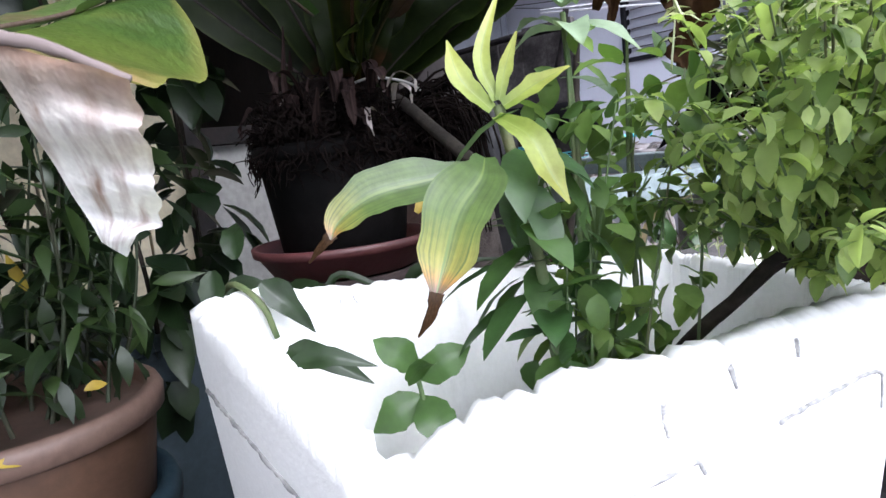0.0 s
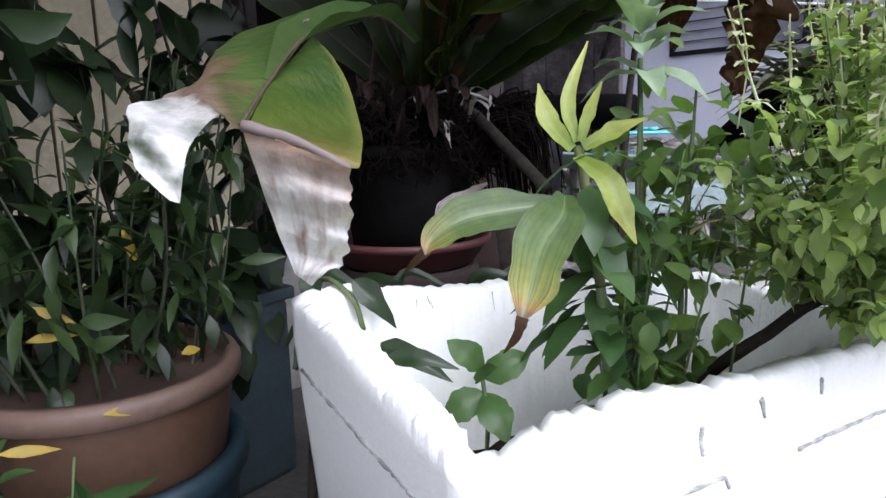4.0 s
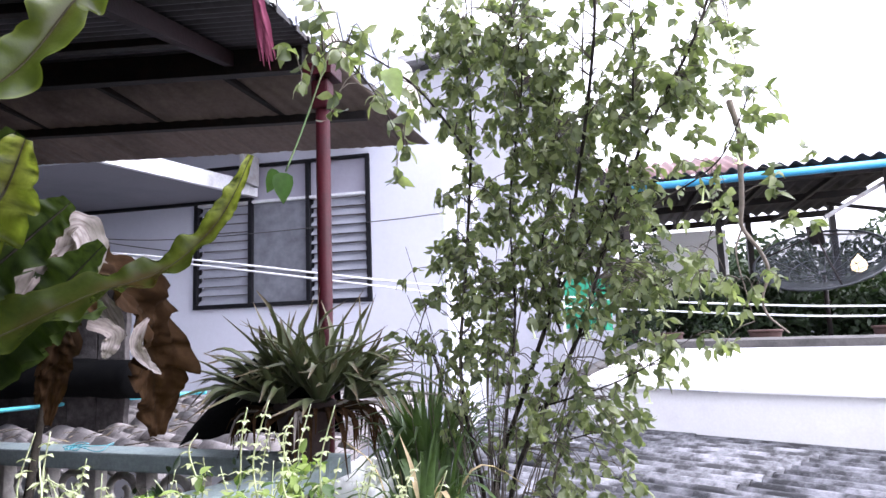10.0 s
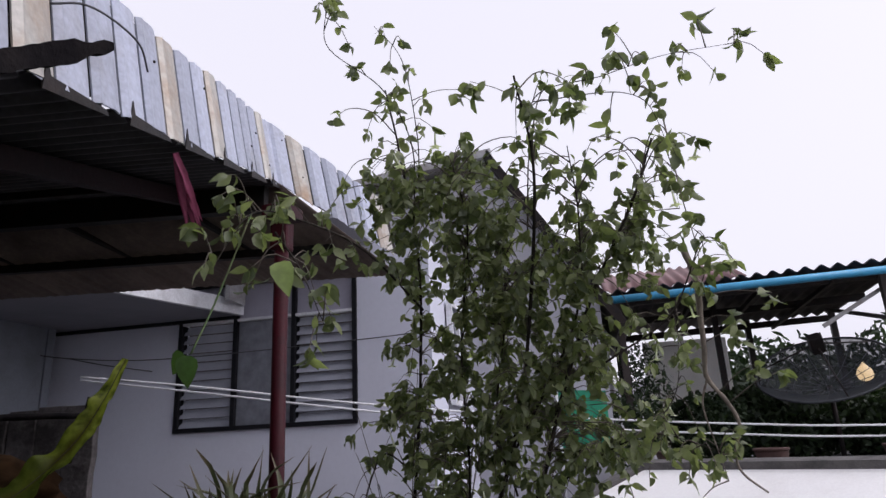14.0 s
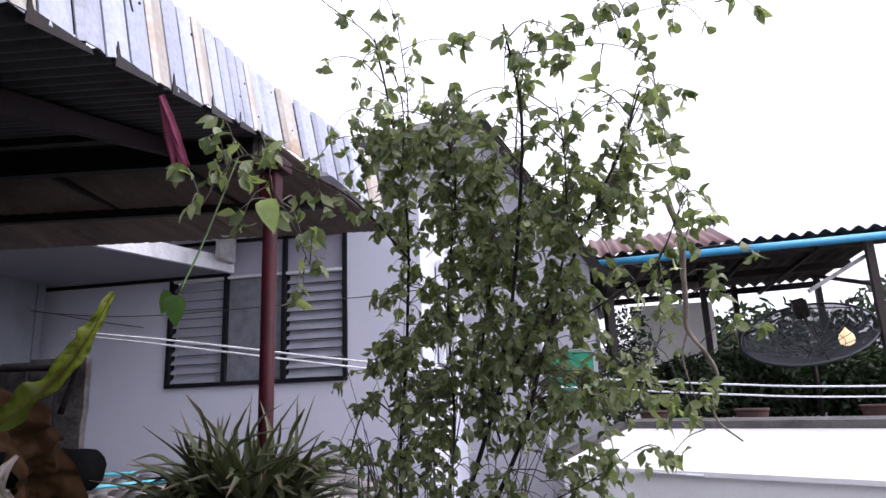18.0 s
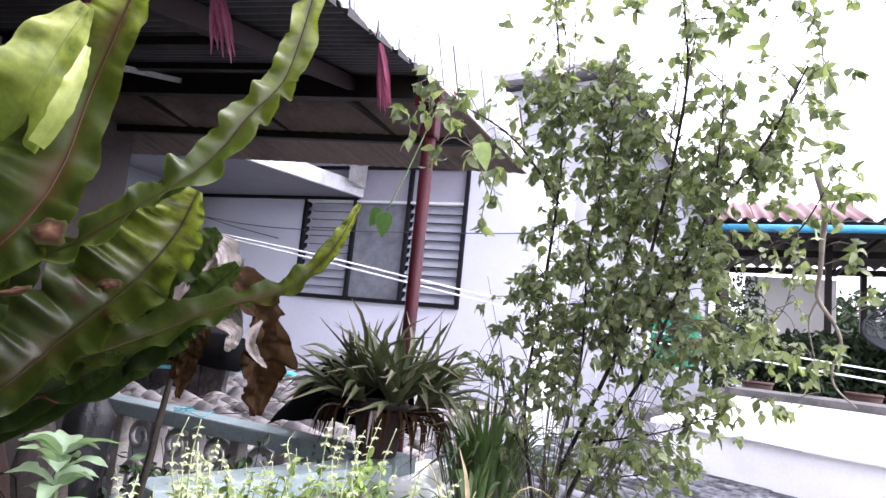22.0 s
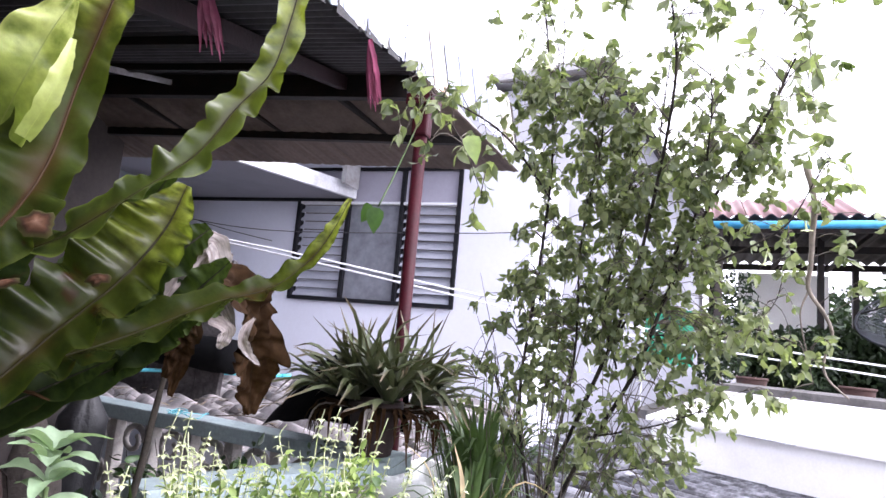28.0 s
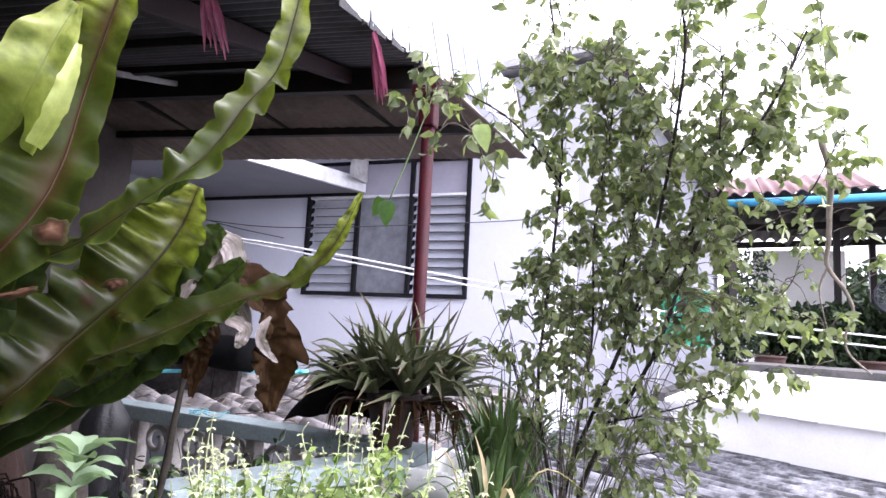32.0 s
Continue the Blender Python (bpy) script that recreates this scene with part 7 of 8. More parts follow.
for k in range(60):
    x, y = rl.uniform(-3.4, -1.0), rl.uniform(2.9, 5.8)
    z = 1.18 + (y - 2.75) * 0.035
    a = rl.uniform(0, 3.14)
    ln = rl.uniform(0.1, 0.4)
    tube_data([Vector((x, y, z)), Vector((x + ln * math.cos(a) * 0.5, y + ln * math.sin(a) * 0.5, z + 0.015)), Vector((x + ln * math.cos(a), y + ln * math.sin(a), z))], 0.004, 0.002, 4, v, f)
raw("twig_mass", v, f, BARK, lit)
lit["kind"] = "stuff"


# strap-leaved clumps
def strap_clump(name, c, count, length, width, mat, label, seed, spread=0.07, dry=0.1):
    rq = random.Random(seed)
    t = thing(name, c, label, "plant")
    for k in range(count):
        a = rq.uniform(0, 6.283)
        off = Vector((math.cos(a), math.sin(a), 0))
        ln = length * rq.uniform(0.55, 1.1)
        lean = rq.uniform(0.1, 0.95)
        b_ = Vector(c) + off * spread * rq.random()
        mid = b_ + off * (ln * 0.33 * lean) + Vector((0, 0, ln * 0.55))
        tip = b_ + off * (ln * 0.85 * lean) + Vector((0, 0, ln * (0.95 - 0.75 * lean ** 1.5)))
        v, f, at_, line = frond_data([b_, mid, tip], [width * 0.8, width, width * 0.1], n=12, wave=0.0, vee=0.4, seed=k, cols=2, lean=off * -0.4 + Vector((0, 0, 1)))
        isdry = rq.random() < dry
        raw("leaf", v, f, LEAF_DRY if isdry else mat, t, "dry straw-coloured leaf" if isdry else "", True)
    return t


strap_clump("strap_plant", (-0.24, 2.48, 1.13), 150, 0.52, 0.009, LEAF_STRAP, "dense dark green strap-leaved clump by the post", 81, 0.13, 0.04)
strap_clump("strap_plant", (-0.10, 1.86, 1.15), 40, 0.36, 0.008, LEAF_STRAP, "loose strap-leaved clump in the dirty foam box", 82, 0.08, 0.25)
strap_clump("strap_plant", (-0.16, 1.25, 1.15), 26, 0.30, 0.006, LEAF_STRAP, "thin grassy clump in the dirty foam box", 83, 0.06, 0.15)
strap_clump("strap_plant", (-0.75, 1.35, 0.92), 30, 0.50, 0.011, LEAF_STRAP, "broad strap leaves rising below the fern", 84, 0.08, 0.3)

# tangled undergrowth in front of the balustrade
und = []
ru = random.Random(85)
for k in range(10):
    p = Vector((ru.uniform(-1.3, -0.55), ru.uniform(1.3, 2.1), 0.85))
    und.append([p, p + Vector((ru.uniform(-0.08, 0.08), ru.uniform(-0.08, 0.08), 0.2)), p + Vector((ru.uniform(-0.12, 0.12), ru.uniform(-0.12, 0.12), ru.uniform(0.3, 0.45)))])
bushy("undergrowth", "straggling undergrowth before the balustrade", und, LEAF_MID, BARK, 0.055, 0.026, 14, "lance", 0.3, 86, "plant", 0.06)
rod = thing("garden_cane", (-0.85, 1.4, 0.9), "dark slanting cane leaning before the balustrade", "cane")
tube("cane", [(-0.90, 1.36, 0.86), (-0.825, 1.396, 1.319), (-0.834, 1.433, 1.479), (-0.845, 1.478, 1.651)], 0.011, STEM_BLACK, rod, r1=0.007, n=16, wobble=0.06)
low_spikes = thing("basil_sprigs", (-0.22, 0.9, 1.45), "pale flowering basil sprigs rising from the box", "herb")
for k in range(15):
    b_ = Vector((ru.uniform(-0.42, 0.0), ru.uniform(0.95, 1.25), 1.20))
    top = b_ + Vector((ru.uniform(-0.03, 0.03), ru.uniform(-0.03, 0.03), ru.uniform(0.12, 0.29)))
    spike(b_, top, low_spikes, 600 + k)


# ---------- climbing shrub with white pendulous flowers ----------
shrub = thing("flowering_shrub", (0.02, 2.42, 0.8), "tall twiggy shrub with drooping leaves and white flowers", "shrub")
SHRUB_LIMBS = [
    ([(0.0, 2.43, 0.80), (-0.03, 2.4, 1.18), (-0.09, 2.4, 1.56), (-0.03, 2.3, 2.03), (0.02, 2.14, 2.38), (0.02, 1.96, 2.66), (0.02, 1.83, 2.79)], 0.013, 60),
    ([(0.02, 2.43, 0.80), (0.0, 2.41, 1.18), (0.14, 2.35, 1.56), (0.25, 2.27, 1.84), (0.32, 2.15, 2.09), (0.38, 1.97, 2.38), (0.40, 1.85, 2.55), (0.38, 1.71, 2.7)], 0.016, 66),
    ([(0.03, 2.42, 0.80), (0.07, 2.38, 1.23), (0.3, 2.27, 1.68), (0.4, 2.17, 1.95), (0.52, 2.07, 2.23), (0.64, 1.95, 2.43), (0.7, 1.89, 2.57)], 0.015, 60),
    ([(0.02, 2.17, 2.24), (-0.07, 1.9, 2.36), (-0.14, 1.64, 2.37), (-0.17, 1.47, 2.33), (-0.2, 1.38, 2.19)], 0.006, 30),
    ([(0.37, 2.23, 1.82), (0.55, 2.38, 1.82), (0.75, 2.56, 1.97), (0.8, 2.6, 2.28)], 0.006, 34),
    ([(0.14, 2.33, 1.46), (0.33, 2.26, 1.52), (0.47, 2.22, 1.58), (0.63, 2.17, 1.68)], 0.006, 40),
    ([(0.79, 2.24, 2.37), (0.82, 2.28, 2.27), (0.82, 2.31, 2.16), (0.82, 2.33, 2.08), (0.82, 2.36, 2.00), (0.87, 2.39, 1.93), (0.90, 2.42, 1.86), (0.88, 2.44, 1.79), (0.89, 2.45, 1.73), (0.96, 2.49, 1.67)], 0.017, 4),
    ([(0.69, 2.06, 2.83), (0.76, 2.09, 2.77), (0.80, 2.18, 2.51), (0.83, 2.24, 2.33), (0.81, 2.29, 2.15)], 0.005, 4),
    ([(0.82, 2.36, 2.00), (0.80, 2.38, 1.92), (0.83, 2.42, 1.79), (0.85, 2.45, 1.71)], 0.006, 4),
    ([(0.53, 2.11, 2.04), (0.71, 2.08, 2.15), (0.82, 2.06, 2.34), (0.9, 2.07, 2.25)], 0.005, 12),
    ([(0.0, 2.41, 1.10), (0.06, 2.36, 1.45), (0.11, 2.3, 1.75), (0.12, 2.22, 2.11), (0.19, 2.04, 2.42), (0.18, 1.92, 2.58)], 0.009, 62),
    ([(0.25, 2.27, 1.82), (0.46, 2.14, 2.16), (0.5, 2.02, 2.42), (0.49, 1.89, 2.58)], 0.008, 48),
    ([(-0.06, 2.37, 1.75), (-0.15, 2.29, 1.83), (-0.21, 2.27, 1.68), (-0.21, 2.21, 1.59)], 0.005, 14),
    ([(0.16, 2.42, 1.33), (0.34, 2.35, 1.39), (0.42, 2.3, 1.42)], 0.005, 26),
    ([(-0.15, 1.54, 2.31), (-0.09, 1.54, 2.22), (-0.04, 1.55, 2.1)], 0.004, 12),
    ([(0.36, 2.02, 2.40), (0.38, 2.05, 2.63), (0.42, 1.97, 2.78), (0.6, 1.95, 2.8), (0.77, 1.96, 2.84), (0.96, 1.97, 2.85)], 0.004, 15),
    ([(0.02, 2.1, 2.5), (0.03, 2.07, 2.73), (-0.03, 1.97, 2.88), (-0.16, 1.86, 2.98), (-0.15, 1.79, 3.09), (-0.29, 1.7, 3.12)], 0.004, 12),
    ([(0.04, 2.1, 2.6), (0.05, 2.06, 2.76), (0.04, 1.95, 2.95), (-0.02, 1.87, 3.03)], 0.004, 8),
    ([(0.41, 1.98, 2.77), (0.66, 1.97, 2.75), (0.75, 2.05, 2.68), (0.79, 2.18, 2.47)], 0.003, 8),
    ([(0.25, 2.27, 1.7), (0.20, 2.3, 1.9), (0.26, 2.2, 2.2), (0.28, 2.1, 2.4)], 0.006, 56),
    ([(0.3, 2.27, 1.68), (0.45, 2.2, 1.78), (0.62, 2.1, 1.85), (0.78, 2.05, 1.80)], 0.005, 34),
    ([(0.0, 2.38, 1.3), (-0.12, 2.3, 1.5), (-0.16, 2.25, 1.75)], 0.005, 16),
    ([(0.1, 2.38, 1.2), (0.22, 2.3, 1.2), (0.36, 2.22, 1.15), (0.46, 2.18, 1.12)], 0.005, 26),
]
rt = random.Random(19)
lv, lf, tv, tf = [], [], [], []
tips = []


def tuft(p, d, pairs, size=1.0):
    """Opposite pairs of drooping pointed leaves along the end of a twig."""
    d = Vector(d).normalized()
    side = d.cross(rand_dir(rt))
    for j in range(pairs):
        side.rotate(Euler((0, 0, rt.uniform(0.8, 1.9))))
        at = p - d * (0.012 * j)
        for sg in (1, -1):
            if rt.random() < 0.12:
                continue
            h = side.normalized() * sg * rt.uniform(0.4, 0.9) + d * rt.uniform(0.0, 0.5) + Vector((0, 0, -rt.uniform(0.0, 0.75)))
            leaf_into(lv, lf, at, h, rand_dir(rt, 0.6), rt.uniform(0.024, 0.050) * size, rt.uniform(0.015, 0.029) * size, rt.choice(("oval", "lance", "lance")), rt.uniform(0.1, 0.9), rt.uniform(0.1, 0.5), rt.uniform(-0.6, 0.6))


lines = []
for pts, r, count in SHRUB_LIMBS:
    line = curve_through(pts, 40)
    lines.append(line)
    v, f = tube_data(line, r * 0.6, r * 0.16, 7, wobble=0.12, rng=rt)
    raw("limb", v, f, BARK_PALE if count < 5 else STEM_BLACK, shrub)
    for k in range(int(count * 0.95)):
        i = int(4 + (len(line) - 5) * rt.random())
        if pts[0][2] < 1.0 and line[i].z < 1.35:
            i = min(39, i + 14)
        p = line[i]
        if count > 20 and rt.random() < min(0.35, max(0.0, (p.z - 2.45) * 1.5)):
            continue
        d = rand_dir(rt, 0.25)
        ln = rt.uniform(0.03, 0.13)
        tw = curve_through([p, p + d * ln * 0.55 + Vector((0, 0, 0.01)), p + d * ln + Vector((0, 0, -0.02 - ln * 0.15))], 6)
        tube_data(tw, 0.0018, 0.0008, 4, tv, tf)
        tips.append(tw[-1])
        tuft(tw[-1], tw[-1] - tw[-2], rt.choice((2, 2, 3)))
        if rt.random() < 0.6:
            tuft(tw[3], d, 1, 0.85)
# the thick of the crown, hung with small leafy twigs
near = [q for line in lines[:3] + lines[10:12] + lines[19:20] for q in line[6:]]  # where twigs may spring from
for c_, r_, count in (((0.13, 2.16, 2.27), (0.25, 0.20, 0.20), 130), ((0.30, 2.24, 2.0), (0.32, 0.20, 0.26), 210), ((0.02, 2.28, 1.84), (0.20, 0.16, 0.30), 120), ((0.50, 2.2, 1.78), (0.24, 0.16, 0.14), 60), ((0.26, 2.26, 1.42), (0.28, 0.16, 0.22), 50), ((0.10, 2.06, 2.50), (0.27, 0.16, 0.17), 150), ((0.48, 2.12, 2.33), (0.26, 0.16, 0.20), 105)):
    for k in range(count):
        if k % 6 == 0:
            d = rand_dir(rt)
            mid = Vector(c_) + Vector((d.x * r_[0], d.y * r_[1], d.z * r_[2])) * (rt.random() ** 0.4)
        p = mid + rand_dir(rt) * (0.075 * rt.random() ** 0.5)
        q = min(near, key=lambda w: (w - p).length)
        if (q - p).length > 0.22:
            q = p + (q - p).normalized() * 0.16
        tw = curve_through([q, (p + q) / 2 + Vector((0, 0, 0.03)), p], 6)
        tube_data(tw, 0.0016, 0.0007, 4, tv, tf)
        tips.append(p)
        tuft(p, tw[-1] - tw[-2] + Vector((0, 0, -0.02)), rt.choice((2, 3, 3, 4)), rt.uniform(0.75, 1.05))
# thin bare stems rising from the root
for k in range(34):
    a = Vector((rt.uniform(-0.05, 0.08), 2.42 + rt.uniform(-0.04, 0.04), 0.85))
    b = Vector((rt.uniform(-0.24, 0.42), 2.32 + rt.uniform(-0.1, 0.06), rt.uniform(1.5, 2.1)))
    m_ = (a + b) / 2 + Vector((rt.uniform(-0.07, 0.07), 0, rt.uniform(-0.05, 0.1)))
    tube_data(curve_through([a, m_, b], 12), rt.uniform(0.002, 0.004), 0.001, 5, tv, tf)
# long bare tendrils arching over the crown, each ending in a drooping tuft
for pts, r, count in (SHRUB_LIMBS[0], SHRUB_LIMBS[1], SHRUB_LIMBS[2], SHRUB_LIMBS[10], SHRUB_LIMBS[11], SHRUB_LIMBS[19]):
    line = curve_through(pts, 40)
    for k in range(11):
        p = line[rt.randrange(14, 39)]
        a = rt.uniform(0, 6.283)
        ln = rt.uniform(0.12, 0.30)
        out = Vector((math.cos(a), math.sin(a) * 0.7, 0))
        br = curve_through([p, p + out * ln * 0.35 + Vector((0, 0, ln * 0.3)), p + out * ln * 0.75 + Vector((0, 0, ln * 0.32)), p + out * ln + Vector((0, 0, ln * rt.uniform(-0.2, 0.2)))], 12)
        tube_data(br, 0.0022, 0.0008, 5, tv, tf)
        tuft(br[-1], br[-1] - br[-2], 3)
        for i in (5, 7, 9):
            if rt.random() < 0.55:
                tuft(br[i], br[i] - br[i - 1], 1, 0.9)
        tips.append(br[-1])
# sprigs of larger leaves at the ends of the outermost twigs
springs = [q for line in lines for q in line]
for p, pairs in (((0.91, 2.24, 2.32), 5), ((1.02, 2.29, 2.21), 6), ((0.96, 2.34, 2.02), 6), ((0.90, 2.29, 2.15), 5), ((1.04, 2.36, 2.00), 4), ((0.92, 2.31, 2.10), 4), ((0.74, 2.11, 2.62), 4), ((0.75, 2.13, 2.57), 4), ((0.82, 2.18, 2.44), 4), ((0.63, 2.15, 2.42), 5), ((1.00, 2.07, 2.94), 6), ((0.82, 2.04, 2.90), 4), ((0.89, 2.03, 2.98), 4), ((0.65, 1.99, 2.96), 4), ((0.69, 2.04, 2.82), 4), ((0.66, 2.01, 2.89), 3), ((0.51, 2.03, 2.74), 5), ((0.62, 2.06, 2.70), 4), ((0.24, 1.94, 2.83), 5), ((0.21, 1.94, 2.81), 4), ((0.74, 2.41, 1.63), 5), ((0.56, 2.00, 2.85), 4), ((0.67, 2.13, 2.51), 5), ((0.69, 2.18, 2.38), 5), ((0.85, 2.25, 2.23), 4)):
    p = Vector(p)
    q = min(springs, key=lambda w: (w - p).length)
    tw = curve_through([q, q.lerp(p, 0.5) + Vector((0, 0, 0.02)), p + Vector((0, 0, 0.012))], 8)
    tube_data(tw, 0.002, 0.001, 4, tv, tf)
    for j in range(2):
        tuft(p + rand_dir(rt) * 0.012, tw[-1] - tw[-2] + rand_dir(rt) * 0.02, (pairs + 1) // 2, 1.25)
    tips += [p, p]
tagged(raw("twig_mass", tv, tf, BARK, shrub), kind="stuff")
tagged(raw("leaves", lv, lf, LEAF_TREE, shrub), kind="stuff")
for k, (b_, h_, ln, w_) in enumerate((((0.03, 1.20, 2.135), (0.3, -0.2, -0.7), 0.06, 0.036), ((-0.25, 1.40, 2.035), (-0.1, 0.1, -0.9), 0.065, 0.042), ((-0.265, 1.41, 2.04), (-0.75, 0.2, -0.6), 0.06, 0.038))):
    v, f = [], []
    leaf_into(v, f, b_, h_, (0.3, -0.9, 0.3), ln, w_, "heart", 0.3, 0.2)
    raw("large_leaf", v, f, LEAF_MID if k else LEAF_BASIL, shrub)
tube("vine", [(-0.17, 1.47, 2.33), (-0.22, 1.44, 2.15), (-0.25, 1.41, 2.04)], 0.002, STEM_GREEN, shrub, n=10)
for k in range(54):
    p = tips[rt.randrange(len(tips))]
    if p.x < 0.12 and rt.random() < 0.6:
        continue
    v, f = [], []
    end = p + Vector((rt.uniform(-0.02, 0.02), rt.uniform(-0.02, 0.02), -rt.uniform(0.03, 0.055)))
    tube_data([p, (p + end) / 2, end], 0.0013, 0.0034, 6, v, f)
    for j in range(5):
        a = 6.283 * j / 5
        leaf_into(v, f, end, (math.cos(a), math.sin(a), -0.7), (0, 0, 1), 0.020, 0.013, "small", -0.3, 0.1)
    raw("flower", v, f, PETAL, shrub)

# ribbons on the roof edge, rotten batten, loose wires
for k, (a, b) in enumerate((((-0.33, 1.43, 2.475), (-0.372, 1.575, 2.36)), ((-0.57, 1.10, 2.47), (-0.578, 1.165, 2.34)), ((-0.80, 1.0, 2.44), (-0.80, 1.03, 2.33)))):
    a, b = Vector(a), Vector(b)
    rbn = thing("ribbon", a, "faded pink ribbon tassel hung from the roof edge", "ribbon", "ribbons on the roof edge")
    for j in range(11):
        o = Vector((ru.uniform(-0.012, 0.012), ru.uniform(-0.012, 0.012), 0))
        frond("strip", [a, (a + b) / 2 + o * 1.3, b + o * 2 + Vector((0, 0, ru.uniform(-0.02, 0.03)))], [0.006, 0.007, 0.001], RIBBON, rbn, n=12, wave=0.3, waves=3, seed=700 + j + 10 * k, cols=3, lean=(0.6, -0.8, 0.1))
batten = thing("rotten_batten", (-0.25, 0.98, 2.42), "broken dark rotten batten at the roof edge", "batten")
v, f = [], []
rq = random.Random(12)
ends = [Vector((-0.258, 0.80, 2.275)), Vector((-0.253, 0.896, 2.348)), Vector((-0.243, 0.985, 2.417)), Vector((-0.222, 1.09, 2.495))]
line = curve_through(ends, 22)
for i, q in enumerate(line):
    k = i / 21
    hgt = (0.017 if k < 0.78 else 0.017 - 0.012 * (k - 0.78) / 0.22 * (1 if i % 2 else 0.6)) + rq.uniform(-0.003, 0.003)
    for a, b in ((-0.008, -1), (0.008, -1), (0.008, 1), (-0.008, 1)):
        v.append(q + Vector((a + rq.uniform(-0.002, 0.002), -b * hgt * 0.35, b * hgt)))
for i in range(21):
    for k in range(4):
        f.append((4 * i + k, 4 * i + (k + 1) % 4, 4 * i + 4 + (k + 1) % 4, 4 * i + 4 + k))
f += [(3, 2, 1, 0), (84, 85, 86, 87)]
raw("plank", v, f, ROT_WOOD, batten, smooth=False)


def wire(name, pts, r, mat, label, n=40):
    t = thing(name, pts[0], label, "wire")
    tube("strand", pts, r, mat, t, n=n, seg=6)
    return t


for dz in (0, -0.085):
    wire("washing_line", [(-3.6, 5.0, 2.52 + dz * 0.3), (-2.6, 5.05, 2.385 + dz * 0.5), (-1.32, 5.3, 2.19 + dz * 0.6), (-0.11, 6.1, 2.05 + dz), (0.72, 6.4, 1.975 + dz), (1.75, 6.4, 1.885 + dz), (2.85, 6.4, 1.82 + dz), (6.0, 6.6, 1.74 + dz)], 0.0085, CABLE, "white washing line strung past the house", 60)
wire("cable", [(-5.3, 5.9, 3.0), (-4.6, 5.9, 2.85), (-3.6, 6.1, 2.79), (-1.6, 6.15, 2.83), (-0.9, 6.15, 2.86)], 0.005, WIRE_DARK, "thin dark cable clipped along the white facade")
wire("cable", [(-4.84, 6.19, 2.90), (-4.4, 6.19, 2.80), (-3.8, 6.19, 2.69)], 0.005, WIRE_DARK, "thin dark cable clipped along the white facade", 16)
wire("loose_wire", [(-0.345, 1.085, 2.60), (-0.318, 1.13, 2.625), (-0.33, 1.22, 2.655), (-0.345, 1.31, 2.665), (-0.36, 1.36, 2.635)], 0.0022, WIRE_DARK, "loose black wire on the fascia sheets", 20)

# ---------- far side: pavilion, roofs, hedge ----------
pav = thing("pavilion", (3.0, 10.0, 1.3), "open pavilion with dark corrugated roof and blue gutter", "pavilion")
for k in range(5):
    x0 = 0.78 + k * 0.76
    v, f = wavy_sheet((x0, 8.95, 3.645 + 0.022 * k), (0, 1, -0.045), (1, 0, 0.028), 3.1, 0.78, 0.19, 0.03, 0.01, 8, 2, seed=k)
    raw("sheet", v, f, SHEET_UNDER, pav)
tube("gutter", [(0.70, 8.9, 3.52), (2.5, 8.9, 3.565), (4.55, 8.9, 3.61)], 0.05, BLUE_PIPE, pav, seg=12, label="bright blue plastic gutter pipe")
tube("downpipe", [(4.46, 8.92, 3.62), (4.46, 8.92, 2.6), (4.45, 8.95, 1.45)], 0.045, BLUE_PIPE, pav, seg=12, label="bright blue plastic downpipe")
for x, y in ((4.17, 9.05), (4.5, 11.9), (1.0, 9.1), (3.2, 11.9)):
    part("post", boxed((x, y, 2.45), (0.09, 0.09, 2.3), None, 0.006), STEEL_DARK if y > 10 else DARK_WALL, pav)
for y, z in ((9.1, 3.50), (10.5, 3.46), (11.9, 3.40)):
    beam("beam", (0.8, y, z), (4.5, y, z + 0.1), 0.06, 0.10, STEEL_DARK, pav)
beam("brace", (4.15, 9.1, 3.05), (4.15, 11.0, 3.50), 0.05, 0.05, STEEL_DARK, pav)
beam("brace", (4.17, 9.2, 3.42), (3.45, 9.2, 3.02), 0.05, 0.05, STEEL_PALE, pav)
for x in (1.2, 2.0, 2.8, 3.6):
    beam("rafter", (x, 9.0, 3.55), (x, 11.95, 3.42), 0.05, 0.06, STEEL_DARK, pav)
tagged(part("white_partition", boxed((2.05, 11.2, 2.25), (1.25, 0.12, 1.95), None, 0.01), WHITE_LOW), "white partition wall under the pavilion", "wall")
shelf = thing("tiled_wall", (0.4, 9.9, 1.3), "orange tiled wall with a white ledge beside the pavilion", "wall")
part("body", boxed((0.48, 9.95, 2.3), (0.75, 0.2, 2.0), None, 0.01), GREY_WALL, shelf)
part("tile_band", boxed((0.53, 9.83, 3.28), (0.56, 0.05, 0.22), None, 0.006), BRICK_RED, shelf, "orange glazed tile band")
part("ledge", boxed((0.53, 9.80, 3.14), (0.62, 0.12, 0.05), None, 0.006), FRAME_WHITE, shelf)
red = thing("red_roof", (1.7, 9.7, 3.5), "faded red corrugated lean-to roof beside the pavilion", "roof")
v, f = wavy_sheet((0.85, 9.3, 3.72), (0, 1, 0.40), (1, 0, 0.02), 1.45, 1.85, 0.15, 0.022, 0.012, 8, 2, seed=3)
raw("roof", v, f, RED_ROOF, red)
for x in (1.0, 2.4):
    part("post", boxed((x, 10.3, 2.6), (0.08, 0.08, 2.5), None, 0.005), STEEL_DARK, red)
net = thing("shade_net", (0.42, 7.85, 1.5), "green shade net hung on a white pole", "net")
v, f = [], []
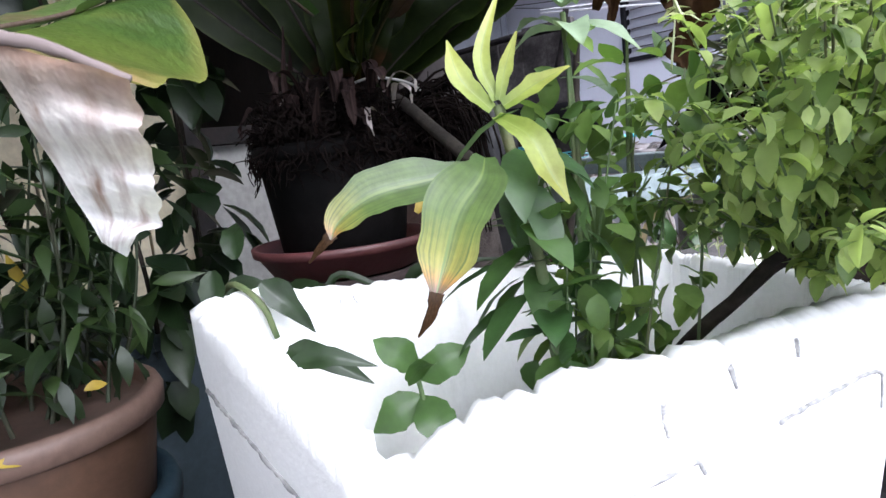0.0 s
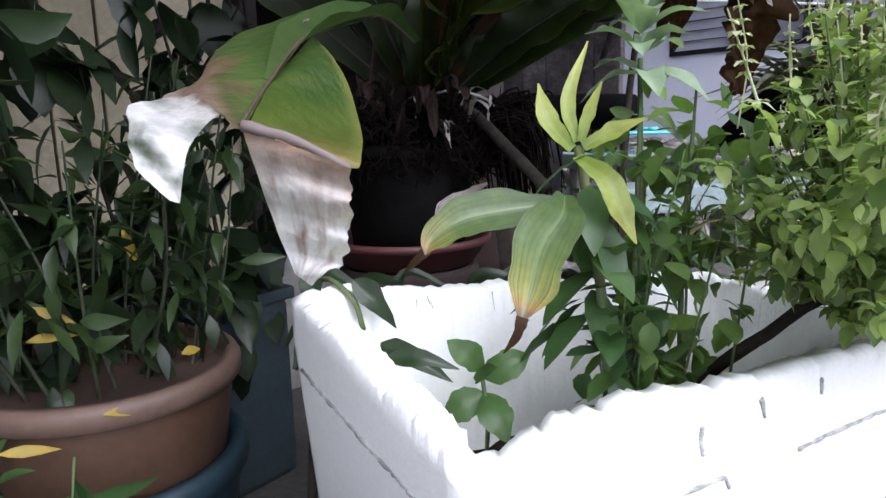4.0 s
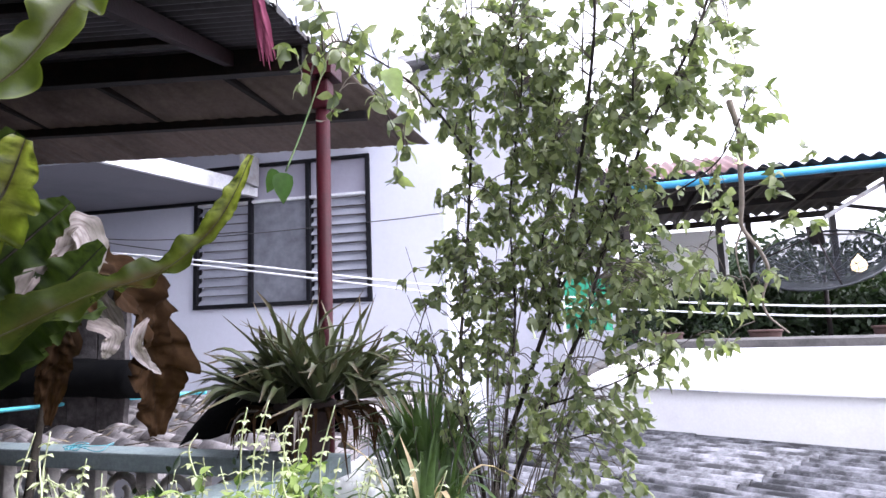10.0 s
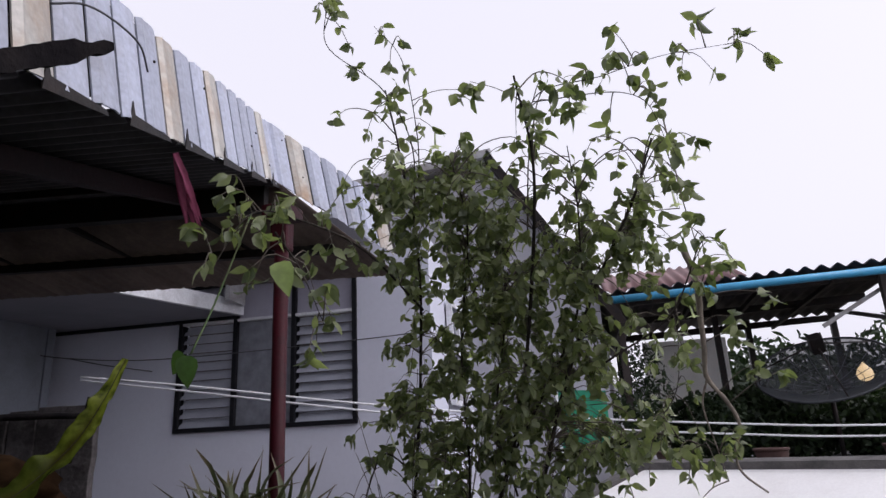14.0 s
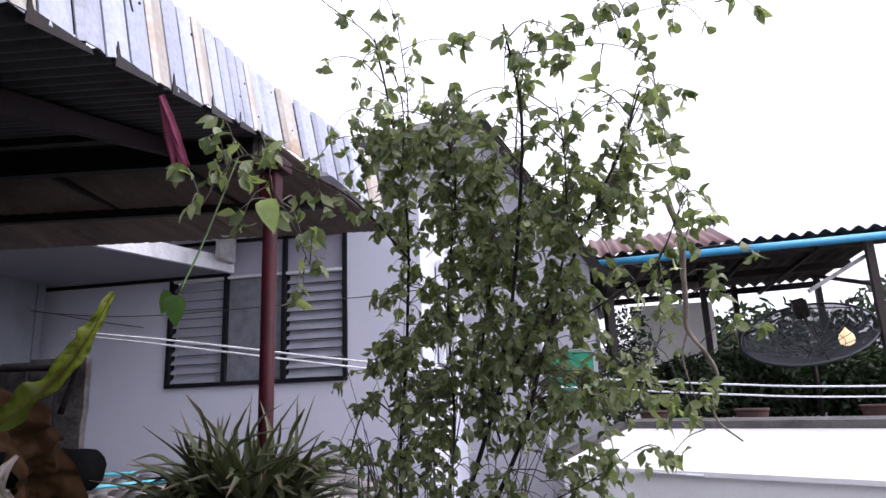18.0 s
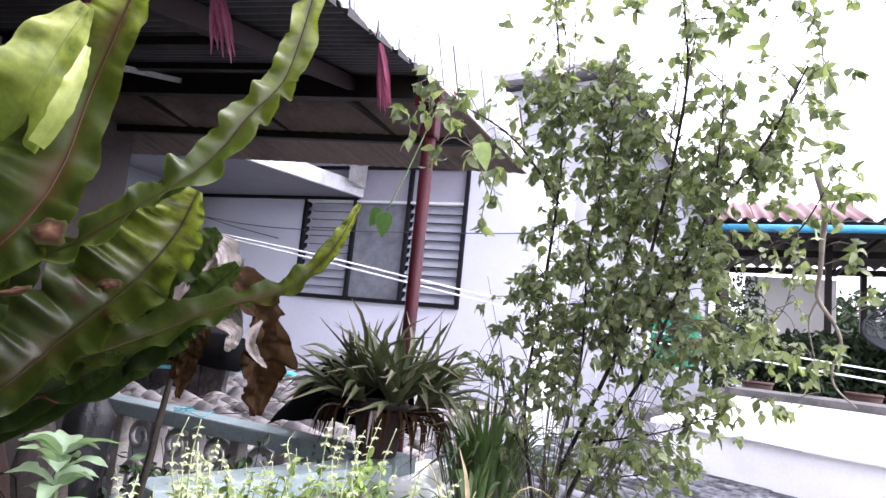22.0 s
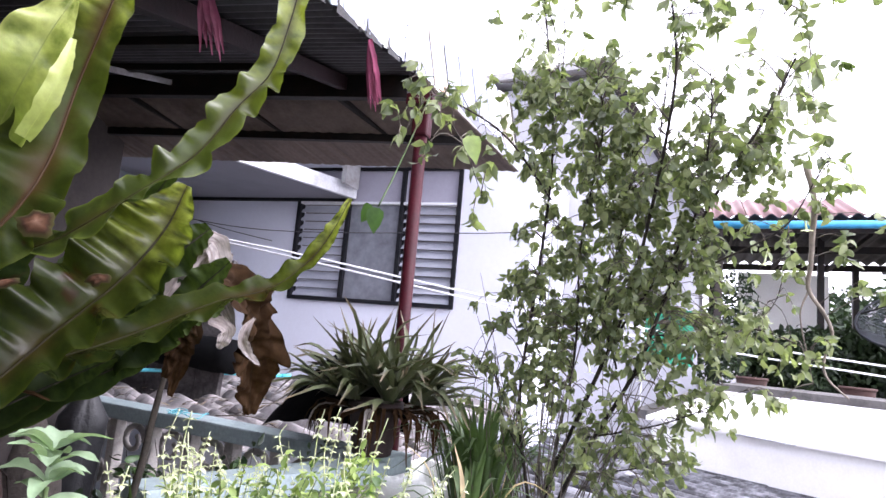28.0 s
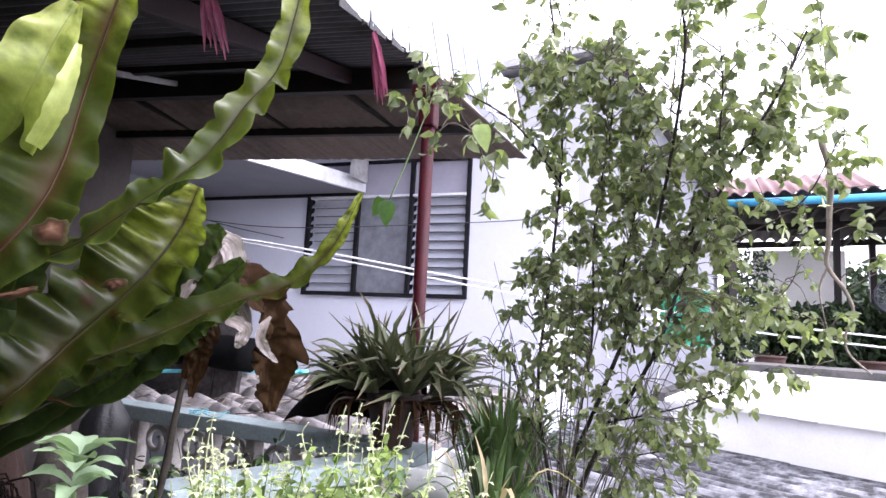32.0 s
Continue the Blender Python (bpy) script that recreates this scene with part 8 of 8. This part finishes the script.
for i in range(13):
    for j in range(13):
        x = 0.16 + 0.52 * i / 12
        z = 2.36 - 0.62 * j / 12 - 0.04 * (i / 12)
        v.append((x, 7.85 + 0.03 * math.sin(i * 1.7) * (j / 12), z))
for i in range(12):
    for j in range(12):
        a = i * 13 + j
        f.append((a, a + 1, a + 14, a + 13))
raw("cloth", v, f, GREEN_NET, net)
tube("pole", [(0.14, 7.83, 0.7), (0.14, 7.83, 2.62)], 0.014, FRAME_WHITE, net, seg=8)
dish = thing("satellite_dish", (3.45, 9.5, 1.5), "dark mesh satellite dish on a pole", "satellite dish")
tilt = Matrix.Rotation(radians(30), 3, "X") @ Matrix.Rotation(radians(-14), 3, "Y")
DC = Vector((3.5, 9.6, 2.30))
v, f = [], []


def bowl_at(r, a):
    return DC + tilt @ Vector((r * math.cos(a), r * math.sin(a), 0.42 * r * r))


for k in range(16):
    tube_data([bowl_at(0.80 * i / 7, 6.2832 * k / 16) for i in range(1, 8)], 0.0045, 0.0045, 4, v, f)
for k in (7, 14):
    tube_data([bowl_at(0.80 * k / 14, 6.2832 * i / 32) for i in range(33)], 0.0045 if k < 14 else 0.016, 0.0045 if k < 14 else 0.016, 4, v, f)
raw("mesh_ribs", v, f, DARK_NET, dish)
v = [bowl_at(0.80 * i / 10, 6.2832 * k / 40) for i in range(11) for k in range(40)]
f = [(i * 40 + k, i * 40 + (k + 1) % 40, (i + 1) * 40 + (k + 1) % 40, (i + 1) * 40 + k) for i in range(10) for k in range(40)]
raw("mesh_bowl", v, f, WIRE_MESH, dish, "dark see-through wire mesh")
focus = DC + tilt @ Vector((0, 0, 0.62))
for k in range(3):
    tube("strut", [bowl_at(0.78, 0.5 + 2.094 * k), focus], 0.011, STEEL_DARK, dish, seg=6)
part("feed_horn", boxed(focus, (0.16, 0.16, 0.22), tilt, 0.02), STEEL_DARK, dish)
tube("mast", [(3.5, 9.6, 1.4), (3.5, 9.6, 2.31)], 0.03, STEEL_DARK, dish, seg=10)
lampt = thing("garden_lamp", (4.2, 10.3, 1.5), "lit globe garden lamp on a dark pole", "lamp")
turned("globe", (4.2, 10.3, 2.38), [(0.03, 0), (0.085, 0.03), (0.105, 0.09), (0.085, 0.16), (0.03, 0.22), (0.001, 0.26)], LAMP_LIT, lampt, seg=20)
tube("pole", [(4.2, 10.3, 1.4), (4.2, 10.3, 2.39)], 0.022, STEEL_DARK, lampt, seg=8)


def foliage_mass(name, centres, count, size, leaf, mat, label, seed, category="hedge"):
    rf = random.Random(seed)
    v, f = [], []
    for k in range(count):
        c, r = rf.choice(centres)
        d = rand_dir(rf)
        q = Vector(c) + Vector((d.x * r[0], d.y * r[1], d.z * r[2])) * (rf.random() ** 0.4)
        leaf_into(v, f, q, rand_dir(rf, -0.15), rand_dir(rf, 0.6), leaf * rf.uniform(0.6, 1.3), leaf * 0.4 * rf.uniform(0.7, 1.3), "small" if leaf > 0.3 else "oval", rf.uniform(0.0, 0.7), 0.2)
    ob = tagged(raw(name, v, f, mat), label, category, kind="stuff")
    return ob


foliage_mass("hedge", [((2.6, 10.2, 1.85), (1.4, 0.6, 0.55)), ((4.6, 10.0, 1.8), (1.2, 0.6, 0.5)), ((6.4, 9.6, 1.8), (1.3, 0.7, 0.6))], 17000, 1, 0.125, LEAF_FAR, "dark green hedge behind the mossy coping", 201)
foliage_mass("bushes", [((1.22, 9.4, 2.35), (0.36, 0.4, 0.72)), ((1.0, 9.0, 1.9), (0.4, 0.4, 0.5)), ((2.1, 9.6, 1.9), (0.45, 0.4, 0.45))], 3600, 1, 0.075, LEAF_FAR, "dark bushes under the pavilion roof", 202, "bush")
foliage_mass("far_trees", [((5.0, 17, 2.6), (2.2, 1.0, 1.3)), ((8.5, 17, 2.8), (2.4, 1.0, 1.6)), ((3.4, 16, 2.4), (1.4, 1.0, 0.9)), ((12, 18, 2.6), (3, 1, 1.6)), ((8.0, 13, 2.2), (2.0, 1.0, 1.4))], 15000, 1, 0.23, LEAF_FAR, "far dark trees behind the roofs", 203, "trees")
foliage_mass("sunlit_bush", [((5.6, 10.4, 2.2), (0.8, 0.5, 0.55)), ((5.2, 10.8, 1.9), (0.9, 0.5, 0.5))], 1700, 1, 0.09, LEAF_MID, "lighter green bush beside the garden lamp", 204, "bush")
for k, (x, y, h) in enumerate(((1.3, 8.1, 0.35), (2.2, 7.6, 0.3), (3.3, 7.4, 0.3), (4.2, 7.0, 0.35))):
    pot("planter", (x, y, 1.45), 0.16, 0.2, CLAY_POT, CLAY_POT, "weathered planter on the roof terrace", 0.03, 0.8, 0.03, "planters on the roof terrace")
distant = tagged(part("distant_buildings", boxed((10, 60, 1.5), (120, 3, 9)), GREY_WALL), "hazy distant building line", "backdrop", kind="structure")

# ---------- clutter under the balustrade ----------
rc = random.Random(333)
for k, (x, y, z, w, d, h, mat, lab) in enumerate(((-1.05, 1.62, 0.92, 0.16, 0.12, 0.10, BLACK_POT, "black nursery pot fallen among the weeds"), (-1.30, 1.85, 0.90, 0.13, 0.13, 0.14, CLAY_POT, "old clay pot among the weeds"), (-0.98, 1.95, 0.92, 0.11, 0.11, 0.12, BLUE_POT, "small blue-grey pot among the weeds"))):
    pot("flower_pot", (x, y, z - 0.04), w * 0.6, h, mat, mat, lab, 0.02, 0.8, 0.03, "pots below the balustrade")
rag = thing("rag", (-1.0, 1.40, 1.0), "crumpled pale grey rag lying on the weeds", "cloth")
v, f = [], []
for i in range(15):
    for j in range(13):
        x, y = -1.12 + 0.20 * i / 14, 1.30 + 0.18 * j / 12
        v.append((x, y, 1.08 + 0.05 * noise.noise((x * 14, y * 14, 3)) + 0.02 * noise.noise((x * 40, y * 40, 8))))
for i in range(14):
    for j in range(12):
        a = i * 13 + j
        f.append((a, a + 1, a + 14, a + 13))
raw("cloth", v, f, PALE_BOARD, rag)
pot("flower_pot", (-1.68, 1.51, PLINTH), 0.085, 0.29, BLACK_POT, BLACK_POT, "tall black plastic pot under a blue bag", 0.02, 0.8, 0.02)
bag = thing("plastic_bag", (-1.68, 1.51, 1.08), "bright blue crumpled plastic bag on a black pot", "bag")
v, f = [], []
for i in range(14):
    for k in range(24):
        a, u_ = 6.2832 * k / 24, i / 13
        r_ = 0.092 * math.sin(math.pi * (0.12 + 0.80 * u_)) * (1 + 0.35 * noise.noise((math.cos(a) * 2.2, math.sin(a) * 2.2, u_ * 5)))
        v.append((-1.68 + r_ * math.cos(a), 1.51 + r_ * math.sin(a), 1.076 + 0.165 * u_ + 0.02 * noise.noise((math.cos(a) * 3, math.sin(a) * 3, 4 + u_ * 3)) * u_))
for i in range(13):
    for k in range(24):
        f.append((i * 24 + k, i * 24 + (k + 1) % 24, (i + 1) * 24 + (k + 1) % 24, (i + 1) * 24 + k))
f.append(tuple(reversed(range(24))))
f.append(tuple(range(13 * 24, 14 * 24)))
raw("sack", v, f, BLUE_BAG, bag)
tube("knot", [(-1.68, 1.51, 1.235), (-1.675, 1.507, 1.26), (-1.66, 1.50, 1.275)], 0.014, BLUE_BAG, bag, r1=0.022, n=8, wobble=0.3)
sack = thing("black_sack", (-1.245, 1.612, 0.86), "black plastic sack bunched up before the balustrade", "sack")
v, f = [], []
for i in range(22):
    for k in range(22):
        a, u_ = 6.2832 * k / 22, i / 21
        r_ = (0.052 + 0.03 * (1 - u_)) * (1 - 0.75 * max(0, u_ - 0.86) / 0.14) * (1 + 0.30 * noise.noise((math.cos(a) * 2.4, math.sin(a) * 2.4, u_ * 3)) + 0.12 * noise.noise((math.cos(a) * 7, math.sin(a) * 7, u_ * 4)))
        v.append((-1.245 + r_ * math.cos(a) - 0.03 * (1 - u_), 1.612 + r_ * math.sin(a), 0.86 + 0.659 * u_))
for i in range(21):
    for k in range(22):
        f.append((i * 22 + k, i * 22 + (k + 1) % 22, (i + 1) * 22 + (k + 1) % 22, (i + 1) * 22 + k))
f.append(tuple(range(21 * 22, 22 * 22)))
raw("sack", v, f, BLACK_BAG, sack)
for at, wx, wy, top, sd, mat, lab in (((-1.283, 1.282), 0.16, 0.14, 1.445, 5, RAG_BROWN, "dark reddish-brown rag heaped below the fern"), ((-1.292, 1.502), 0.13, 0.10, 1.407, 9, RAG_GREY, "dirty grey-brown rag heaped before the balustrade")):
    # a heap of cloth that falls to the ground on all sides
    heap = thing("rag", (at[0], at[1], 0.86), lab, "cloth")
    v, f = [], []
    for i in range(25):
        for j in range(25):
            x, y = i / 12 - 1, j / 12 - 1
            d = min(1.0, math.hypot(x, y))
            z = (top - 0.86) * (1 - d ** 3) * (1 + 0.18 * noise.noise((x * 2, y * 2, sd))) + 0.03 * noise.noise((x * 6, y * 6, sd)) + 0.012 * noise.noise((x * 15, y * 15, sd))
            v.append((at[0] + wx * x, at[1] + wy * y, 0.86 + max(0.0, z)))
    for i in range(24):
        for j in range(24):
            a = i * 25 + j
            f.append((a, a + 25, a + 26, a + 1))
    raw("cloth", v, f, mat, heap)
crate2 = thing("wooden_crate", (-1.02, 1.39, 0.85), "dark slatted crate under the rag", "crate")
for k in range(5):
    part("slat", boxed((-1.02, 1.30, 0.87 + 0.045 * k), (0.24, 0.012, 0.034), None, 0.002), ROT_WOOD, crate2)
    part("slat", boxed((-0.91, 1.39, 0.87 + 0.045 * k), (0.012, 0.20, 0.034), None, 0.002), ROT_WOOD, crate2)
string = thing("plastic_string", (-1.7, 2.60, 1.30), "tangled turquoise plastic string on the rail", "string")
for k in range(3):
    p = Vector((-1.76 + 0.06 * k + rc.uniform(-0.02, 0.02), 2.60 - 0.01 * k, 1.302))
    pts = [p + Vector((rc.uniform(-0.06, 0.07), rc.uniform(-0.05, 0.03), rc.uniform(0.0, 0.03))) for m in range(6)]
    tube("strand", pts, 0.0016, TEAL_PIPE, string, n=30, seg=5)
dark_stems = []
for k in range(16):
    p = Vector((rc.uniform(-1.5, -0.75), rc.uniform(1.45, 2.35), 0.84))
    dark_stems.append([p, p + Vector((rc.uniform(-0.06, 0.06), rc.uniform(-0.06, 0.06), 0.16)), p + Vector((rc.uniform(-0.12, 0.12), rc.uniform(-0.1, 0.1), rc.uniform(0.30, 0.52)))])
bushy("dark_weeds", "dark tangled weeds under the pale green balustrade", dark_stems, LEAF_DARK, STEM_BLACK, 0.05, 0.022, 20, "lance", 0.3, 334, "weeds", 0.06, stem_r=0.003)
